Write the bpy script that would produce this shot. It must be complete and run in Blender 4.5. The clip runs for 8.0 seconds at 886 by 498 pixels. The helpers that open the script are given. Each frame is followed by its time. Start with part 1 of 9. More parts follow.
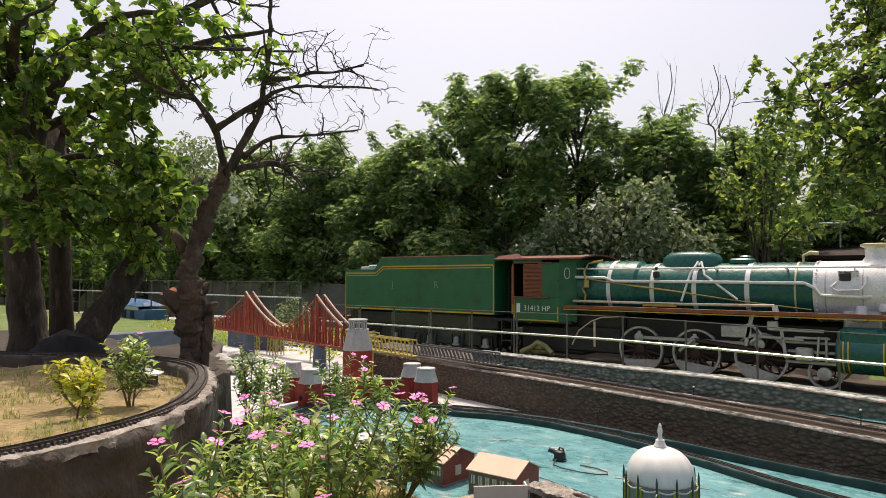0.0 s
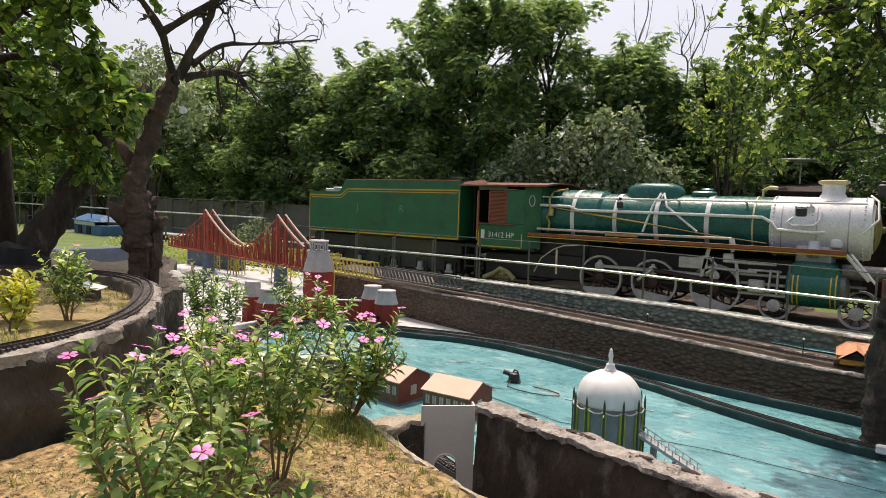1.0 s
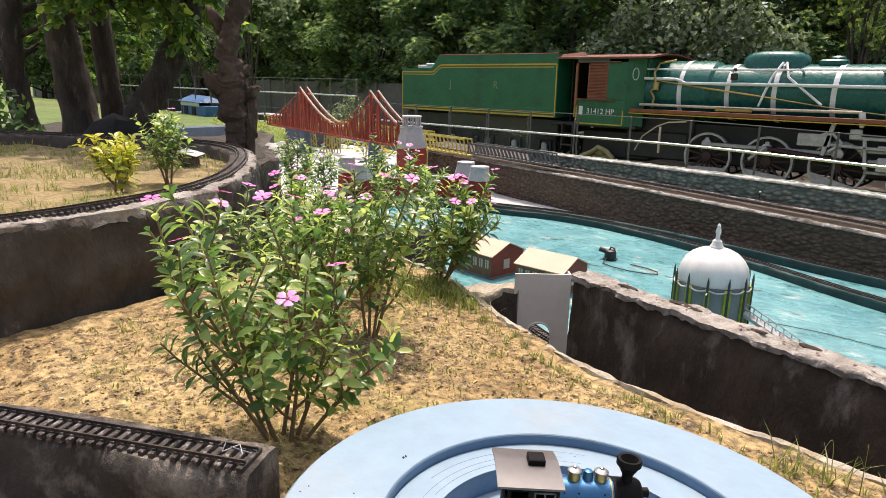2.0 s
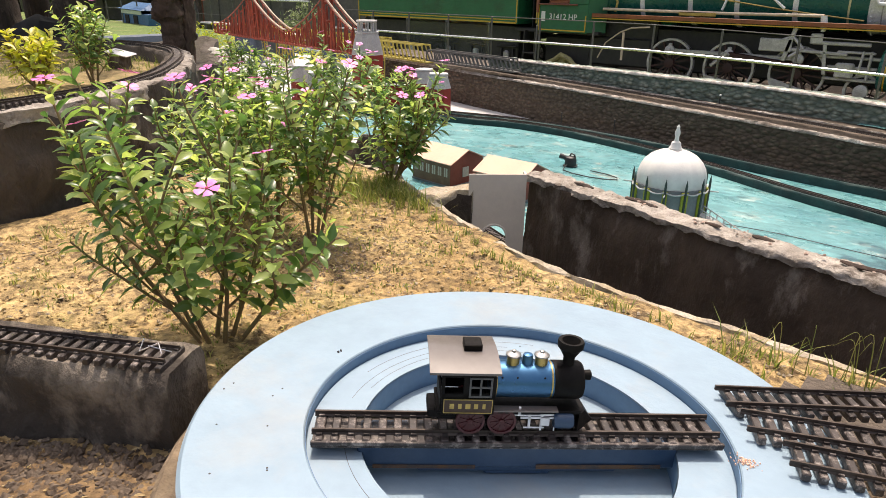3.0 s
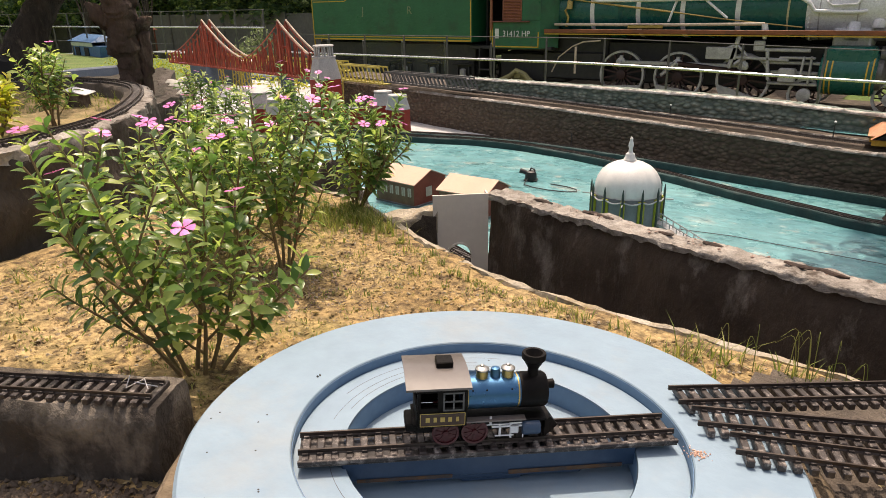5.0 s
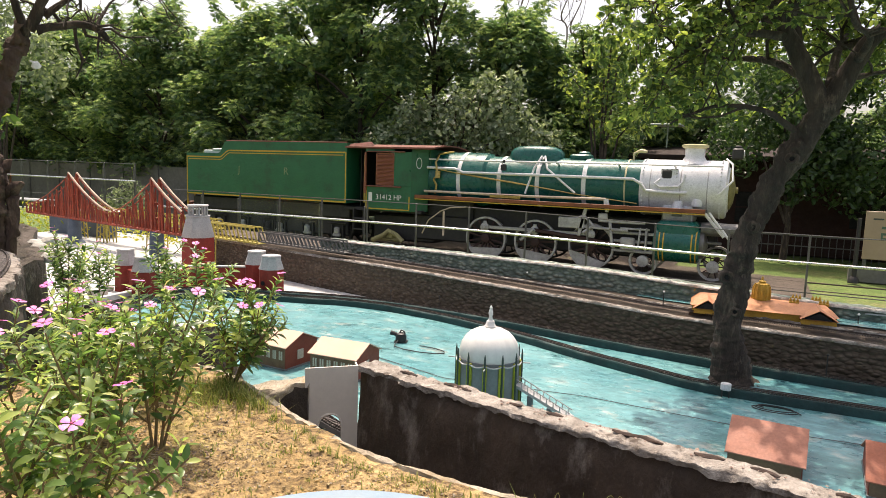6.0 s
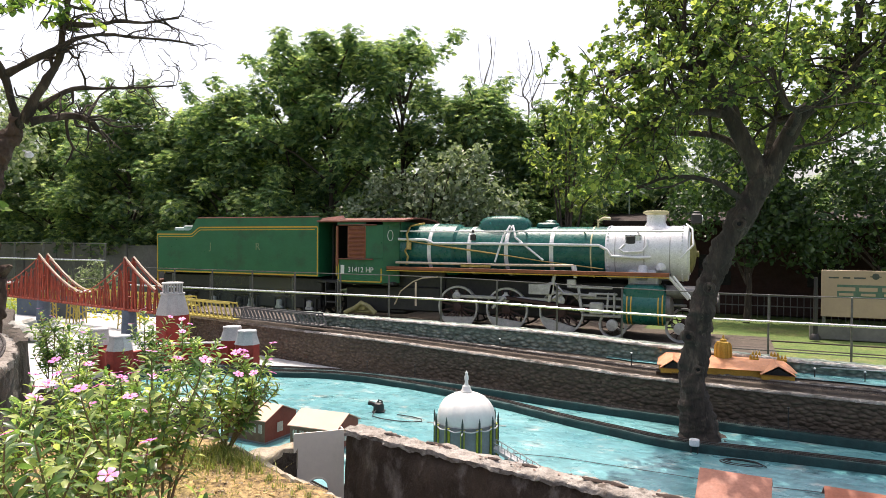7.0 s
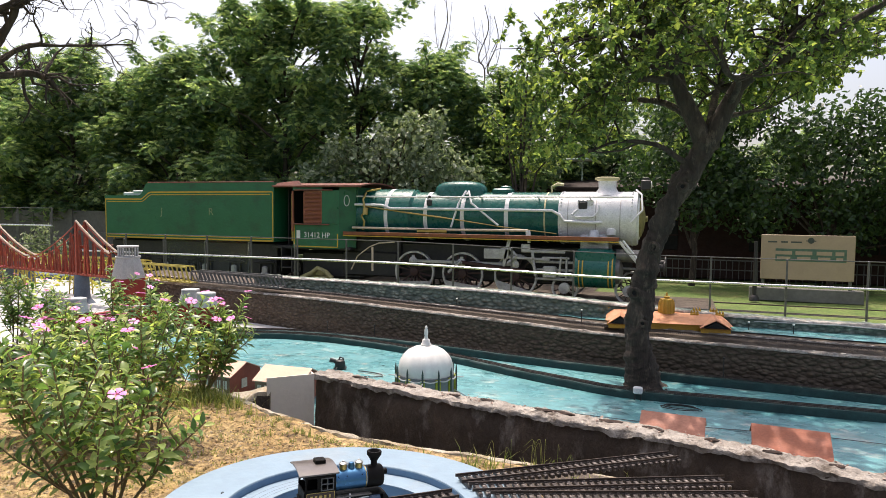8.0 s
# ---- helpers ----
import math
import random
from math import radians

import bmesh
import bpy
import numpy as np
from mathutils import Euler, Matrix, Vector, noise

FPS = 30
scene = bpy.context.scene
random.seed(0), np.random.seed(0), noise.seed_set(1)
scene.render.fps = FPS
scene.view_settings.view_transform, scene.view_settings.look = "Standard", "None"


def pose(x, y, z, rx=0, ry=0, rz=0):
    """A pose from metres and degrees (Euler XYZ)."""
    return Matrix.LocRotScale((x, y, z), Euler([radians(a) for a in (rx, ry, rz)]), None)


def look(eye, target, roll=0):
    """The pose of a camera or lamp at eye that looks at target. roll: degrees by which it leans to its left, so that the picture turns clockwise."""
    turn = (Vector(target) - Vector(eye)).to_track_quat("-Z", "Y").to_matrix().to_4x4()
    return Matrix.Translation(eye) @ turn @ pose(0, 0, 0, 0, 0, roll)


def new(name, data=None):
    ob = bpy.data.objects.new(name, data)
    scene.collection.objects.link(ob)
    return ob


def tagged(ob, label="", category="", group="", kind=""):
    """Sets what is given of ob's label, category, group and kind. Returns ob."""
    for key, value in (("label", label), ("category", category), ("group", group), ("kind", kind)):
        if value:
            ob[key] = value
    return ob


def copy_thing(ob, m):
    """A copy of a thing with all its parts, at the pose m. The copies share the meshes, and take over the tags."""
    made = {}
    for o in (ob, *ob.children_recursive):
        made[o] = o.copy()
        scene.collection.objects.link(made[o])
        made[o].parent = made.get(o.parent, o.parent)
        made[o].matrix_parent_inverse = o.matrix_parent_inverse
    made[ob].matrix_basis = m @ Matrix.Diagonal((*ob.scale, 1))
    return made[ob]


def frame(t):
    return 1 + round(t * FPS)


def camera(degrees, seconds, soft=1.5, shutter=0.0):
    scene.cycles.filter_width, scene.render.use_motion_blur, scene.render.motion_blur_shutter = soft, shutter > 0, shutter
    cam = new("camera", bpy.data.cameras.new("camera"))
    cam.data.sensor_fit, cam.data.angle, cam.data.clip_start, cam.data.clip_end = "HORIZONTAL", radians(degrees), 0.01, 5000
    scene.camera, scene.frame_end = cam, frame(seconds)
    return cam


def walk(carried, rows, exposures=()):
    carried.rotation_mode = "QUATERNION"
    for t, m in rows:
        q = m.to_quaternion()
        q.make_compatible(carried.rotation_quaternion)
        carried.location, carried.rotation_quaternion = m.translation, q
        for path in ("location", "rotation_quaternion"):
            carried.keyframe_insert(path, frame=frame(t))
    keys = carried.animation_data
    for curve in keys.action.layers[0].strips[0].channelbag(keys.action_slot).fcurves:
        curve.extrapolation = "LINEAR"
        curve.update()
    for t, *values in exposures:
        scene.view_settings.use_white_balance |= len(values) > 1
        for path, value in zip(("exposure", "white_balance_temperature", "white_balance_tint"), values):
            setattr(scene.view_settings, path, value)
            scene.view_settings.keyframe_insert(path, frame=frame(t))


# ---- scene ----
cam = camera(68.0, 8.0, soft=0.2, shutter=0.0)
PATH = [
    (0, (0.544, -2.695, 3.083), (-0.702, -1.133, 3.17), 0.2),
    (0.5, (0.558, -2.647, 3.062), (-0.619, -1.031, 2.986), -0.0),
    (1, (0.531, -2.572, 3.054), (-0.63, -0.949, 2.916), 1.9),
    (1.5, (0.464, -2.51, 3.0), (-0.849, -1.029, 2.714), 1.8),
    (1.7, (0.445, -2.493, 2.978), (-0.914, -1.08, 2.586), 1.9),
    (2.8, (0.437, -2.372, 2.88), (-0.766, -0.93, 2.194), 1.3),
    (3, (0.429, -2.366, 2.863), (-0.768, -0.945, 2.122), 0.9),
    (3.5, (0.424, -2.357, 2.825), (-0.759, -0.982, 1.983), 1.3),
    (4, (0.452, -2.328, 2.81), (-0.682, -0.896, 1.997), -2.0),
    (4.2, (0.46, -2.325, 2.807), (-0.661, -0.897, 1.969), -2.4),
    (5.3, (0.489, -2.472, 2.969), (-0.637, -0.925, 2.385), -0.5),
    (5.5, (0.518, -2.503, 3.01), (-0.593, -0.916, 2.513), -0.4),
    (6, (0.61, -2.615, 3.069), (-0.255, -0.827, 2.828), 1.9),
    (6.5, (0.667, -2.736, 3.09), (-0.084, -0.883, 3.024), -0.1),
    (7, (0.708, -2.89, 3.085), (-0.087, -1.055, 3.059), 0.4),
    (7.5, (0.768, -3.055, 3.051), (0.038, -1.194, 2.996), 0.1),
    (8, (0.756, -3.121, 3.023), (0.09, -1.24, 2.898), 0.5),
]
walk(cam, [(t, look(eye, target, roll)) for t, eye, target, roll in PATH], exposures=[(0, 0.33, 7250, 16), (0.5, 0.18, 7000, 16), (1, 0.34, 7100, 16), (1.5, 0.54, 6700, 16), (3, 0.68, 7300, 16), (4, 0.48, 7500, 16), (5.5, 0.46, 7700, 17), (6, 0.77, 7350, 16), (6.5, 1.02, 6850, 16), (7.5, 0.68, 6850, 16), (8, 0.64, 6850, 16)])

# ---- light ----
SUN_EL, SUN_AZ = radians(69), radians(127)
world = bpy.data.worlds.new("world")
scene.world = world
world.use_nodes = True
wn = world.node_tree
sky = wn.nodes.new("ShaderNodeTexSky")
sky.sky_type = "NISHITA"
sky.sun_disc = False
sky.sun_elevation = SUN_EL
sky.sun_rotation = radians(90) - SUN_AZ
sky.air_density, sky.dust_density, sky.ozone_density = 1.0, 5.0, 1.0
wn.nodes["Background"].inputs["Strength"].default_value = 0.15
haze = wn.nodes.new("ShaderNodeHueSaturation")      # milky summer haze
haze.inputs["Saturation"].default_value, haze.inputs["Value"].default_value = 0.74, 1.0
wn.links.new(sky.outputs[0], haze.inputs["Color"])
wn.links.new(haze.outputs[0], wn.nodes["Background"].inputs["Color"])
sun_dir = Vector((math.cos(SUN_EL) * math.cos(SUN_AZ), math.cos(SUN_EL) * math.sin(SUN_AZ), math.sin(SUN_EL)))
sun_data = bpy.data.lights.new("sun", "SUN")
sun_data.energy, sun_data.angle, sun_data.color = 2.6, radians(0.6), (1.0, 0.935, 0.85)
sun = new("sun", sun_data)
sun.matrix_world = look(sun_dir * 60, (0, 0, 0))


# ---- materials ----
def mat(name, c1, c2=None, rough=0.6, metal=0.0, scale=4.0, bump=0.0, bscale=60.0, lo=0.35, hi=0.65, grain=0.25, each=0.0, spec=0.5, c3=None, scale3=1.0, lo3=0.55, hi3=0.7, stretch=None, coat=0.0, c4=None, scale4=3.0, lo4=0.55, hi4=0.7):
    m = bpy.data.materials.new(name)
    m.use_nodes = True
    t = m.node_tree
    n, l = t.nodes, t.links
    p = n["Principled BSDF"]
    p.inputs["Roughness"].default_value = rough
    p.inputs["Metallic"].default_value = metal
    p.inputs["Specular IOR Level"].default_value = spec
    p.inputs["Coat Weight"].default_value = coat
    pos = n.new("ShaderNodeNewGeometry").outputs["Position"]
    if stretch:
        mp = n.new("ShaderNodeMapping")
        mp.inputs["Scale"].default_value = stretch
        l.new(pos, mp.inputs["Vector"])
        pos = mp.outputs[0]

    def noise_at(s, detail=5.0, rough_=0.6):
        q = n.new("ShaderNodeTexNoise")
        q.inputs["Scale"].default_value = s
        q.inputs["Detail"].default_value = detail
        q.inputs["Roughness"].default_value = rough_
        l.new(pos, q.inputs["Vector"])
        return q.outputs["Fac"]

    def span(x, a, b, lo_=0.0, hi_=1.0):
        r = n.new("ShaderNodeMapRange")
        for k, v in zip(("From Min", "From Max", "To Min", "To Max"), (a, b, lo_, hi_)):
            r.inputs[k].default_value = v
        l.new(x, r.inputs["Value"])
        return r.outputs[0]

    def mix(fac, a, b, kind="MIX"):
        q = n.new("ShaderNodeMix")
        q.data_type, q.blend_type = "RGBA", kind
        for key, v in ((0, fac), (6, a), (7, b)):
            if hasattr(v, "links"):
                l.new(v, q.inputs[key])
            else:
                q.inputs[key].default_value = v if key == 0 else (*v, 1.0)
        return q.outputs[2]

    col = mix(span(noise_at(scale), lo, hi), c1, c2 or [x * 0.8 for x in c1])
    if c3:
        col = mix(span(noise_at(scale3, 8.0, 0.7), lo3, hi3), col, c3)
    if c4:
        col = mix(span(noise_at(scale4, 6.0, 0.65), lo4, hi4), col, c4)
    g = span(noise_at(scale * 9, 4.0), 0.25, 0.75, 1 - grain, 1 + grain * 0.6)
    if each:
        r = n.new("ShaderNodeObjectInfo").outputs["Random"]
        q = n.new("ShaderNodeMath")
        q.operation = "MULTIPLY"
        l.new(g, q.inputs[0])
        l.new(span(r, 0, 1, 1 - each, 1 + each), q.inputs[1])
        g = q.outputs[0]
    gc = n.new("ShaderNodeCombineXYZ")
    for i in range(3):
        l.new(g, gc.inputs[i])
    col = mix(1.0, col, gc.outputs[0], "MULTIPLY")
    l.new(col, p.inputs["Base Color"])
    l.new(span(noise_at(scale * 3), 0.3, 0.7, max(0.03, rough - 0.12), min(1, rough + 0.12)), p.inputs["Roughness"])
    if bump:
        b = n.new("ShaderNodeBump")
        b.inputs["Strength"].default_value = min(1.0, bump)
        b.inputs["Distance"].default_value = 0.6 / bscale
        l.new(noise_at(bscale, 6.0), b.inputs["Height"])
        l.new(b.outputs[0], p.inputs["Normal"])
    return m


def leaf_mat(name, c1, c2, c3, clear=0.4, rough=0.4):
    """Leaves: each its own shade of green, light shining through."""
    m = bpy.data.materials.new(name)
    m.use_nodes = True
    n, l = m.node_tree.nodes, m.node_tree.links
    p = n["Principled BSDF"]
    p.inputs["Roughness"].default_value = rough
    ramp = n.new("ShaderNodeValToRGB")
    ramp.color_ramp.elements[0].color = (*c1, 1)
    ramp.color_ramp.elements[1].color = (*c3, 1)
    ramp.color_ramp.elements[1].position = 0.95
    e = ramp.color_ramp.elements.new(0.55)
    e.color = (*c2, 1)
    geo = n.new("ShaderNodeNewGeometry")
    l.new(geo.outputs["Random Per Island"], ramp.inputs[0])
    l.new(ramp.outputs[0], p.inputs["Base Color"])
    tr = n.new("ShaderNodeBsdfTranslucent")
    br = n.new("ShaderNodeMix")
    br.data_type, br.blend_type = "RGBA", "MULTIPLY"
    br.inputs[0].default_value = 1.0
    l.new(ramp.outputs[0], br.inputs[6])
    br.inputs[7].default_value = (1.75, 1.85, 1.1, 1)
    l.new(br.outputs[2], tr.inputs["Color"])
    ms = n.new("ShaderNodeMixShader")
    ms.inputs[0].default_value = clear
    l.new(p.outputs[0], ms.inputs[1])
    l.new(tr.outputs[0], ms.inputs[2])
    l.new(ms.outputs[0], n["Material Output"].inputs["Surface"])
    return m


def glass_mat(name, tint=(0.9, 0.95, 0.93), gloss=0.06):
    m = bpy.data.materials.new(name)
    m.use_nodes = True
    n, l = m.node_tree.nodes, m.node_tree.links
    a, b, s = n.new("ShaderNodeBsdfTransparent"), n.new("ShaderNodeBsdfGlossy"), n.new("ShaderNodeMixShader")
    a.inputs["Color"].default_value = (*tint, 1)
    b.inputs["Roughness"].default_value = 0.15
    s.inputs[0].default_value = gloss
    l.new(a.outputs[0], s.inputs[1])
    l.new(b.outputs[0], s.inputs[2])
    l.new(s.outputs[0], n["Material Output"].inputs["Surface"])
    return m


def cobbled(name, joint, top, worn, scale):
    """Hand-modelled cobbles: dark joints and worn lighter tops."""
    m = mat(name, top, worn, 0.85, scale=3.0, grain=0.3)
    n, l = m.node_tree.nodes, m.node_tree.links
    p = n["Principled BSDF"]
    v = n.new("ShaderNodeTexVoronoi")
    v.inputs["Scale"].default_value = scale
    mp = n.new("ShaderNodeMapping")
    mp.inputs["Scale"].default_value = (0.8, 0.8, 1.3)
    l.new(n.new("ShaderNodeNewGeometry").outputs["Position"], mp.inputs["Vector"])
    l.new(mp.outputs[0], v.inputs["Vector"])
    r = n.new("ShaderNodeMapRange")
    r.inputs["From Min"].default_value, r.inputs["From Max"].default_value = 0.15, 0.62
    l.new(v.outputs["Distance"], r.inputs["Value"])
    old = p.inputs["Base Color"].links[0].from_socket
    x = n.new("ShaderNodeMix")
    x.data_type = "RGBA"
    l.new(r.outputs[0], x.inputs[0])
    l.new(old, x.inputs[6])
    x.inputs[7].default_value = (*joint, 1)
    l.new(x.outputs[2], p.inputs["Base Color"])
    b = n.new("ShaderNodeBump")
    b.invert = True
    b.inputs["Strength"].default_value, b.inputs["Distance"].default_value = 1.0, 0.045
    l.new(v.outputs["Distance"], b.inputs["Height"])
    l.new(b.outputs[0], p.inputs["Normal"])
    return m


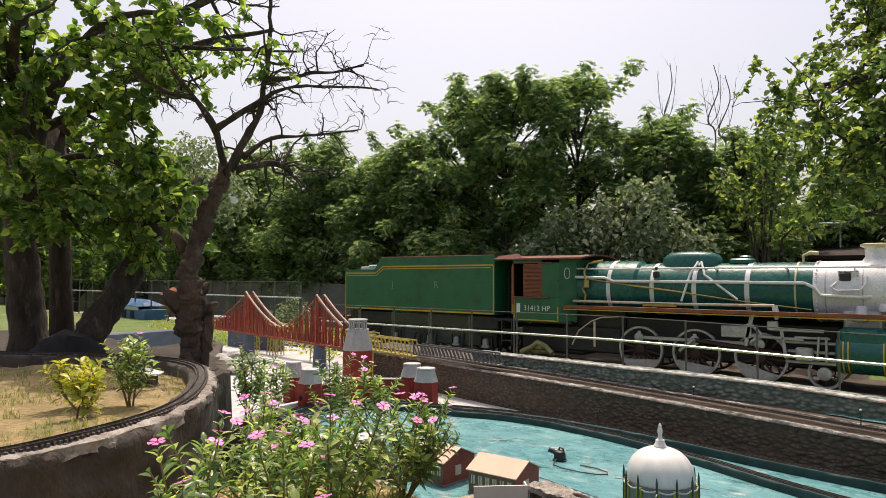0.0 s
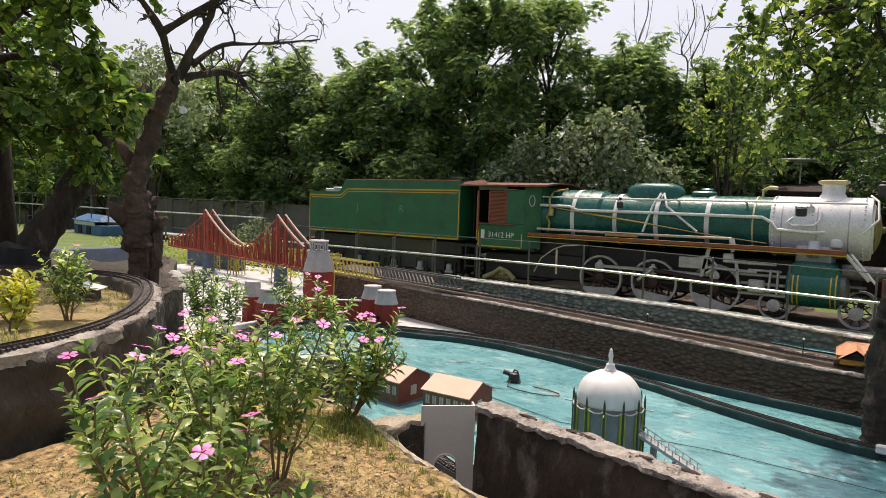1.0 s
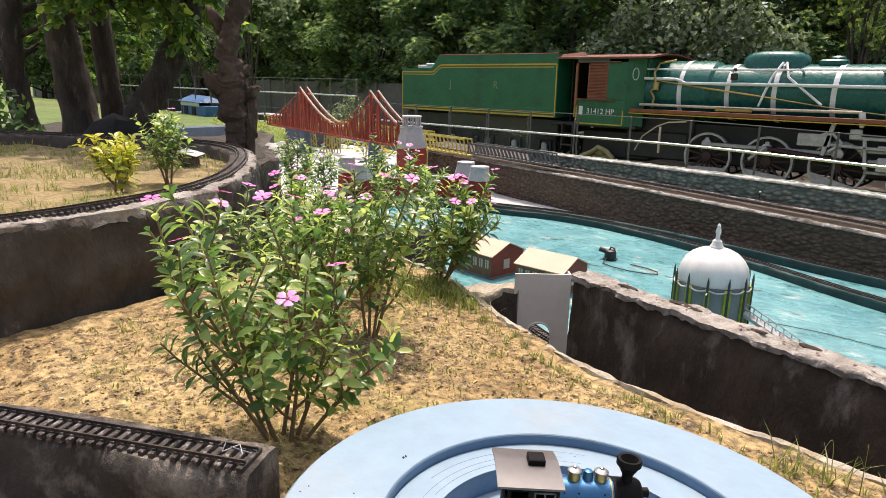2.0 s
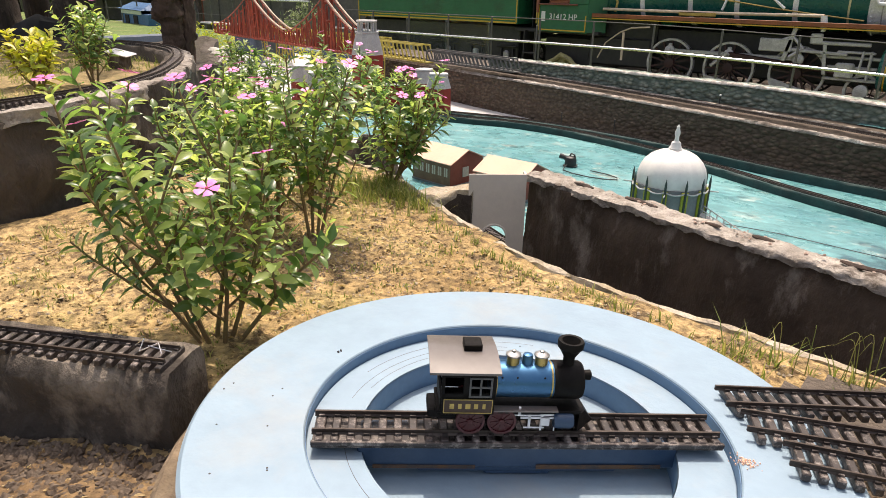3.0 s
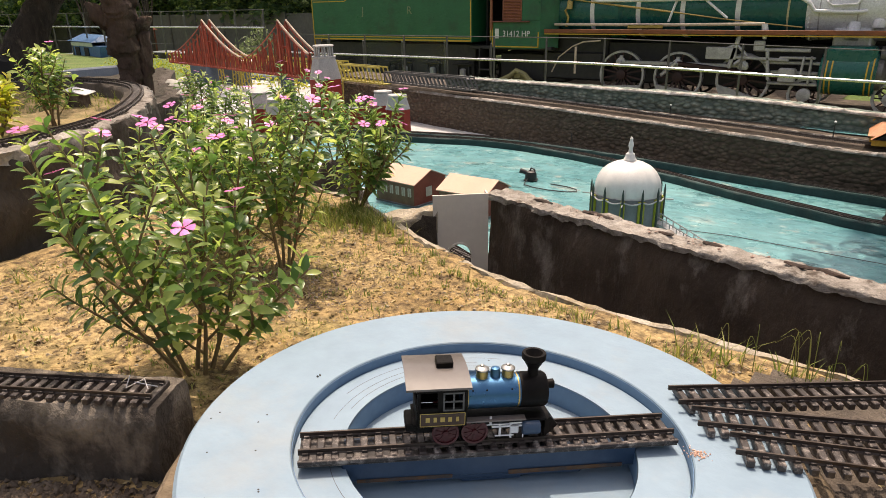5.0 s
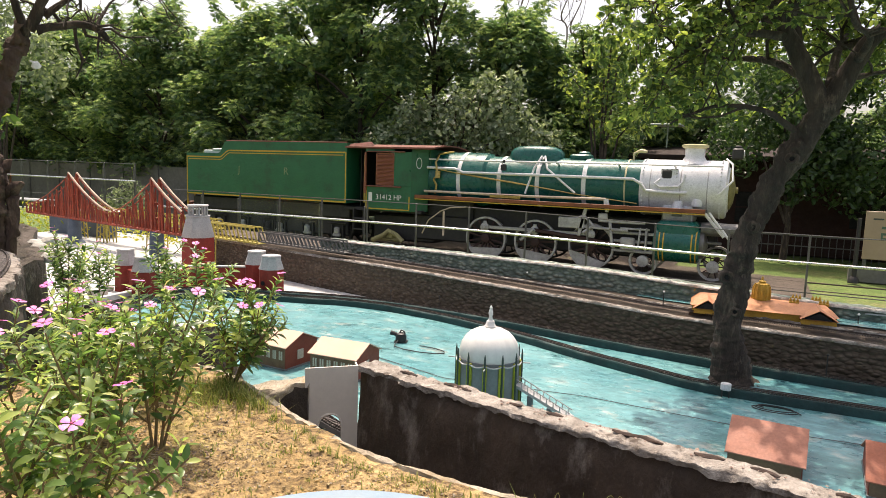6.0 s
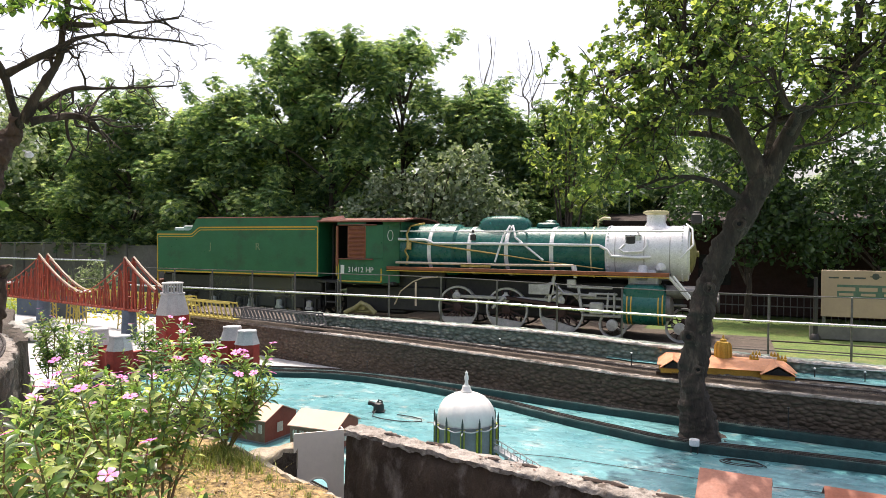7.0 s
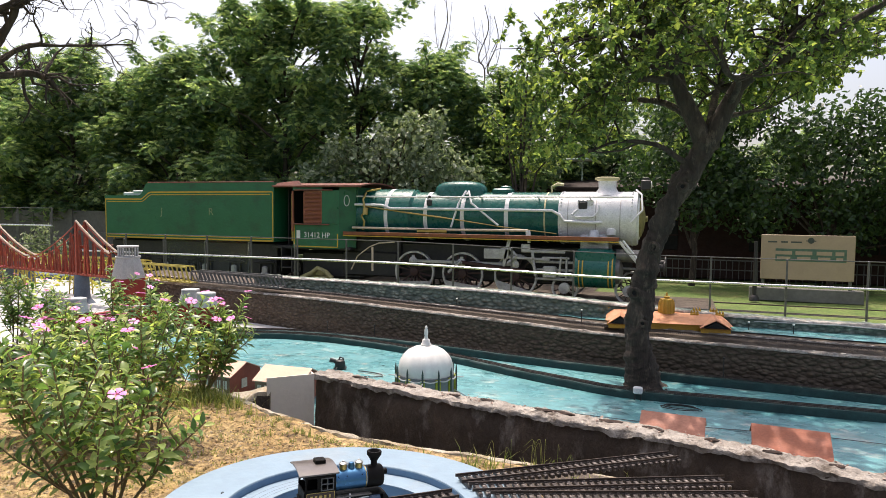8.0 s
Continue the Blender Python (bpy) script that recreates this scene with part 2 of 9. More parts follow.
M = dict(
    soil=mat("dry_soil", (0.49, 0.35, 0.165), (0.36, 0.24, 0.10), 0.95, scale=3.5, bump=1.0, bscale=45, c3=(0.135, 0.085, 0.038), scale3=26, lo3=0.49, hi3=0.60, grain=0.75, c4=(0.31, 0.26, 0.09), scale4=2.6, lo4=0.55, hi4=0.75),
    # mound soil, with the trees' shade put into its dark colour
    shade_soil=mat("shade_dark_soil", (0.055, 0.042, 0.026), (0.032, 0.026, 0.017), 0.95, scale=5, bump=1.0, bscale=40, c3=(0.10, 0.08, 0.045), scale3=14, lo3=0.56, hi3=0.7, grain=0.6),
    planter_soil=mat("grassy_soil", (0.35, 0.255, 0.12), (0.24, 0.18, 0.075), 0.95, scale=5, bump=0.8, bscale=50, c3=(0.14, 0.135, 0.04), scale3=3, lo3=0.54, hi3=0.7, grain=0.5),
    lawn=mat("lawn", (0.085, 0.15, 0.03), (0.14, 0.20, 0.045), 0.95, scale=1.4, bump=0.8, bscale=25, c3=(0.23, 0.21, 0.085), scale3=0.5, lo3=0.5, hi3=0.68, grain=0.5),
    pond=mat("turquoise_paint", (0.085, 0.275, 0.30), (0.17, 0.39, 0.40), 0.3, scale=1.1, bump=0.2, bscale=9, c3=(0.42, 0.49, 0.45), scale3=2.6, lo3=0.56, hi3=0.66, grain=0.34, stretch=(0.8, 1.3, 1), c4=(0.05, 0.16, 0.17), scale4=2.1, lo4=0.57, hi4=0.64),
    pale=mat("pale_concrete", (0.56, 0.56, 0.55), (0.46, 0.47, 0.47), 0.7, scale=1.0, bump=0.3, bscale=30, c3=(0.36, 0.38, 0.39), scale3=0.9, lo3=0.5, hi3=0.68),
    teal=cobbled("teal_wall", (0.12, 0.155, 0.13), (0.22, 0.29, 0.24), (0.42, 0.45, 0.38), 16.0),
    bank=mat("dark_teal_bank", (0.006, 0.032, 0.032), (0.012, 0.058, 0.056), 0.75, scale=4, bump=0.4, bscale=40),
    cobble=cobbled("dark_textured_wall", (0.085, 0.062, 0.043), (0.135, 0.10, 0.07), (0.18, 0.138, 0.098), 18.0),
    ledge=mat("worn_cement_ledge", (0.55, 0.51, 0.47), (0.36, 0.32, 0.28), 0.9, scale=14, bump=0.9, bscale=40, c3=(0.70, 0.67, 0.63), scale3=12, lo3=0.5, hi3=0.62),
    ledge_worn=mat("brown_stained_ledge", (0.44, 0.40, 0.355), (0.20, 0.165, 0.135), 0.9, scale=5, bump=0.9, bscale=40, c3=(0.60, 0.56, 0.52), scale3=12, lo3=0.54, hi3=0.64, grain=0.5),
    # stains and pale plaster over a base darkened for the walls' shaded faces
    cement=mat("stained_shaded_cement", (0.105, 0.085, 0.066), (0.05, 0.039, 0.03), 0.9, scale=3.2, bump=1.0, bscale=24, c3=(0.30, 0.26, 0.22), scale3=5.5, lo3=0.60, hi3=0.74, stretch=(1, 1, 0.6)),
    plinth_cement=mat("dark_rough_cement", (0.040, 0.032, 0.026), (0.072, 0.058, 0.045), 0.9, scale=3, bump=0.9, bscale=24, c3=(0.30, 0.255, 0.205), scale3=6, lo3=0.50, hi3=0.70, stretch=(1, 1, 0.7)),
    # dark base holds the shade of wall sides turned from the sun
    shade_cement=mat("cement_dark_for_shade", (0.046, 0.031, 0.021), (0.092, 0.065, 0.046), 0.9, scale=3.2, bump=1.0, bscale=20, c3=(0.27, 0.235, 0.20), scale3=5.5, lo3=0.53, hi3=0.70, stretch=(1, 1, 0.45)),
    plaster=mat("pale_broken_plaster", (0.42, 0.385, 0.34), (0.22, 0.19, 0.16), 0.95, scale=12, bump=1.0, bscale=50, c3=(0.10, 0.078, 0.06), scale3=14, lo3=0.52, hi3=0.64),
    rust_earth=mat("dark_brick_earth", (0.055, 0.032, 0.022), (0.028, 0.019, 0.015), 0.95, scale=20, bump=0.8, bscale=60),
    kerb=mat("pale_kerb", (0.46, 0.41, 0.33), (0.33, 0.27, 0.185), 0.9, scale=7, bump=0.8, bscale=40, c3=(0.3, 0.23, 0.13), scale3=11, lo3=0.52, hi3=0.66),
    disc=mat("pale_blue_paint", (0.225, 0.318, 0.395), (0.24, 0.333, 0.408), 0.5, scale=2.0, bump=0.12, bscale=60, c3=(0.295, 0.325, 0.335), scale3=2.6, lo3=0.5, hi3=0.75, grain=0.08, spec=0.3, c4=(0.25, 0.32, 0.36), scale4=9, lo4=0.62, hi4=0.8),
    stain=mat("brown_rust_stain", (0.13, 0.065, 0.028), (0.05, 0.045, 0.045), 0.8, scale=40),
    lemon=mat("faded_lemon_paint", (0.42, 0.37, 0.17), (0.30, 0.26, 0.12), 0.7, scale=5, c3=(0.12, 0.10, 0.06), scale3=4),
    dark_red=mat("dark_red_wheel_paint", (0.045, 0.014, 0.013), (0.03, 0.012, 0.012), 0.6, scale=4),
    dullgrey=mat("dull_grey_metal", (0.20, 0.195, 0.19), (0.12, 0.115, 0.11), 0.5, metal=0.3, scale=5),
    dull_yellow=mat("dull_yellow_paint", (0.27, 0.235, 0.085), (0.14, 0.12, 0.05), 0.7, scale=5),
    # darker copy of the disc's blue; the recess sides' shade is in the colour
    disc_side=mat("shade_blue_paint", (0.075, 0.155, 0.265), (0.10, 0.195, 0.31), 0.5, scale=6, grain=0.12),
    pink_roof=mat("faded_pink_roof", (0.43, 0.19, 0.13), (0.36, 0.155, 0.105), 0.7, scale=5),
    faded=mat("faded_letter", (0.24, 0.28, 0.17), (0.12, 0.19, 0.09), 0.6, scale=12),
    sleeper=mat("dark_brown_sleeper", (0.030, 0.024, 0.022), (0.055, 0.043, 0.039), 0.5, scale=30, each=0.35, c3=(0.26, 0.225, 0.20), scale3=60, lo3=0.52, hi3=0.64),
    rail=mat("tarnished_rail", (0.045, 0.033, 0.027), (0.085, 0.065, 0.054), 0.5, metal=0.5, scale=20),
    white_card=mat("white_panel", (0.79, 0.72, 0.62), (0.75, 0.68, 0.585), 0.6, scale=3, grain=0.06, bump=0.1),
    stucco=mat("pale_stucco", (0.55, 0.53, 0.48), (0.44, 0.42, 0.38), 0.9, scale=5, bump=0.6),
    dome=mat("white_dome_paint", (0.74, 0.73, 0.70), (0.68, 0.67, 0.645), 0.5, scale=5, grain=0.06, bump=0.1),
    greywall=mat("grey_model_wall", (0.19, 0.21, 0.22), (0.15, 0.165, 0.17), 0.7, scale=6, grain=0.15),
    lime=mat("lime_yellow_strip", (0.36, 0.36, 0.03), (0.25, 0.29, 0.02), 0.6, scale=20),
    darkgreen=mat("dark_green_post", (0.03, 0.05, 0.045), (0.045, 0.07, 0.06), 0.6, scale=10),
    roof=mat("tan_model_roof", (0.74, 0.47, 0.35), (0.68, 0.43, 0.32), 0.7, scale=4, grain=0.08),
    roof_red=mat("faded_red_roof", (0.38, 0.13, 0.075), (0.32, 0.11, 0.065), 0.7, scale=6, c3=(0.25, 0.10, 0.07), scale3=5),
    house=mat("reddish_model_wall", (0.27, 0.062, 0.035), (0.21, 0.05, 0.03), 0.7, scale=6, grain=0.15),
    house_front=mat("brown_model_front", (0.22, 0.13, 0.075), (0.16, 0.095, 0.06), 0.75, scale=7, grain=0.2),
    winpale=mat("pale_window", (0.60, 0.57, 0.48), (0.5, 0.47, 0.4), 0.5, scale=10),
    red=mat("red_oxide_paint", (0.30, 0.032, 0.018), (0.24, 0.028, 0.018), 0.65, scale=3, bump=0.2),
    cap=mat("grey_cap", (0.50, 0.50, 0.49), (0.42, 0.42, 0.42), 0.7, scale=6),
    cap_dark=mat("grey_window_bar", (0.11, 0.11, 0.11), (0.08, 0.08, 0.08), 0.5, scale=20),
    bridge=mat("orange_red_steel", (0.36, 0.062, 0.028), (0.21, 0.042, 0.024), 0.6, scale=9, each=0.3),
    cable=mat("pale_cable", (0.70, 0.56, 0.44), (0.5, 0.4, 0.3), 0.6, scale=8),
    yellow=mat("yellow_paint", (0.52, 0.43, 0.08), (0.42, 0.36, 0.08), 0.6, scale=6),
    bluegrey=mat("blue_grey_pier", (0.10, 0.13, 0.17), (0.07, 0.10, 0.14), 0.7, scale=4),
    greytruss=mat("grey_truss", (0.10, 0.10, 0.095), (0.14, 0.135, 0.125), 0.7, scale=6),
    temple=mat("ochre_temple", (0.60, 0.36, 0.05), (0.5, 0.29, 0.04), 0.7, scale=8),
    temple_roof=mat("salmon_roof", (0.58, 0.27, 0.14), (0.52, 0.23, 0.11), 0.7, scale=6),
    black=mat("black_rubber", (0.018, 0.018, 0.019), (0.028, 0.027, 0.026), 0.5, scale=10),
    green=mat("railway_green_paint", (0.010, 0.112, 0.050), (0.014, 0.132, 0.060), 0.38, scale=1.5, bump=0.15, bscale=6, grain=0.1, c3=(0.02, 0.075, 0.04), scale3=0.8),
    boiler=mat("dark_green_gloss", (0.004, 0.092, 0.074), (0.006, 0.112, 0.092), 0.3, scale=2, grain=0.12, c3=(0.012, 0.11, 0.09), scale3=3, spec=0.5, bump=0.12, bscale=5),
    silver=mat("silver_paint", (0.80, 0.80, 0.81), (0.70, 0.70, 0.71), 0.36, metal=0.12, scale=3, c3=(0.48, 0.46, 0.45), scale3=4, lo3=0.62, hi3=0.78),
    white=mat("white_metal_paint", (0.80, 0.80, 0.80), (0.70, 0.70, 0.70), 0.45, scale=6),
    greypaint=mat("grey_rod_paint", (0.52, 0.51, 0.51), (0.34, 0.33, 0.33), 0.45, metal=0.3, scale=5),
    under=mat("black_underframe", (0.022, 0.022, 0.023), (0.035, 0.032, 0.03), 0.6, scale=3),
    rust=mat("rust_red_roof", (0.22, 0.07, 0.045), (0.16, 0.055, 0.04), 0.7, scale=2, c3=(0.3, 0.16, 0.12), scale3=3),
    shutter=mat("brown_shutter", (0.30, 0.10, 0.055), (0.25, 0.085, 0.05), 0.6, scale=5),
    line=mat("yellow_lining", (0.62, 0.38, 0.04), (0.54, 0.32, 0.035), 0.5, scale=5),
    orange=mat("orange_edge", (0.30, 0.092, 0.03), (0.19, 0.06, 0.026), 0.6, scale=3),
    brass=mat("brass", (0.55, 0.40, 0.14), (0.42, 0.30, 0.10), 0.35, metal=0.8, scale=8),
    cream=mat("cream_paint", (0.62, 0.56, 0.34), (0.52, 0.46, 0.26), 0.5, scale=6),
    tin=mat("dull_tin", (0.42, 0.42, 0.41), (0.30, 0.30, 0.29), 0.4, metal=0.8, scale=60),
    steel=mat("bright_steel_rail", (0.70, 0.70, 0.71), (0.6, 0.6, 0.62), 0.3, metal=0.9, scale=5),
    post=mat("grey_steel_post", (0.10, 0.10, 0.10), (0.16, 0.155, 0.15), 0.5, metal=0.5, scale=5),
    board=mat("tan_sign_board", (0.42, 0.31, 0.21), (0.38, 0.28, 0.19), 0.6, scale=1.5, grain=0.06),
    ink=mat("dark_print", (0.05, 0.06, 0.05), (0.07, 0.08, 0.07), 0.6, scale=5),
    inkgreen=mat("green_print", (0.06, 0.13, 0.09), (0.10, 0.16, 0.11), 0.6, scale=2),
    brick=mat("dark_red_building", (0.042, 0.015, 0.012), (0.03, 0.013, 0.011), 0.9, scale=1.5, bump=0.4, bscale=12),
    wallgrey=mat("grey_boundary_wall", (0.20, 0.19, 0.17), (0.15, 0.145, 0.13), 0.9, scale=0.8, bump=0.3),
    awning=mat("pale_green_awning", (0.50, 0.58, 0.52), (0.42, 0.50, 0.45), 0.5, scale=2),
    bench=mat("blue_painted_box", (0.035, 0.12, 0.26), (0.05, 0.15, 0.3), 0.6, scale=3),
    bark=mat("brown_bark", (0.028, 0.021, 0.016), (0.070, 0.051, 0.038), 0.95, scale=11, bump=1.0, bscale=20, c3=(0.145, 0.11, 0.082), scale3=10, lo3=0.55, hi3=0.67, stretch=(1, 1, 0.3)),
    dead_bark=mat("peeling_bark", (0.06, 0.037, 0.027), (0.11, 0.067, 0.046), 0.95, scale=7, bump=1.0, bscale=22, c3=(0.20, 0.135, 0.095), scale3=6, lo3=0.56, hi3=0.68, stretch=(1, 1, 0.4)),
    plate=mat("dark_name_plate", (0.055, 0.026, 0.014), (0.045, 0.022, 0.012), 0.5, scale=20),
    bark_grey=mat("grey_brown_bark", (0.13, 0.105, 0.085), (0.20, 0.165, 0.135), 0.95, scale=5, bump=1.0, bscale=26, c3=(0.07, 0.055, 0.045), scale3=7, lo3=0.5, hi3=0.65, stretch=(1, 1, 0.3)),
    twig=mat("green_brown_stem", (0.22, 0.12, 0.065), (0.19, 0.17, 0.07), 0.7, scale=20),
    loco_blue=mat("metallic_blue_boiler", (0.042, 0.135, 0.27), (0.055, 0.16, 0.30), 0.36, metal=0.75, scale=20, grain=0.05),
    model_black=mat("model_black_plastic", (0.006, 0.005, 0.005), (0.010, 0.009, 0.008), 0.5, scale=40, grain=0.1, spec=0.1),
    model_roof=mat("dark_grey_model_roof", (0.11, 0.095, 0.088), (0.13, 0.115, 0.105), 0.42, scale=12, grain=0.08, coat=0.3),
    model_blue=mat("dark_blue_plastic", (0.02, 0.05, 0.10), (0.03, 0.065, 0.12), 0.45, scale=30, grain=0.1),
    crimson=mat("crimson_wheel", (0.075, 0.007, 0.010), (0.055, 0.006, 0.008), 0.5, scale=40),
    stone=mat("stone", (0.52, 0.44, 0.32), (0.40, 0.31, 0.20), 0.9, scale=30, bump=0.5, each=0.35),
    dirtclod=mat("brown_rubble", (0.10, 0.065, 0.042), (0.34, 0.26, 0.19), 0.95, scale=22, bump=0.6, each=0.55),
    trodden=mat("trodden_brown_soil", (0.26, 0.17, 0.078), (0.175, 0.108, 0.052), 0.95, scale=9, bump=1.0, bscale=60, c3=(0.11, 0.07, 0.04), scale3=24, lo3=0.52, hi3=0.66, grain=0.6),
    footing=mat("worn_brown_cement", (0.24, 0.18, 0.115), (0.12, 0.088, 0.057), 0.95, scale=9, bump=0.9, bscale=40, c3=(0.075, 0.055, 0.038), scale3=9, lo3=0.58, hi3=0.7),
    ballast=mat("dark_ballast", (0.068, 0.053, 0.04), (0.125, 0.10, 0.078), 0.95, scale=3, bump=0.8, bscale=20, c3=(0.10, 0.08, 0.06), scale3=1.2),
    brickbits=mat("broken_brick", (0.26, 0.15, 0.11), (0.40, 0.33, 0.28), 0.95, scale=25, bump=0.6),
    tiles=mat("dark_brown_tiles", (0.035, 0.018, 0.014), (0.024, 0.014, 0.012), 0.85, scale=2, bump=0.4, bscale=12),
    leaf_bush=leaf_mat("bush_leaf", (0.054, 0.120, 0.042), (0.165, 0.265, 0.085), (0.50, 0.56, 0.21), 0.48, 0.3),
    leaf_pond=leaf_mat("dark_broad_leaf", (0.052, 0.092, 0.036), (0.108, 0.165, 0.052), (0.34, 0.39, 0.11), 0.52, 0.42),
    # leaf green darkened so the colour itself carries the shade
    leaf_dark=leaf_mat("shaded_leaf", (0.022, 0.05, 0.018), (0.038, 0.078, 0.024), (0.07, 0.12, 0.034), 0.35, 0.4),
    leaf_yellow=leaf_mat("yellow_green_leaf", (0.24, 0.30, 0.03), (0.40, 0.40, 0.05), (0.52, 0.46, 0.08), 0.35),
    leaf_far=leaf_mat("far_tree_leaf", (0.052, 0.105, 0.058), (0.128, 0.205, 0.10), (0.40, 0.47, 0.21), 0.46, 0.33),
    leaf_grey=leaf_mat("grey_green_leaf", (0.10, 0.14, 0.085), (0.175, 0.22, 0.14), (0.34, 0.38, 0.28), 0.35, 0.45),
    leaf_near=leaf_mat("broad_leaf", (0.056, 0.114, 0.035), (0.122, 0.205, 0.056), (0.36, 0.44, 0.11), 0.54, 0.36),
    grass=leaf_mat("grass_blade", (0.12, 0.17, 0.04), (0.20, 0.23, 0.06), (0.38, 0.34, 0.14), 0.35, 0.6),
    litter=leaf_mat("dry_leaf", (0.28, 0.19, 0.09), (0.38, 0.28, 0.14), (0.5, 0.4, 0.24), 0.2, 0.8),
    petal=mat("pink_petal", (0.74, 0.15, 0.44), (0.76, 0.24, 0.54), 0.5, scale=30, grain=0.12, each=0.2),
    eye=mat("flower_eye", (0.5, 0.05, 0.15), (0.45, 0.05, 0.14), 0.6, scale=30),
    glass=glass_mat("clear_sheet", gloss=0.03),
    dark=mat("dark_opening", (0.012, 0.012, 0.012), (0.016, 0.015, 0.015), 0.9, scale=3),
    sheet=mat("white_sheet", (0.68, 0.68, 0.66), (0.6, 0.6, 0.58), 0.6, scale=10),
)


# ---- builders ----
class Mesh:
    """Collects vertices and faces; done() makes the mesh."""

    def __init__(self):
        self.v, self.f = [], []

    def add(self, verts, faces, m=None):
        k = len(self.v)
        self.v += [tuple(m @ Vector(p)) for p in verts] if m is not None else [tuple(p) for p in verts]
        self.f += [tuple(i + k for i in q) for q in faces]
        return self

    def box(self, c, s, bevel=0.0, m=None):
        x, y, z = (a / 2 for a in s)
        b = min(bevel, x * 0.9, y * 0.9, z * 0.9)
        base = Matrix.Translation(c)
        base = m @ base if m is not None else base
        if b <= 0:
            vs = [(i * x, j * y, k * z) for i in (-1, 1) for j in (-1, 1) for k in (-1, 1)]
            return self.add(vs, [(0, 1, 3, 2), (4, 6, 7, 5), (0, 4, 5, 1), (2, 3, 7, 6), (0, 2, 6, 4), (1, 5, 7, 3)], base)
        rings = []
        for z0, ins in ((-z, b), (-z + b, 0), (z - b, 0), (z, b)):
            a, c2 = x - ins, y - ins
            rings.append([(-a + b, -c2, z0), (a - b, -c2, z0), (a, -c2 + b, z0), (a, c2 - b, z0), (a - b, c2, z0), (-a + b, c2, z0), (-a, c2 - b, z0), (-a, -c2 + b, z0)])
        vs = [p for r in rings for p in r]
        fs = [(r * 8 + i, r * 8 + (i + 1) % 8, r * 8 + 8 + (i + 1) % 8, r * 8 + 8 + i) for r in range(3) for i in range(8)]
        return self.add(vs, fs + [tuple(range(7, -1, -1)), tuple(range(24, 32))], base)

    def tube(self, pts, rad, n=8, m=None, caps=True):
        pts = [Vector(p) for p in pts]
        rads = rad if hasattr(rad, "__len__") else [rad] * len(pts)
        vs, fs, up = [], [], None
        for i, p in enumerate(pts):
            d = (pts[min(i + 1, len(pts) - 1)] - pts[max(i - 1, 0)]).normalized()
            if up is None:
                up = Vector((0, 0, 1)) if abs(d.z) < 0.9 else Vector((1, 0, 0))
            a = d.cross(up).normalized()
            b = a.cross(d).normalized()
            up = b
            vs += [p + rads[i] * (math.cos(2 * math.pi * k / n) * a + math.sin(2 * math.pi * k / n) * b) for k in range(n)]
            if i:
                fs += [((i - 1) * n + k, (i - 1) * n + (k + 1) % n, i * n + (k + 1) % n, i * n + k) for k in range(n)]
        if caps:
            fs += [tuple(range(n - 1, -1, -1)), tuple(range(len(vs) - n, len(vs)))]
        return self.add(vs, fs, m)

    def lathe(self, prof, n=32, m=None):
        """prof: (radius, height) pairs, turned round z."""
        vs = [(r * math.cos(2 * math.pi * k / n), r * math.sin(2 * math.pi * k / n), z) for r, z in prof for k in range(n)]
        fs = [(i * n + k, i * n + (k + 1) % n, i * n + n + (k + 1) % n, i * n + n + k) for i in range(len(prof) - 1) for k in range(n)]
        return self.add(vs, fs + [tuple(range(n - 1, -1, -1)), tuple(range(len(vs) - n, len(vs)))], m)

    def prism(self, poly, z0, z1, m=None):
        """An upright prism over a polygon given counter-clockwise in x, y."""
        n = len(poly)
        vs = [(x, y, z0) for x, y in poly] + [(x, y, z1) for x, y in poly]
        return self.add(vs, [(i, (i + 1) % n, n + (i + 1) % n, n + i) for i in range(n)] + [tuple(range(n - 1, -1, -1)), tuple(range(n, 2 * n))], m)

    def done(self, name, material, smooth=35):
        me = bpy.data.meshes.new(name)
        me.from_pydata(self.v, [], self.f)
        me.materials.append(material)
        if smooth:
            me.shade_smooth()
            me.set_sharp_from_angle(angle=radians(smooth))
        me.update()
        return me


def part(name, mb, material, parent, label="", smooth=35, at=None):
    ob = new(name, mb.done(name, material, smooth) if isinstance(mb, Mesh) else mb)
    ob.parent = parent
    if at is not None:
        ob.matrix_local = at
    return tagged(ob, label) if label else ob


def thing(name, at, label, category, group="", kind=""):
    ob = new(name)
    ob.empty_display_size = 0.1
    ob.matrix_world = at
    return tagged(ob, label, category, group, kind)


def single(name, mb, material, label, category, group="", kind="", smooth=35, at=None):
    """A thing, or a piece of the setting, that is one mesh."""
    ob = new(name, mb.done(name, material, smooth) if isinstance(mb, Mesh) else mb)
    if at is not None:
        ob.matrix_world = at
    return tagged(ob, label, category, group, kind)


RX90 = pose(0, 0, 0, 90, 0, 0)     # turns a lathe's axis to lie along -y
RY90 = pose(0, 0, 0, 0, 90, 0)     # turns a lathe's axis to lie along +x


def smoothed(pts, step=0.05):
    """A Catmull-Rom curve through points of the plan, in even small steps."""
    p = [Vector(q) for q in pts]
    p = [2 * p[0] - p[1]] + p + [2 * p[-1] - p[-2]]
    out = []
    for i in range(1, len(p) - 2):
        n = max(2, int((p[i + 1] - p[i]).length / step))
        for k in range(n):
            t = k / n
            out.append(0.5 * (2 * p[i] + (p[i + 1] - p[i - 1]) * t + (2 * p[i - 1] - 5 * p[i] + 4 * p[i + 1] - p[i + 2]) * t * t + (3 * p[i] - p[i - 1] - 3 * p[i + 1] + p[i + 2]) * t ** 3))
    return out + [p[-2]]


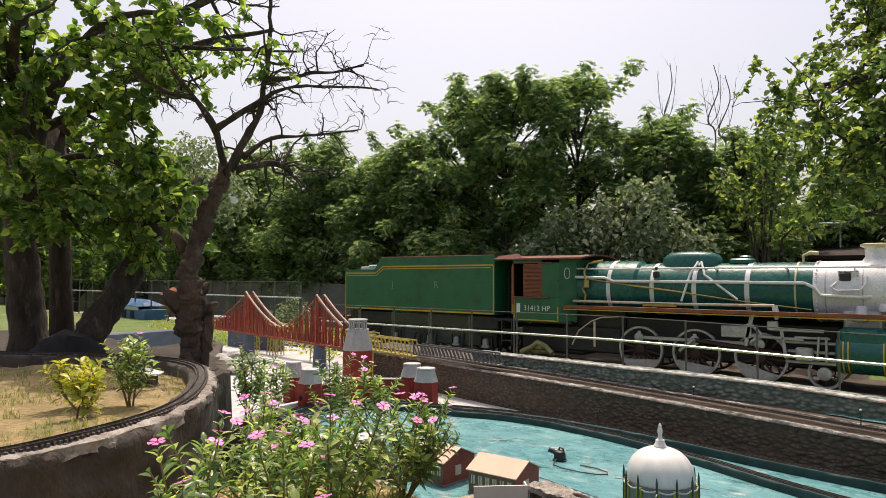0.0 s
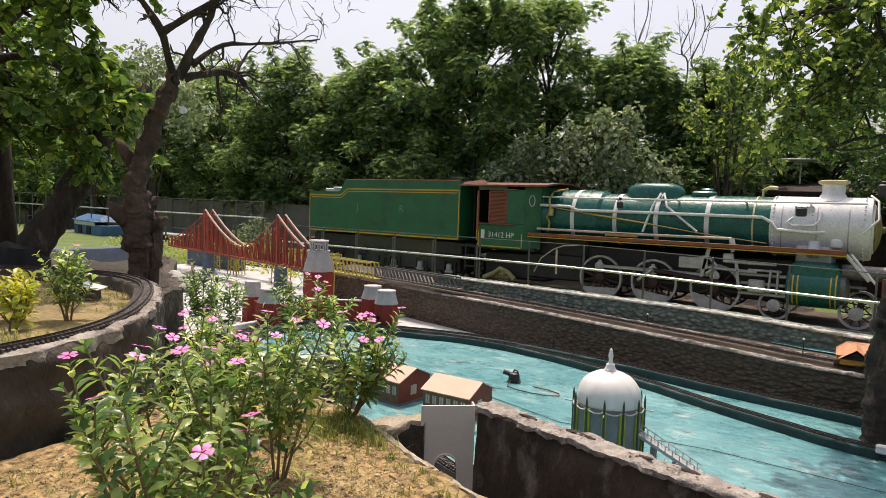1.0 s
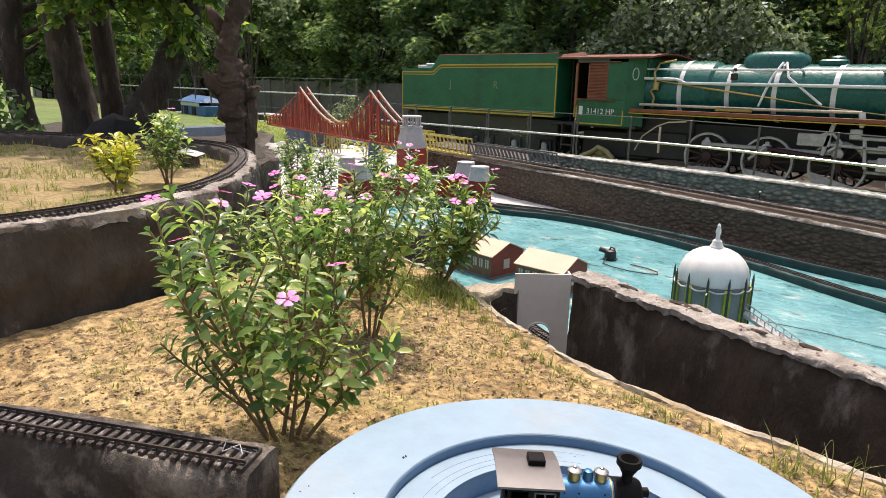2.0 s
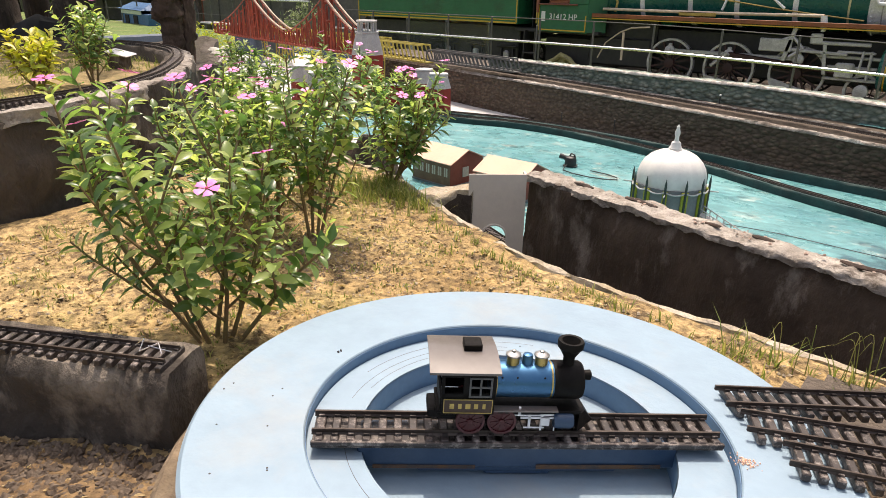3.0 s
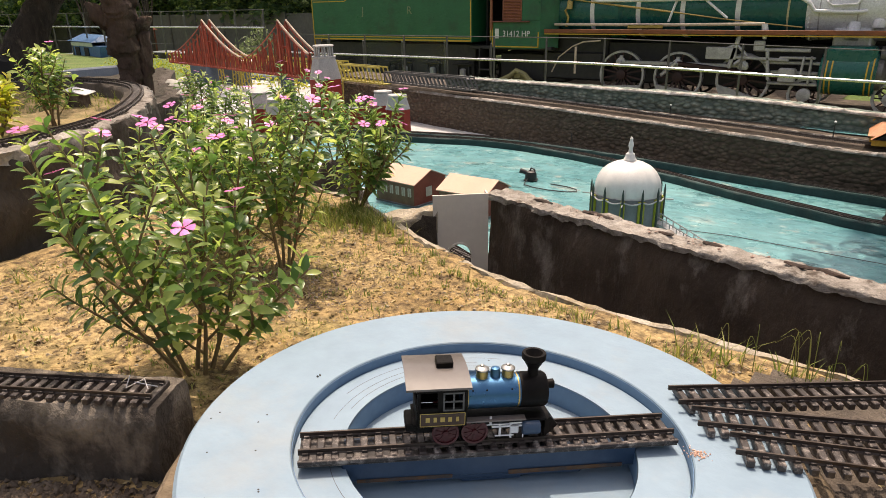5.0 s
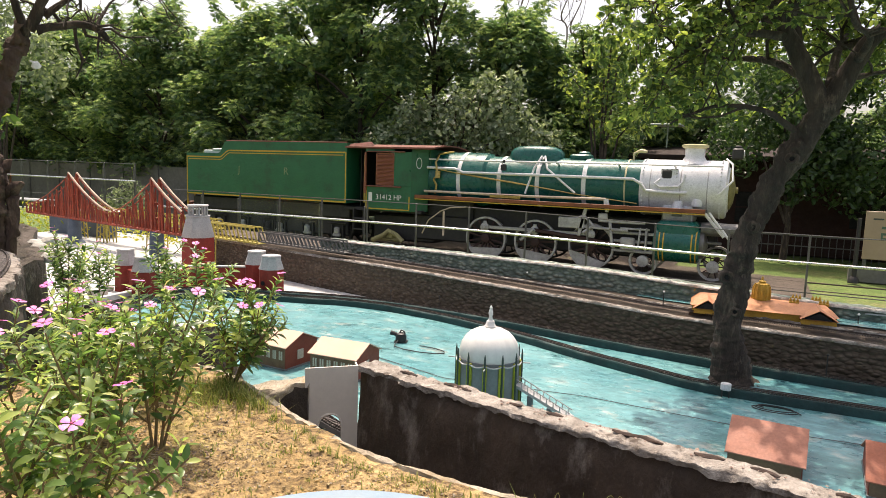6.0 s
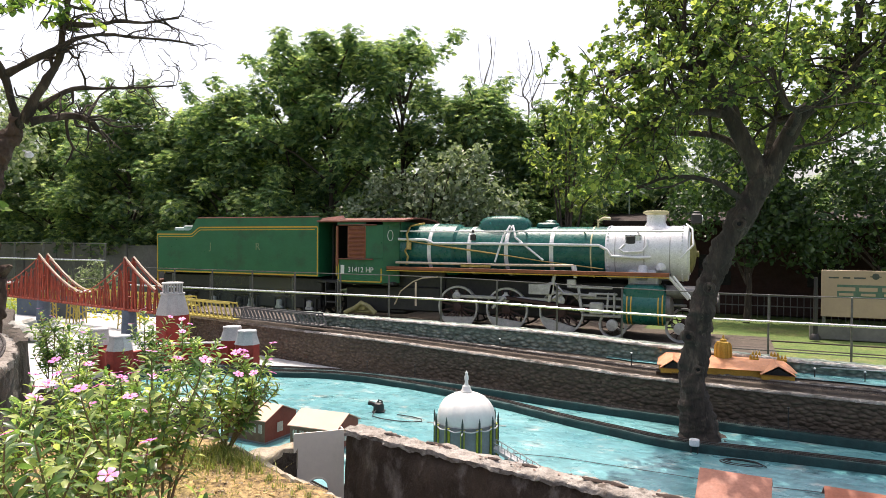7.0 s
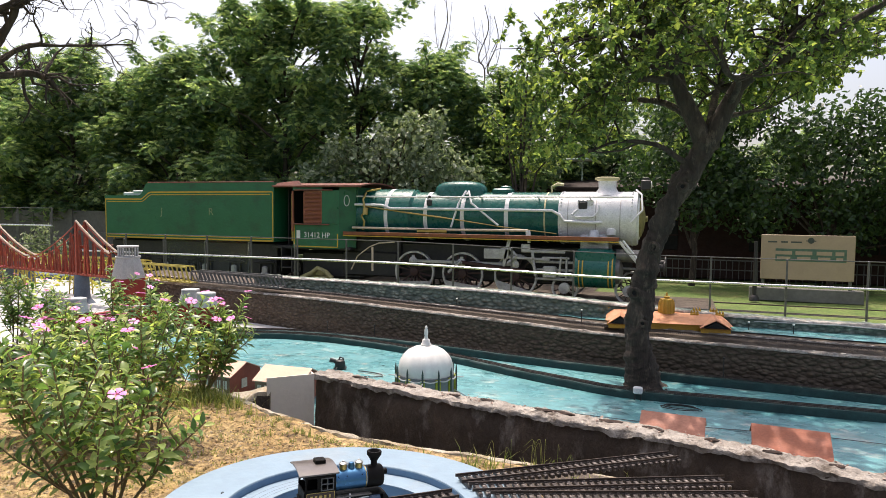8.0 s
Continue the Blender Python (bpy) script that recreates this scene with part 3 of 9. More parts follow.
def normals(path):
    out = []
    for i in range(len(path)):
        d = path[min(i + 1, len(path) - 1)] - path[max(i - 1, 0)]
        out.append(Vector((-d.y, d.x)).normalized())
    return out


def fbm(x, y, z, octaves=4):
    return noise.fractal(Vector((x, y, z)), 1.0, 2.0, octaves)


def rough_wall(path, z0, z1, thick, amp=0.02, freq=6.0, step=0.06, rows=8, top_amp=0.02, knobs=0.0, kfreq=12.0):
    """A wall along a line of the plan; its front face lies on the right-hand side of the line. z1 may be a function of the point."""
    pts = smoothed(path, step)
    nor = normals(pts)
    mb, prof = Mesh(), []
    for i, (p, n) in enumerate(zip(pts, nor)):
        top, foot = (z1(p) if callable(z1) else z1), (z0(p) if callable(z0) else z0)
        ring = []
        for k in range(rows + 1):
            z = foot + (top - foot) * k / rows
            d = amp * fbm(p.x * freq, p.y * freq, z * freq)
            if knobs:
                d += knobs * (0.75 - noise.voronoi(Vector((p.x * kfreq * 0.8, p.y * kfreq * 0.8, z * kfreq * 1.3)))[0][0])
            z2 = z + (top_amp * fbm(p.x * 9, p.y * 9, 3.3) if k == rows else 0)
            q = p - n * (d - (0.015 if k == rows else 0))
            ring.append((q.x, q.y, z2))
        for k, w in enumerate((0.35, 0.7, 0.93, 1.0)):
            q = p + n * thick * w
            ring.append((q.x, q.y, top + top_amp * fbm(q.x * 9, q.y * 9, 5.0 + k) - (0.02 if w == 1.0 else 0)))
        q = p + n * (thick + 0.5 * amp * fbm(p.x * freq, p.y * freq, 9))
        ring.append((q.x, q.y, foot))
        prof.append(ring)
    c = len(prof[0])
    mb.add([q for r in prof for q in r], [(i * c + k, (i + 1) * c + k, (i + 1) * c + (k + 1) % c, i * c + (k + 1) % c) for i in range(len(prof) - 1) for k in range(c)])
    k = (len(prof) - 1) * c
    mb.f += [tuple(range(c)), tuple(range(k + c - 1, k - 1, -1))]
    return mb


def inside(x, y, poly):
    hit = False
    for i in range(len(poly)):
        (x0, y0), (x1, y1) = poly[i - 1], poly[i]
        if (y0 > y) != (y1 > y) and x < (x1 - x0) * (y - y0) / (y1 - y0) + x0:
            hit = not hit
    return hit


def sheet(poly, height, step):
    """Ground over a polygon of the plan, in small squares; height is a function of x, y."""
    xs, ys = [p[0] for p in poly], [p[1] for p in poly]
    nx, ny = int((max(xs) - min(xs)) / step) + 1, int((max(ys) - min(ys)) / step) + 1
    index, mb = {}, Mesh()

    def vert(i, j):
        if (i, j) not in index:
            x, y = min(xs) + i * step, min(ys) + j * step
            index[i, j] = len(mb.v)
            mb.v.append((x, y, height(x, y)))
        return index[i, j]

    for i in range(nx):
        for j in range(ny):
            if inside(min(xs) + (i + 0.5) * step, min(ys) + (j + 0.5) * step, poly):
                mb.f.append((vert(i, j), vert(i + 1, j), vert(i + 1, j + 1), vert(i, j + 1)))
    return mb


def ease(x, a, b):
    t = min(1.0, max(0.0, (x - a) / (b - a)))
    return t * t * (3 - 2 * t)


def gnarl(mb, amp, freq):
    """Uneven bark: pushes the wood in and out."""
    mb.v = [tuple(Vector(p) + amp * noise.noise_vector(Vector(p) * freq)) for p in mb.v]
    return mb


# ---- ground, walls and basin ----
DISC = 2.25                     # top of the turntable
WATER = 1.07                    # painted floor of the basin
CX, CY = -0.019, -1.651         # centre of the turntable
LEAN = pose(0, 0, 0, -2.74, 0.85, 0)    # the turntable's pedestal leans a little


def ground_z(x, y):
    return max(1.2 * ease(-x, 9, 22) * (1 - ease(y, 12.6, 15.5)), 1.0 * ease(-y, -0.5, 1.5)) - 0.03 + 0.03 * fbm(x * 0.3, y * 0.3, 0)


axis_x = [-3000, -900, -300, -140, -90] + [-64 + i for i in range(92)] + [40, 70, 140, 300, 900, 3000]
axis_y = [-3000, -900, -300, -100, -50] + [-20 + i for i in range(62)] + [55, 80, 140, 300, 900, 3000]
mb = Mesh()
mb.add([(x, y, ground_z(x, y)) for x in axis_x for y in axis_y], [(i * len(axis_y) + j, (i + 1) * len(axis_y) + j, (i + 1) * len(axis_y) + j + 1, i * len(axis_y) + j + 1) for i in range(len(axis_x) - 1) for j in range(len(axis_y) - 1)])
single("ground", mb, M["lawn"], "sunlit mown lawn with dry worn patches", "lawn", kind="structure")

mb = Mesh().box((-3.75, 3.1, WATER / 2 - 0.1), (25.5, 8.6, WATER + 0.2)).box((-13.05, 8.6, WATER / 2 - 0.1), (6.9, 2.4, WATER + 0.2))
single("basin_floor", mb, M["pale"], "pale bare concrete basin floor", "floor", kind="structure")
POND = [(8.9, -1.1), (8.9, 4.9), (2.1, 4.95), (0.2, 5.05), (-1.1, 5.15), (-3.5, 5.45), (-4.76, 5.2), (-5.5, 4.93), (-6.4, 4.75), (-6.85, 4.4), (-6.96, 3.95), (-6.79, 3.26), (-6.55, 2.72), (-6.29, 2.29), (-5.9, 1.6), (-5.2, 0.8), (-4.0, -0.5), (-1.0, -1.1)]
single("pond_floor", sheet(POND, lambda x, y: WATER + 0.006 + 0.003 * fbm(x * 2, y * 2, 1), 0.12), M["pond"], "worn turquoise painted concrete pond floor", "pond", kind="structure")


worn = [(-5.45 + (0.95 + 0.28 * math.sin(3 * a) + 0.18 * math.sin(7 * a + 1)) * math.cos(a), 2.25 + (0.95 + 0.25 * math.cos(4 * a) + 0.15 * math.sin(9 * a)) * math.sin(a)) for a in (math.pi * k / 32 for k in range(64))]
single("worn_patch", sheet([q for q in worn if inside(q[0], q[1], POND)], lambda x, y: WATER + 0.013, 0.03), M["pale"], "bare worn concrete where the pond's paint is gone", "floor", kind="structure")


def far_top(p):
    return 1.50 + 0.085 * ease(-p.x, -0.5, 5.0)


FAR = [(9.0, 4.35), (3.4, 4.72), (2.13, 4.80), (-0.1, 5.05), (-1.15, 5.28), (-3.2, 5.62), (-5.2, 5.97), (-6.7, 6.3), (-9.5, 6.95)]
back = list(reversed([Vector(p) for p in FAR]))
single("wall_far", rough_wall(back, WATER - 0.05, far_top, 0.42, 0.012, 5, 0.025, 26, 0.008, 0.032, 20), M["cobble"], "dark hand-textured retaining wall with a worn top edge", "wall", kind="structure", smooth=60)
edge = [Vector(p) + Vector((0, -0.022)) for p in back]
single("ledge_far", rough_wall(edge, lambda p: far_top(p) - 0.014, lambda p: far_top(p) + 0.016, 0.055, 0.014, 16, 0.025, 2, 0.014), M["ledge_worn"], "worn crumbling cement edge of the dark wall", "ledge", kind="structure", smooth=60)
terrace = smoothed([Vector(p) + Vector((0, 0.4)) for p in FAR], 0.2)


def terrace_strip(pts, z, first=0):
    mb, n = Mesh(), len(pts)
    for u in range(first, 6):
        mb.v += [(p.x, p.y - 0.3 + u * 0.21, far_top(p) + z + 0.075 * min(1.0, u * 0.8) + 0.008 * fbm(p.x * 6, p.y * 6, u)) for p in pts]
    mb.f = [(u * n + i, u * n + i + 1, u * n + n + i + 1, u * n + n + i) for u in range(5 - first) for i in range(n - 1)]
    return mb


single("terrace_soil", terrace_strip(terrace, -0.012), M["ballast"], "dark gritty track bed on the terrace", "track bed", kind="structure")
single("upper_channel", terrace_strip([p for p in terrace if p.x > -0.75], 0.004, 2), M["pond"], "narrow turquoise painted channel behind the dark wall", "channel", kind="structure")
TEAL = [(9.0, 5.4), (3.4, 5.7), (2.3, 5.75), (-0.16, 5.75), (-1.3, 5.9), (-3.36, 6.07), (-5.2, 6.42), (-6.2, 6.62)]


def teal_top(p):
    return 1.69 + 0.15 * ease(-p.x, -2.6, 2.2) - 0.03 * ease(-p.x, 3.5, 6.0)


single("wall_teal", rough_wall(list(reversed([Vector(p) for p in TEAL])), -0.1, teal_top, 0.3, 0.012, 6, 0.03, 64, 0.012, 0.034, 17), M["teal"], "low teal painted hand-textured wall", "wall", kind="structure", smooth=60)
single("ledge_teal", rough_wall([Vector(p) + Vector((0, -0.042)) for p in reversed(TEAL)], lambda p: teal_top(p) - 0.014, lambda p: teal_top(p) + 0.016, 0.07, 0.012, 14, 0.03, 2, 0.012), M["ledge"], "worn pale top edge of the teal wall", "ledge", kind="structure", smooth=60)
single("ledge_middle", rough_wall([p + Vector((0, 0.34)) for p in back], lambda p: far_top(p), lambda p: far_top(p) + 0.065, 0.035, 0.012, 14, 0.03, 2, 0.014), M["ledge_worn"], "worn pale edge behind the upper track", "ledge", kind="structure", smooth=60)
single("wall_basin_west", Mesh().box((-16.4, 3.2, 1.0), (0.3, 8.2, 1.3), 0.03).box((-15.25, 8.6, 0.9), (2.3, 0.3, 1.5), 0.03).box((-12.0, 9.75, 0.7), (8.8, 0.3, 1.0), 0.03), M["bluegrey"], "low blue-grey wall closing the basin", "wall", kind="structure")

# the bed in front
EDGE = [(-2.35, -0.35), (-1.8, -0.42), (-1.45, -0.48), (-1.13, -0.62), (-0.79, -0.765), (-0.57, -0.84), (-0.26, -0.88), (0.0, -0.89), (0.38, -0.905), (1.0, -0.98), (2.4, -1.15), (4.5, -1.4)]


def bed_z(x, y):
    z = 2.125 + 0.018 * fbm(x * 3, y * 3, 0) + 0.008 * fbm(x * 14, y * 14, 2)
    z -= 0.03 * ease(-x, 0.35, 0.7) * ease(-y, 1.95, 2.1)
    return z - 0.75 * ease(-y, 2.6, 3.3) * ease(x, -1.4, -0.4)


BED = EDGE + [(4.5, -6.0), (-1.95, -6.0), (-1.95, -1.4)]
single("planting_bed", sheet(BED, bed_z, 0.035), M["soil"], "dry sandy soil of a sunlit planting bed", "soil", kind="structure", smooth=180)
single("kerb", rough_wall([Vector(p) + Vector((0, -0.02)) for p in EDGE], 2.0, lambda p: 2.128 + 0.008 * fbm(p.x * 5, 0, 0), 0.042, 0.014, 16, 0.016, 3, 0.012), M["kerb"], "chipped pale stone kerb along the bed's edge", "kerb", kind="structure", smooth=60)
single("wall_bed", rough_wall([Vector(p) for p in reversed(EDGE)], 1.0, 2.07, 0.12, 0.02, 6, 0.08, 6, 0.01), M["shade_cement"], "cement side of the bed, coloured dark for shade", "wall", kind="structure", smooth=60)
single("wall_bed_rear", rough_wall([(4.45, -1.45), (4.45, -2.4), (4.45, -5.9), (3.5, -5.95), (-1.0, -5.95), (-1.9, -5.9), (-1.9, -5.0), (-1.9, -4.4)], 0.8, lambda p: bed_z(p.x, p.y) - 0.01, 0.14, 0.01, 5, 0.15, 5, 0.006), M["shade_cement"], "plain cement wall closing the bed", "wall", kind="structure", smooth=60)
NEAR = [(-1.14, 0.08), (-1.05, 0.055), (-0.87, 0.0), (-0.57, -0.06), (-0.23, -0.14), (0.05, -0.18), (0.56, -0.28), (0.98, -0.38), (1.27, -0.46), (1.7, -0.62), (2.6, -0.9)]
single("wall_near", rough_wall([Vector(p) for p in NEAR], 1.0, lambda p: 2.066 + 0.012 * fbm(p.x * 4, 0, 7), 0.12, 0.026, 5, 0.03, 16, 0.006, 0.012, 7), M["shade_cement"], "cement wall with a broken top, coloured dark for its shaded side", "wall", kind="structure", smooth=60)
single("wall_near_top", rough_wall([Vector(p) + Vector((0.0, -0.003)) for p in NEAR], lambda p: 2.062 + 0.016 * fbm(p.x * 5, 0, 2) + 0.010 * fbm(p.x * 19, 0, 4), lambda p: 2.088 + 0.012 * fbm(p.x * 4, 0, 7) + 0.008 * fbm(p.x * 30, 0, 1), 0.122, 0.016, 14, 0.010, 6, 0.012, 0.008, 34), M["plaster"], "crumbling plastered top of the near wall", "ledge", kind="structure", smooth=60)
STUB = [(-1.66, -0.25), (-1.55, -0.21), (-1.43, -0.165), (-1.30, -0.12)]
single("wall_stub", rough_wall(STUB, 1.0, lambda p: 1.935 + 0.06 * ease(p.x, -1.55, -1.32) + 0.012 * fbm(p.x * 5, p.y * 5, 3), 0.15, 0.025, 5, 0.03, 12, 0.02, 0.03, 7), M["cement"], "grey cement wall end with a rounded top", "wall", kind="structure", smooth=60)
single("wall_stub_top", rough_wall([Vector(q) + Vector((0, 0.01)) for q in STUB], 1.91, lambda p: 1.948 + 0.07 * ease(p.x, -1.55, -1.32) + 0.012 * fbm(p.x * 5, p.y * 5, 3), 0.14, 0.015, 9, 0.03, 3, 0.025, 0.02, 9), M["kerb"], "pale rounded plaster top of the wall end", "ledge", kind="structure", smooth=60)
single("pond_kerb", rough_wall([(-4.9, -0.2), (-5.9, 1.15), (-6.75, 2.0), (-7.25, 2.6), (-7.45, 3.2), (-7.5, 3.9), (-7.3, 4.5)][::-1], 1.0, 1.19, 0.12, 0.006, 6, 0.1, 2, 0.006), M["pale"], "pale cement kerb round the curved track", "kerb", kind="structure", smooth=60)
# unseen floor, coloured dark for the shade in the trench
single("trench_floor", sheet([(-1.6, -0.5), (-1.2, -0.1), (2.6, -0.95), (4.4, -1.4), (0, -0.95), (-1.1, -0.7)], lambda x, y: 1.45, 0.1), M["shade_cement"], "dark floor of the trench below the bed", "floor", kind="structure")

# raised planter with a track on its wall
LOOP = [(-2.48, -4.69), (-2.15, -3.39), (-2.04, -2.49), (-2.04, -1.91), (-2.08, -1.66), (-2.20, -1.31), (-2.40, -1.02), (-2.71, -0.74), (-3.18, -0.42), (-3.63, -0.22), (-4.13, -0.21), (-4.73, -0.44), (-5.43, -0.84), (-6.33, -1.29)]
outer = [p + n * -0.07 for p, n in zip(smoothed(LOOP, 0.15), normals(smoothed(LOOP, 0.15)))]


def gouged(path):
    return rough_wall(path, 1.0, 2.47, 0.15, 0.035, 5, 0.025, 44, 0.012, 0.035, 8.0)


lip = [p + n * -0.006 for p, n in zip(smoothed(outer, 0.15), normals(smoothed(outer, 0.15)))]
single("planter_lip", rough_wall(lip, lambda p: 2.425 + 0.03 * fbm(p.x * 6, p.y * 6, 3), 2.476, 0.11, 0.022, 12, 0.02, 8, 0.012, 0.018, 16), M["plaster"], "pale chipped lip of the planter wall", "ledge", kind="structure", smooth=60)
single("wall_planter", gouged(outer), M["cement"], "stained grey cement planter wall with gouged plaster", "wall", kind="structure", smooth=60)
PLANT = [tuple(p + n * 0.05) for p, n in zip(smoothed(LOOP, 0.3), normals(smoothed(LOOP, 0.3)))] + [(-9.5, -1.6), (-9.5, -5.0)]
single("planter_ground", sheet(PLANT, lambda x, y: 2.40 + 0.03 * fbm(x * 2, y * 2, 0), 0.07), M["planter_soil"], "patchy grass and dry soil inside the planter", "soil", kind="structure", smooth=180)
single("wall_planter_rear", rough_wall([(-2.4, -4.55), (-3.2, -4.95), (-6.0, -5.0), (-9.45, -4.98)], 0.8, 2.41, 0.14, 0.01, 5, 0.2, 5, 0.006), M["cement"], "plain cement wall closing the planter", "wall", kind="structure", smooth=60)
MOUND = [(-4.05, -0.12), (-4.32, 0.34), (-4.46, 0.56), (-4.85, 0.82), (-5.6, 1.2), (-7.2, 2.2), (-9.5, 3.0), (-16.0, 3.6), (-16.0, -6.0), (-9.4, -4.9), (-9.4, -1.7), (-6.2, -1.25), (-5.3, -0.8), (-4.6, -0.4), (-4.0, -0.17)]
single("mound", sheet(MOUND, lambda x, y: 2.28 + 0.08 * fbm(x, y, 0) - 0.42 * ease(-x, 6.6, 10), 0.08), M["shade_soil"], "earth mound under the trees, coloured dark for shade", "soil", kind="structure", smooth=180)
single("wall_mound", rough_wall([(-3.98, -0.14), (-4.26, 0.36), (-4.41, 0.60), (-4.81, 0.87), (-5.57, 1.26), (-7.1, 2.2), (-9.4, 3.0), (-16.0, 3.6)], 1.0, lambda p: 2.27 - 0.42 * ease(-p.x, 6.6, 10), 0.14, 0.03, 4, 0.1, 8, 0.03), M["cement"], "rough cement retaining wall of the mound", "wall", kind="structure", smooth=60)


# ---- model tracks ----
def sweep(path, off, z, w, h, mb):
    """A rail along a line of the plan."""
    pts, nor = path, normals(path)
    vs = []
    for p, n in zip(pts, nor):
        for o, dz in ((-w, 0), (w, 0), (w * 0.45, h * 0.35), (w * 0.6, h * 0.7), (w * 0.6, h), (-w * 0.6, h), (-w * 0.6, h * 0.7), (-w * 0.45, h * 0.35)):
            q = p + n * (off + o)
            vs.append((q.x, q.y, (z(p) if callable(z) else z) + dz))
    mb.add(vs, [(i * 8 + k, i * 8 + (k + 1) % 8, i * 8 + 8 + (k + 1) % 8, i * 8 + 8 + k) for i in range(len(pts) - 1) for k in range(8)] + [tuple(range(7, -1, -1)), tuple(range(len(vs) - 8, len(vs)))])


SLEEPER = Mesh().box((0, 0, 0.0035), (0.0120, 0.074, 0.013), 0.0015).box((0, 0.0225, 0.0115), (0.008, 0.010, 0.004)).box((0, -0.0225, 0.0115), (0.008, 0.010, 0.004)).done("sleeper", M["sleeper"], 0)


def model_track(path, z, label, singly, step=0.05, pitch=0.0225, lead=0.0, group=""):
    pts = smoothed(path, step) if len(path) > 2 else [Vector(path[0]).lerp(Vector(path[1]), k / 8) for k in range(9)]
    tr = thing("model_track", Matrix.Identity(4), label, "model railway track", group)
    for off in (-0.0225, 0.0225):
        mb = Mesh()
        sweep(pts, off, (lambda p: z(p) + 0.010) if callable(z) else z + 0.010, 0.0028, 0.0085, mb)
        part("rail", mb, M["rail"], tr)
    spots, run = [], lead
    for a, b in zip(pts, pts[1:]):
        d = b - a
        while run < d.length:
            q = a + d * (run / d.length)
            spots.append(pose(q.x, q.y, z(q) if callable(z) else z, 0, 0, math.degrees(math.atan2(d.y, d.x)) + random.uniform(-1, 1)))
            run += pitch
        run -= d.length
    if singly:
        for m in spots[:300]:
            part("sleeper", SLEEPER, None, tr, at=m)
        spots = spots[300:]
    if spots:
        mb = Mesh()
        for m in spots:
            mb.box((0, 0, 0.005), (0.0115, 0.076, 0.010), 0, m)
        tagged(part("sleeper_run", mb, M["sleeper"], tr, smooth=0), kind="stuff")
    return tr


INNER = [(8.8, 4.0), (4.0, 3.95), (2.6, 3.93), (1.24, 3.9), (0.28, 3.89), (-0.28, 4.06), (-0.92, 4.29), (-1.67, 4.62), (-2.51, 4.93), (-3.3, 5.13), (-4.1, 5.22), (-4.76, 5.15), (-5.49, 4.92), (-6.3, 4.72), (-6.8, 4.38), (-6.96, 3.95), (-6.79, 3.26), (-6.55, 2.72), (-6.2, 2.1), (-5.6, 1.3), (-4.8, 0.5)]
OUTER = [(8.8, 4.2), (3.4, 4.55), (2.1, 4.64), (0.2, 4.80), (-1.08, 4.98), (-2.0, 5.16), (-2.9, 5.32), (-3.6, 5.38), (-4.3, 5.38), (-5.0, 5.27), (-5.8, 5.05), (-6.6, 4.85), (-7.1, 4.4), (-7.2, 3.9), (-7.05, 3.2), (-6.8, 2.65), (-6.4, 2.0)]
for path, top, label in ((INNER, 1.155, "dark teal low embankment under the inner track"), (OUTER, 1.165, "dark teal low embankment along the wall")):
    pts = [Vector(p) for p in path]
    lines = [p - n * 0.075 for p, n in zip(smoothed(pts, 0.2), normals(smoothed(pts, 0.2)))]
    single("embankment", rough_wall(lines, WATER - 0.02, top, 0.15, 0.008, 6, 0.1, 2, 0.004), M["bank"], label, "embankment", kind="structure", smooth=60)
model_track(INNER, 1.155, "narrow dark model track on a low teal embankment", False, 0.1)
model_track(OUTER, 1.165, "narrow dark model track along the foot of the wall", False, 0.1)
UPPER = [p + Vector((0, 0.2)) for p in back]
model_track(UPPER, lambda p: far_top(p) + 0.055, "dark model track on top of the textured wall", False, 0.1)
model_track(LOOP, 2.478, "dark model track curving along the planter wall", True, 0.06)
SIDE = [(-1.75, -2.62), (-0.535, -1.925)]
model_track(SIDE, 2.268, "dark model track ending beside the turntable", True)
single("track_plinth", rough_wall([Vector((-1.8, -2.70)), Vector((-1.1, -2.30)), Vector((-0.50, -1.957))], 2.0, 2.268, 0.115, 0.022, 8, 0.02, 10, 0.008), M["plinth_cement"], "rough dark cement plinth under the side track", "plinth", kind="structure", smooth=60)
for a, b in (((0.193, -1.381), (0.771, -0.876)), ((0.243, -1.424), (0.926, -1.044)), ((0.314, -1.465), (0.98, -1.15))):
    model_track([a, b], lambda p: DISC + 0.006 - 0.0148 * (p.x - CX) - 0.0479 * (p.y - CY), "loose dark model track laid fanwise off the turntable", True, lead=0.02, group="fan of loose tracks")
single("turntable_footing", Mesh().lathe([(0.45, 2.0), (0.538, 2.0), (0.542, 2.178), (0.53, 2.19), (0.488, 2.193), (0.488, 2.1)], 48, Matrix.Translation((CX, CY, 0))), M["footing"], "worn cement footing round the turntable", "footing", kind="structure")


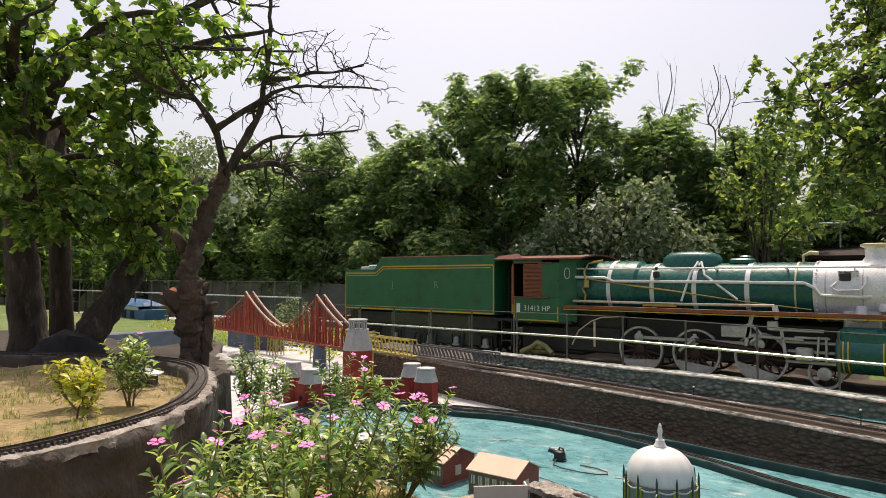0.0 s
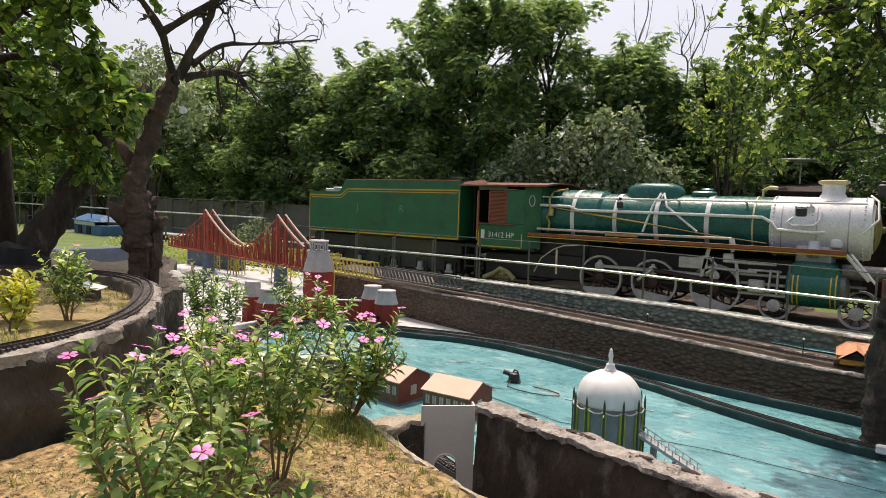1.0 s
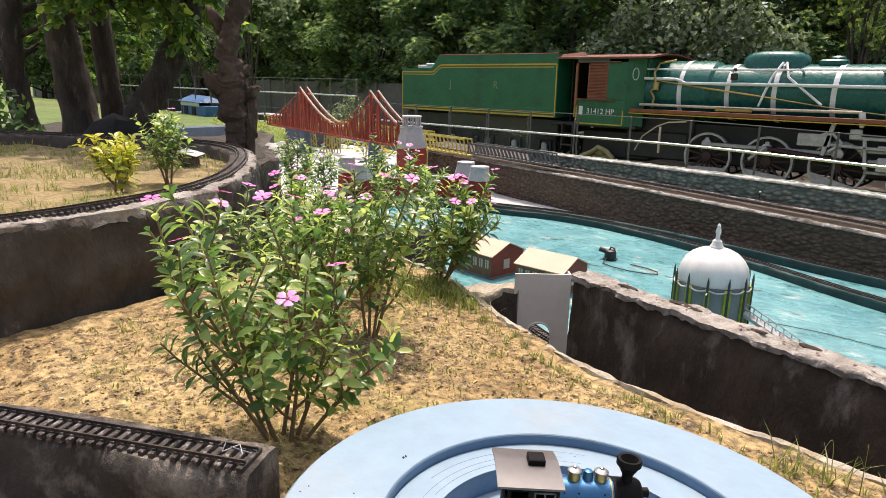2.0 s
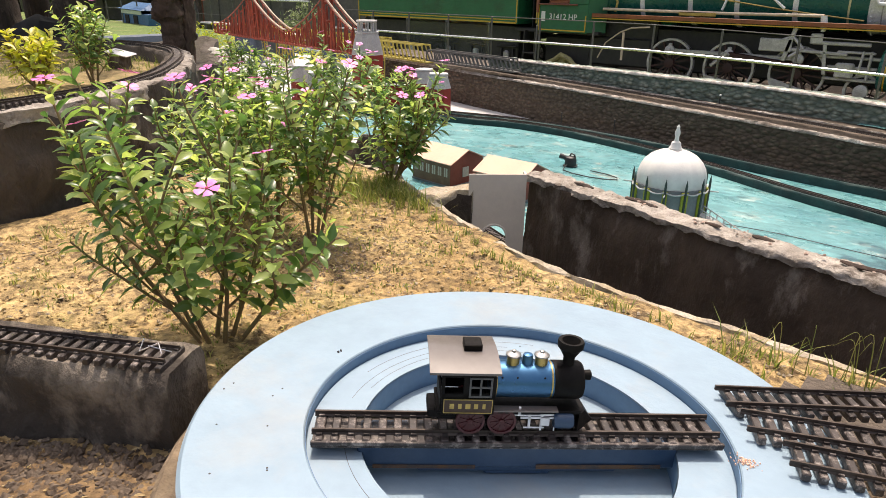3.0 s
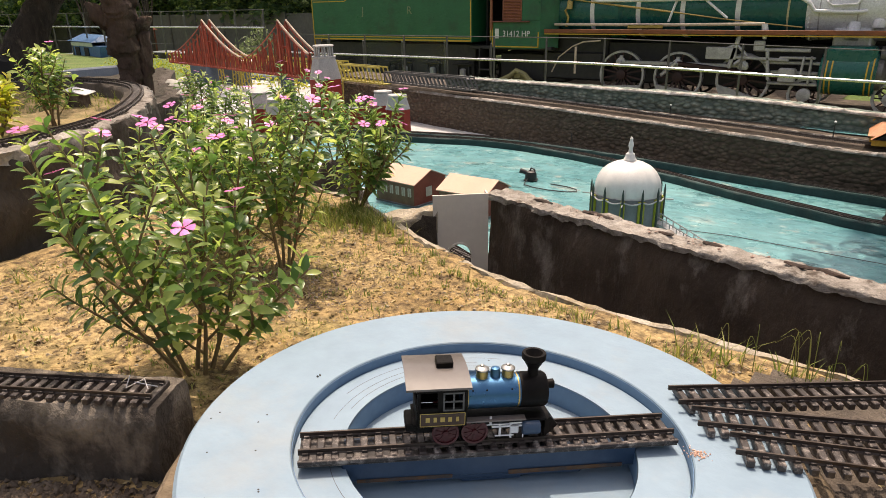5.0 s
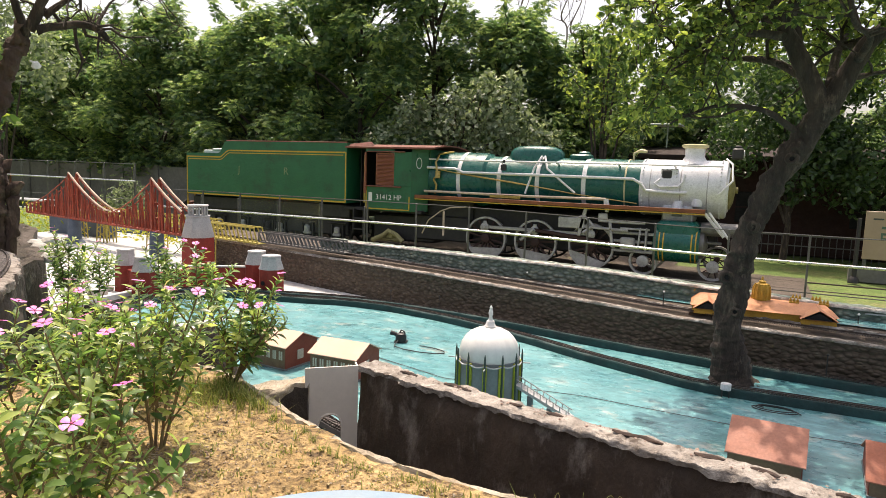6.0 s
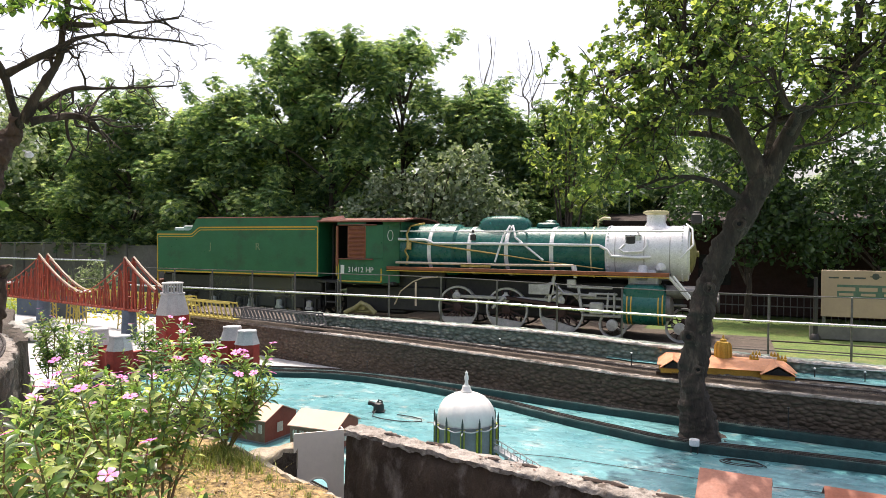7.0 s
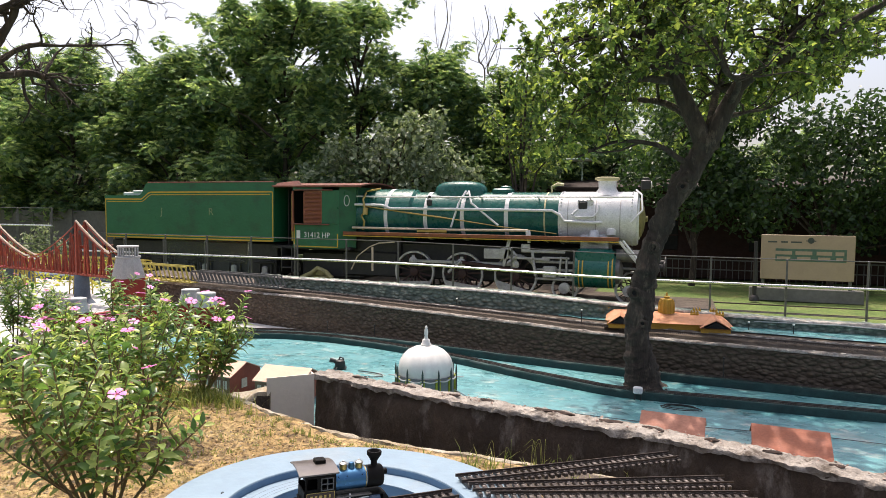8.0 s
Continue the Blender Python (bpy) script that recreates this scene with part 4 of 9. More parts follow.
# ---- turntable and its locomotive ----
def turntable():
    t = thing("turntable", pose(CX, CY, DISC) @ LEAN, "large pale blue painted round model turntable", "turntable")
    part("outer_ring", Mesh().lathe([(0.319, -0.09), (0.319, -0.002), (0.321, 0), (0.480, 0), (0.486, -0.006), (0.486, -0.24)], 128), M["disc"], t)
    across = Vector((-math.sin(radians(44)), math.cos(radians(44))))

    def pit_z(p):
        return -0.0222 - 0.046 * ease(p.dot(across), -0.236, -0.172)

    n = 128
    rings = [0.004, 0.05, 0.09, 0.12, 0.15, 0.18, 0.205, 0.225, 0.2385]
    spots = [[Vector((r * math.cos(2 * math.pi * k / n), r * math.sin(2 * math.pi * k / n))) for k in range(n)] for r in rings]
    vs = [(p.x, p.y, pit_z(p)) for ring in spots for p in ring]
    for r, z in ((0.2392, -0.0224), (0.242, -0.022), (0.3155, -0.022), (0.317, -0.024), (0.317, -0.09)):
        vs += [(r * math.cos(2 * math.pi * k / n), r * math.sin(2 * math.pi * k / n), z) for k in range(n)]
    part("inner_disc", Mesh().add(vs, [(a * n + k, a * n + (k + 1) % n, a * n + n + (k + 1) % n, a * n + n + k) for a in range(len(rings) + 4) for k in range(n)]), M["disc"], t)
    mb = Mesh().lathe([(0.3185, -0.088), (0.3185, -0.004), (0.3173, -0.004), (0.3173, -0.088), (0.3185, -0.088)], 96)
    mb.f = mb.f[:-2]
    part("ring_wall", mb, M["disc_side"], t, "stronger blue side, darkened for shade")
    rim = [p for p in spots[-1][112:] + spots[-1][:112] if pit_z(p) < -0.03]
    part("pit_wall", Mesh().add([(p.x * 0.996, p.y * 0.996, z) for p in rim for z in (pit_z(p) + 0.0005, -0.0245)], [(2 * k, 2 * k + 2, 2 * k + 3, 2 * k + 1) for k in range(len(rim) - 1)]), M["disc_side"], t, "stronger blue side, darkened for shade")
    turn = pose(0.012, -0.016, 0, 0, 0, 44)
    g = Mesh().box((0, 0, -0.028), (0.476, 0.06, 0.042), 0.003, turn).box((0, 0.0, -0.052), (0.30, 0.05, 0.016), 0.003, turn).box((0, 0.0, -0.060), (0.10, 0.045, 0.014), 0.003, turn)
    part("rust_stain", gnarl(Mesh().box((-0.14, -0.0312, -0.0455), (0.15, 0.0016, 0.006), 0.0004, turn).box((0.12, -0.0312, -0.0445), (0.19, 0.0016, 0.008), 0.0004, turn), 0.0012, 60), M["stain"], t, "brown rust stain along the girder's foot")
    part("bridge_girder", g, M["model_blue"], t, "dark blue girder under the bridge track")
    for off in (-0.0225, 0.0225):
        mb = Mesh()
        d = Vector((math.cos(radians(44)), math.sin(radians(44))))
        sweep([Vector((0.012, -0.016)) + d * (-0.303 + 0.0755 * k) for k in range(9)], off, 0.004, 0.0028, 0.0085, mb)
        part("rail", mb, M["rail"], t)
    for k in range(27):
        u = -0.2925 + k * 0.0225
        part("sleeper", SLEEPER, None, t, at=turn @ pose(u, 0, -0.006))
    part("deck_plate", Mesh().box((0, 0, -0.0085), (0.606, 0.074, 0.003), 0.0005, turn), M["sleeper"], t, "thin dark deck under the sleepers")
    for off in (-0.0365, 0.0365):
        part("stringer", Mesh().box((0, off, -0.0015), (0.606, 0.007, 0.007), 0.001, turn), M["sleeper"], t)
    rng = random.Random(4)
    for x, y in ((-0.381, -0.263), (-0.312, -0.221), (-0.318, -0.198), (-0.385, -0.243), (-0.307, -0.322), (-0.253, -0.273), (-0.22, -0.386), (-0.177, -0.328), (-0.173, -0.331), (0.310, 0.017), (-0.152, 0.235)):
        deep = math.hypot(x, y) < 0.319
        mb = Mesh().lathe([(0.0015, 0), (0.0015, 0.0006), (0.0006, 0.0008)], 8, pose(x, y, -0.0219 if deep else 0.0001))
        part("screw", mb, M["black"], t)
    for r, a0, a1 in ((0.256, 120, 196), (0.271, 128, 205), (0.290, 118, 188), (0.262, 220, 262)):
        arc = [(r * math.cos(radians(a0 + (a1 - a0) * k / 24)), r * math.sin(radians(a0 + (a1 - a0) * k / 24)), -0.0221) for k in range(25)]
        part("scratch", Mesh().tube(arc, 0.0005, 5), M["cap_dark"], t, "thin curved scratch in the paint")
    for x, y, s in ((-0.347, -0.053, 0.007), (-0.01, -0.296, 0.005)):
        part("paint_chip", scatter_bits(rng, 4, x, y, s, s * 0.6, 0.0 if math.hypot(x, y) > 0.319 else -0.0218), M["black"], t, "dark chip in the paint")
    part("grit", scatter_bits(rng, 90, 0.292, 0.148, 0.016, 0.003), M["roof"], t, "small spill of orange grit")


def scatter_bits(rng, n, x, y, spread, size, z=0.0005):
    mb = Mesh()
    for _ in range(n):
        s = rng.uniform(0.4, 1) * size
        m = pose(x + rng.gauss(0, spread * 0.5), y + rng.gauss(0, spread * 0.4), z + s * 0.3, rng.uniform(0, 90), rng.uniform(0, 90), rng.uniform(0, 90))
        mb.box((0, 0, 0), (s, s * 0.7, s * 0.5), 0, m)
    return mb


def wheel_set(parent, name, spots, r, depth, spokes, tyre_mat, centre_mat, tyre, weight=False):
    """Spoked wheels standing in the x-z plane; the outer face looks along -y."""
    ring = Mesh().lathe([(r - tyre, -depth / 2), (r, -depth / 2), (r, depth / 2), (r - tyre, depth / 2), (r - tyre, -depth / 2)], 40, RX90)
    ring.f = ring.f[:-2]
    hub = Mesh().lathe([(r * 0.2, -depth * 0.4), (r * 0.2, depth * 0.75), (r * 0.12, depth * 0.85)], 16, RX90)
    spoke = Mesh().box((0, 0, r * 0.5), (r * 0.07, depth * 0.5, r), 0).done("spoke", centre_mat, 0)
    if weight:
        arc = [(math.cos(radians(a)) * (r - tyre), math.sin(radians(a)) * (r - tyre)) for a in range(212, 333, 10)]
        wm = Mesh().prism(arc, -depth * 0.1, depth * 0.62, RX90).done("counterweight", tyre_mat)
    rm, hm = ring.done("tyre", tyre_mat), hub.done("hub", centre_mat)
    for i, (x, y, z) in enumerate(spots):
        w = part(name, rm, None, parent, at=pose(x, y, z, 0, i * 9.0, 0))
        part("hub", hm, None, w)
        for k in range(spokes):
            part("spoke", spoke, None, w, at=pose(0, 0, 0, 0, 360 * k / spokes, 0))
        if weight:
            part("counterweight", wm, None, w, "pale painted counterweight")


def model_loco():
    """Forwards is +x; the rails' tops are z = 0."""
    t = thing("model_locomotive", pose(CX, CY, DISC) @ LEAN @ pose(-0.002, -0.028, 0.0125, 0, 0, 44) @ Matrix.Scale(0.875, 4), "small black and blue model steam locomotive with a wide funnel", "model locomotive")
    mk = M["model_black"]
    part("frame", Mesh().box((-0.005, 0, 0.026), (0.235, 0.045, 0.018), 0.002).box((-0.005, 0, 0.04), (0.24, 0.07, 0.006), 0.001), mk, t)
    body = part("cab_front", Mesh().box((-0.034, 0, 0.07), (0.004, 0.078, 0.06), 0.0008), mk, t)
    for s in (-1, 1):
        y = s * 0.041
        part("side_panel", Mesh().box((-0.075, y, 0.0595), (0.086, 0.004, 0.039), 0.001), mk, body)
        part("side_header", Mesh().box((-0.075, y, 0.114), (0.086, 0.004, 0.012), 0.001), mk, body)
        for x in (-0.116, -0.078, -0.034):
            part("cab_post", Mesh().box((x, y, 0.09), (0.006 if x != -0.078 else 0.012, 0.004, 0.04), 0.0008), mk, body)
    for x in (-0.034, -0.118):
        part("end_header", Mesh().box((x, 0, 0.112), (0.004, 0.078, 0.016), 0.0008), mk, body)
    part("back_panel", Mesh().box((-0.118, 0, 0.055), (0.004, 0.078, 0.03), 0.0008), mk, body)
    for s in (-1, 1):
        y = s * 0.0425
        w = Mesh().box((-0.056, y, 0.0905), (0.036, 0.002, 0.003)).box((-0.056, y, 0.0905), (0.003, 0.002, 0.034))
        for dx, dz, sx, sz in ((-0.017, 0, 0.003, 0.036), (0.017, 0, 0.003, 0.036), (0, 0.0165, 0.036, 0.003), (0, -0.0165, 0.036, 0.003)):
            w.box((-0.056 + dx, y, 0.0905 + dz), (sx, 0.0025, sz))
        part("window_frame", w, M["cap_dark"], body, "grey four-pane cab window frame")
        pl = part("name_plate", Mesh().box((-0.075, s * 0.0438, 0.057), (0.08, 0.0016, 0.026), 0.002), M["plate"], body, "dark name plate with gilt border")
        rim = Mesh()
        for dx, dz, sx, sz in ((0, 0.0122, 0.078, 0.0012), (0, -0.0122, 0.078, 0.0012), (-0.039, 0, 0.0012, 0.0236), (0.039, 0, 0.0012, 0.0236)):
            rim.box((-0.075 + dx, s * 0.0448, 0.057 + dz), (sx, 0.001, sz))
        for k, wd in enumerate((0.009, 0.007, 0.010, 0.008, 0.006)):
            rim.box((-0.101 + k * 0.013, s * 0.0448, 0.057), (wd * 0.8, 0.001, 0.009))
        part("gilding", rim, M["brass"], pl)
    roof = Mesh()
    arc = [(-0.062 + 0.0124 * k, 0.1205 + 0.012 * math.cos((k - 5) / 5 * 1.3)) for k in range(11)]
    roof.add([(x, y, z + dz) for x in (-0.140, -0.028) for y, z in arc for dz in (0, 0.004)], [])
    n = len(arc)
    for k in range(n - 1):
        a, b = 2 * k, 2 * n + 2 * k
        roof.f += [(a + 1, a + 3, b + 3, b + 1), (a, b, b + 2, a + 2), (a, a + 2, a + 3, a + 1), (b, b + 1, b + 3, b + 2)]
    roof.f += [(0, 1, 2 * n + 1, 2 * n), (2 * n - 2, 4 * n - 2, 4 * n - 1, 2 * n - 1)]
    rf = part("roof", roof, M["model_roof"], t, "slightly arched dark grey cab roof")
    part("roof_vent", Mesh().box((-0.068, 0.008, 0.14), (0.03, 0.03, 0.014), 0.0015), mk, rf)
    part("boiler", Mesh().lathe([(0.0305, 0), (0.0305, 0.103)], 36, pose(-0.036, 0, 0.083) @ RY90), M["loco_blue"], t, "metallic blue boiler")
    for x in (-0.03, 0.062):
        part("boiler_band", Mesh().lathe([(0.0312, 0), (0.0312, 0.0025)], 36, pose(x, 0, 0.083) @ RY90), M["brass"], t)
    part("smokebox", Mesh().lathe([(0.032, 0), (0.032, 0.045), (0.029, 0.05), (0.02, 0.052)], 36, pose(0.067, 0, 0.083) @ RY90), mk, t)
    for x, r, m in ((0.0, 0.0105, "brass"), (0.047, 0.0105, "brass")):
        d = part("sand_dome", Mesh().lathe([(r, 0), (r, 0.018), (r * 1.15, 0.019)], 20, pose(x, 0, 0.108)), M[m], t)
        part("dome_cap", Mesh().lathe([(r * 1.22, 0), (r * 1.2, 0.002), (r * 0.8, 0.005), (r * 0.35, 0.006), (r * 0.3, 0.009), (0.001, 0.010)], 20, pose(x, 0, 0.127)), M["tin"], d)
    for x in (-0.068, -0.016):
        for q in (-0.033, 0.033):
            part("wheel_web", Mesh().lathe([(0.021, -0.001), (0.021, 0.001), (0.001, 0.0015)], 24, pose(x, q, 0.023) @ RX90), M["crimson"], t)
    part("bell_dome", Mesh().lathe([(0.009, 0), (0.009, 0.014), (0.0075, 0.019), (0.001, 0.021)], 18, pose(0.024, 0, 0.11)), M["loco_blue"], t)
    part("funnel", Mesh().lathe([(0.013, 0), (0.0095, 0.006), (0.0095, 0.018), (0.0185, 0.034), (0.0215, 0.037), (0.0218, 0.046), (0.0205, 0.0485), (0.0155, 0.048), (0.011, 0.038), (0.004, 0.03)], 28, pose(0.093, 0, 0.108)), mk, t)
    part("headlamp", Mesh().lathe([(0.008, 0), (0.009, 0.014), (0.006, 0.016)], 16, pose(0.118, 0, 0.092) @ RY90), mk, t)
    part("running_board", Mesh().box((0.02, 0.034, 0.046), (0.11, 0.016, 0.003), 0.0005).box((0.02, -0.034, 0.046), (0.11, 0.016, 0.003), 0.0005), M["model_roof"], t, "grey running board beside the boiler")
    for x in (-0.02, 0.005, 0.05):
        part("boiler_rivet", Mesh().lathe([(0.0018, 0), (0.0014, 0.0012)], 8, pose(x, -0.0265, 0.1, 0, 0, 0) @ RX90), mk, t)
    part("pilot", Mesh().add([(0.112, -0.035, 0.036), (0.112, 0.035, 0.036), (0.112, -0.035, 0.004), (0.112, 0.035, 0.004), (0.148, 0, 0.004), (0.125, -0.02, 0.036), (0.125, 0.02, 0.036)], [(0, 2, 4, 5), (1, 6, 4, 3), (5, 4, 6), (0, 5, 6, 1), (0, 1, 3, 2), (2, 3, 4)]), mk, t)
    part("coupling_beam", Mesh().box((-0.128, 0, 0.03), (0.02, 0.05, 0.016), 0.002), mk, t)
    wheel_set(t, "wheel", [(x, -0.034, 0.023) for x in (-0.068, -0.016)] + [(x, 0.034, 0.023) for x in (-0.068, -0.016)], 0.024, 0.006, 10, M["crimson"], M["crimson"], 0.004)
    for s in (-1, 1):
        part("cylinder", Mesh().lathe([(0.012, 0), (0.0135, 0.004), (0.0135, 0.028), (0.012, 0.032)], 18, pose(0.07, s * 0.034, 0.026) @ RY90), M["model_blue"], t, "dark blue cylinder")
        rods = Mesh().box((0.045, s * 0.034, 0.03), (0.06, 0.0025, 0.0035)).box((0.03, s * 0.034, 0.023), (0.004, 0.0025, 0.026)).box((0.05, s * 0.034, 0.02), (0.0035, 0.0025, 0.028)).box((0.062, s * 0.034, 0.036), (0.03, 0.0025, 0.003)).box((0.02, s * 0.033, 0.039), (0.05, 0.0025, 0.003), 0, None)
        rods.box((0.056, s * 0.0355, 0.0235), (0.016, 0.003, 0.016), 0.002).box((0.012, s * 0.0355, 0.0435), (0.004, 0.003, 0.016), 0, None).box((0.028, s * 0.0355, 0.0355), (0.05, 0.002, 0.002)).box((0.038, s * 0.0355, 0.012), (0.034, 0.002, 0.002)).box((0.072, s * 0.0355, 0.018), (0.002, 0.002, 0.024))
        part("side_rods", rods, M["silver"], t, "bright side rods and valve gear")


turntable()
model_loco()

hook = [(-0.60, -1.955, 2.288), (-0.585, -1.945, 2.302), (-0.572, -1.962, 2.290), (-0.556, -1.935, 2.300), (-0.540, -1.940, 2.288)]
single("wire_hook", Mesh().tube(hook, 0.0012, 6).tube([(-0.575, -1.925, 2.286), (-0.562, -1.950, 2.299), (-0.535, -1.925, 2.287)], 0.0011, 6), M["steel"], "bent bright wire lying on the side track's end", "wire")

# hollows of the broken bricks along the wall's top
run = smoothed(NEAR, 0.02)
rng = random.Random(71)
k = 12
while k < len(run) - 12:
    n = rng.randint(4, 10)
    pts = [(run[q].x, run[q].y + 0.075 + 0.006 * math.sin(q), 2.087 + 0.010 * fbm(run[q].x * 4, 0, 7)) for q in range(k, min(k + n, len(run)))]
    if len(pts) > 2:
        slot = gnarl(Mesh().tube(pts, [0.008] + [0.014] * (len(pts) - 2) + [0.007], 7), 0.006, 30)
        slot.v = [(x, y, 2.092 + (z - 2.088) * 0.4) for x, y, z in slot.v]
        single("brick_hollow", slot, M["rust_earth"], "dark reddish hollow in the broken wall top", "brick", "hollow bricks")
    k += n + rng.randint(3, 9)


# ---- the full-size locomotive ----
YS = 18.0        # near side of cab and tender
YC = 19.45       # centre line


def lettering(text, size, material, parent, at, name="lettering", label=""):
    cu = bpy.data.curves.new(name, "FONT")
    cu.body, cu.size, cu.extrude, cu.resolution_u = text, size, 0.004, 3
    tmp = bpy.data.objects.new("tmp", cu)
    scene.collection.objects.link(tmp)
    dg = bpy.context.evaluated_depsgraph_get()
    me = bpy.data.meshes.new_from_object(tmp.evaluated_get(dg))
    bpy.data.objects.remove(tmp)
    bpy.data.curves.remove(cu)
    me.materials.clear()
    me.materials.append(material)
    return part(name, me, None, parent, label, at=at)


def outline(x0, x1, z0, z1, y, w=0.035):
    mb = Mesh()
    mb.box(((x0 + x1) / 2, y, z0), (x1 - x0, 0.008, w)).box(((x0 + x1) / 2, y, z1), (x1 - x0, 0.008, w))
    return mb.box((x0, y, (z0 + z1) / 2), (w, 0.008, z1 - z0)).box((x1, y, (z0 + z1) / 2), (w, 0.008, z1 - z0))


def tender():
    t = thing("tender", pose(-17.5, YC, 0), "dark green locomotive tender with yellow lining", "tender")
    x0, x1 = -21.66 + 17.5, -13.46 + 17.5
    xs = -19.45 + 17.5
    h = YC - YS
    side = [(x0, 1.68), (x1, 1.68), (x1, 3.93), (xs + 0.05, 3.93), (xs - 0.05, 3.88), (xs - 0.3, 3.48), (xs - 0.45, 3.42), (x0, 3.42)]
    # dark box added to fill the shaded space below the tank
    part("brake_gear", Mesh().box((0.0, 0.0, 0.75), (7.4, 1.5, 0.8), 0.05), M["under"], t)
    part("side_frame", Mesh().box((0.0, -1.0, 0.78), (7.7, 0.08, 0.75), 0.03), M["under"], t)
    body = Mesh()
    n = len(side)
    body.add([(x, -h, z) for x, z in side] + [(x, h, z) for x, z in side], [(i, (i + 1) % n, n + (i + 1) % n, n + i) for i in range(n)] + [tuple(range(n - 1, -1, -1)), tuple(range(n, 2 * n))])
    part("tank", body, M["green"], t, "dark green riveted tank")
    y = -h - 0.006
    ln = Mesh()
    for d, w in ((0.0, 0.055), (0.10, 0.032)):
        ln.box(((x0 + x1) / 2, y, 1.72 + d), (x1 - x0 - 0.1 - d, 0.008, w))
        run = [(x0 + 0.04 + d, 3.27 - d), (-2.27 + d * 0.4, 3.27 - d), (-2.17 + d * 0.4, 3.31 - d), (-1.90 + d * 0.4, 3.50 - d), (-1.78 + d * 0.4, 3.55 - d), (x1 - 0.06 - d, 3.57 - d)]
        for (xa, za), (xb, zb) in zip(run, run[1:]):
            ln.add([(xa, y, za - w / 2), (xb, y, zb - w / 2), (xb, y, zb + w / 2), (xa, y, za + w / 2), (xa, y + 0.006, za - w / 2), (xb, y + 0.006, zb - w / 2), (xb, y + 0.006, zb + w / 2), (xa, y + 0.006, za + w / 2)], [(0, 1, 2, 3), (7, 6, 5, 4), (0, 4, 5, 1), (3, 2, 6, 7)])
    ln.box((x0 + 0.04, y, 2.50), (0.045, 0.008, 1.58)).box((x1 - 0.05, y, 2.64), (0.045, 0.008, 1.86))
    part("lining", ln, M["line"], t, "yellow lining")
    rv = Mesh()
    for k in range(40):
        for z in (1.86, 3.42 if k < 8 else 3.86):
            rv.box((x0 + 0.15 + k * 0.2, y + 0.002, z), (0.03, 0.012, 0.03))
    tagged(part("riveting", rv, M["green"], t, smooth=0), kind="stuff")
    for x, ch in ((-1.27, "J"), (1.06, "R")):
        lettering(ch, 0.40, M["faded"], t, pose(x, -h - 0.008, 2.66, 90), label="faded yellow letter")
    part("filler_box", Mesh().box((xs - 1.35, 0.1, 3.5), (1.3, 1.6, 0.16), 0.03).box((xs - 1.2, -0.5, 3.6), (0.5, 0.5, 0.1), 0.03), M["sheet"], t, "pale lid on the tank top")
    part("top_rail", Mesh().tube([(xs + 0.05, -h + 0.02, 3.94), (x1, -h + 0.02, 3.94)], 0.03, 6), M["rust"], t)
    part("underframe", Mesh().box(((x0 + x1) / 2, 0, 1.35), (x1 - x0 - 0.1, 2.3, 0.5), 0.03).box(((x0 + x1) / 2, -0.95, 0.8), (x1 - x0 - 1.2, 0.12, 0.5), 0.04), M["under"], t)
    for x in (-2.62, -1.32, 0.0, 0.62, 2.0, 3.42):
        part("axle_box", Mesh().box((x, -1.15, 0.58), (0.22, 0.2, 0.3), 0.05).box((x, -1.15, 0.42), (0.34, 0.16, 0.12), 0.03), M["greypaint"] if x != 0.0 else M["under"], t)
        for q in (-0.26, 0.26):
            part("horn_guide", Mesh().box((x + q, -1.1, 0.5), (0.06, 0.1, 0.6), 0.01), M["under"], t)
        part("leaf_spring", Mesh().box((x, -1.15, 0.88), (0.9, 0.1, 0.06), 0.02).box((x, -1.15, 0.94), (0.6, 0.1, 0.06), 0.02), M["under"], t)
    wheel_set(t, "wheel", [(x, s * 0.8, 0.5) for x in (-2.62, -1.32, 0.62, 2.0, 3.42) for s in (-1, 1)], 0.5, 0.14, 10, M["under"], M["under"], 0.08)
    part("buffer_beam", Mesh().box((x0 - 0.1, 0, 1.15), (0.2, 2.5, 0.4), 0.03), M["rust"], t)
    for s in (-0.9, 0.9):
        part("buffer", Mesh().lathe([(0.09, 0), (0.09, 0.35), (0.22, 0.38), (0.22, 0.42)], 18, pose(x0 - 0.2, s, 1.15) @ pose(0, 0, 0, 0, -90, 0)), M["under"], t)
    part("ladder", Mesh().tube([(x0 - 0.06, -h + 0.1, 1.0), (x0 - 0.06, -h + 0.1, 3.3)], 0.03, 6).tube([(x0 - 0.06, -h + 0.5, 1.0), (x0 - 0.06, -h + 0.5, 3.3)], 0.03, 6), M["line"], t)


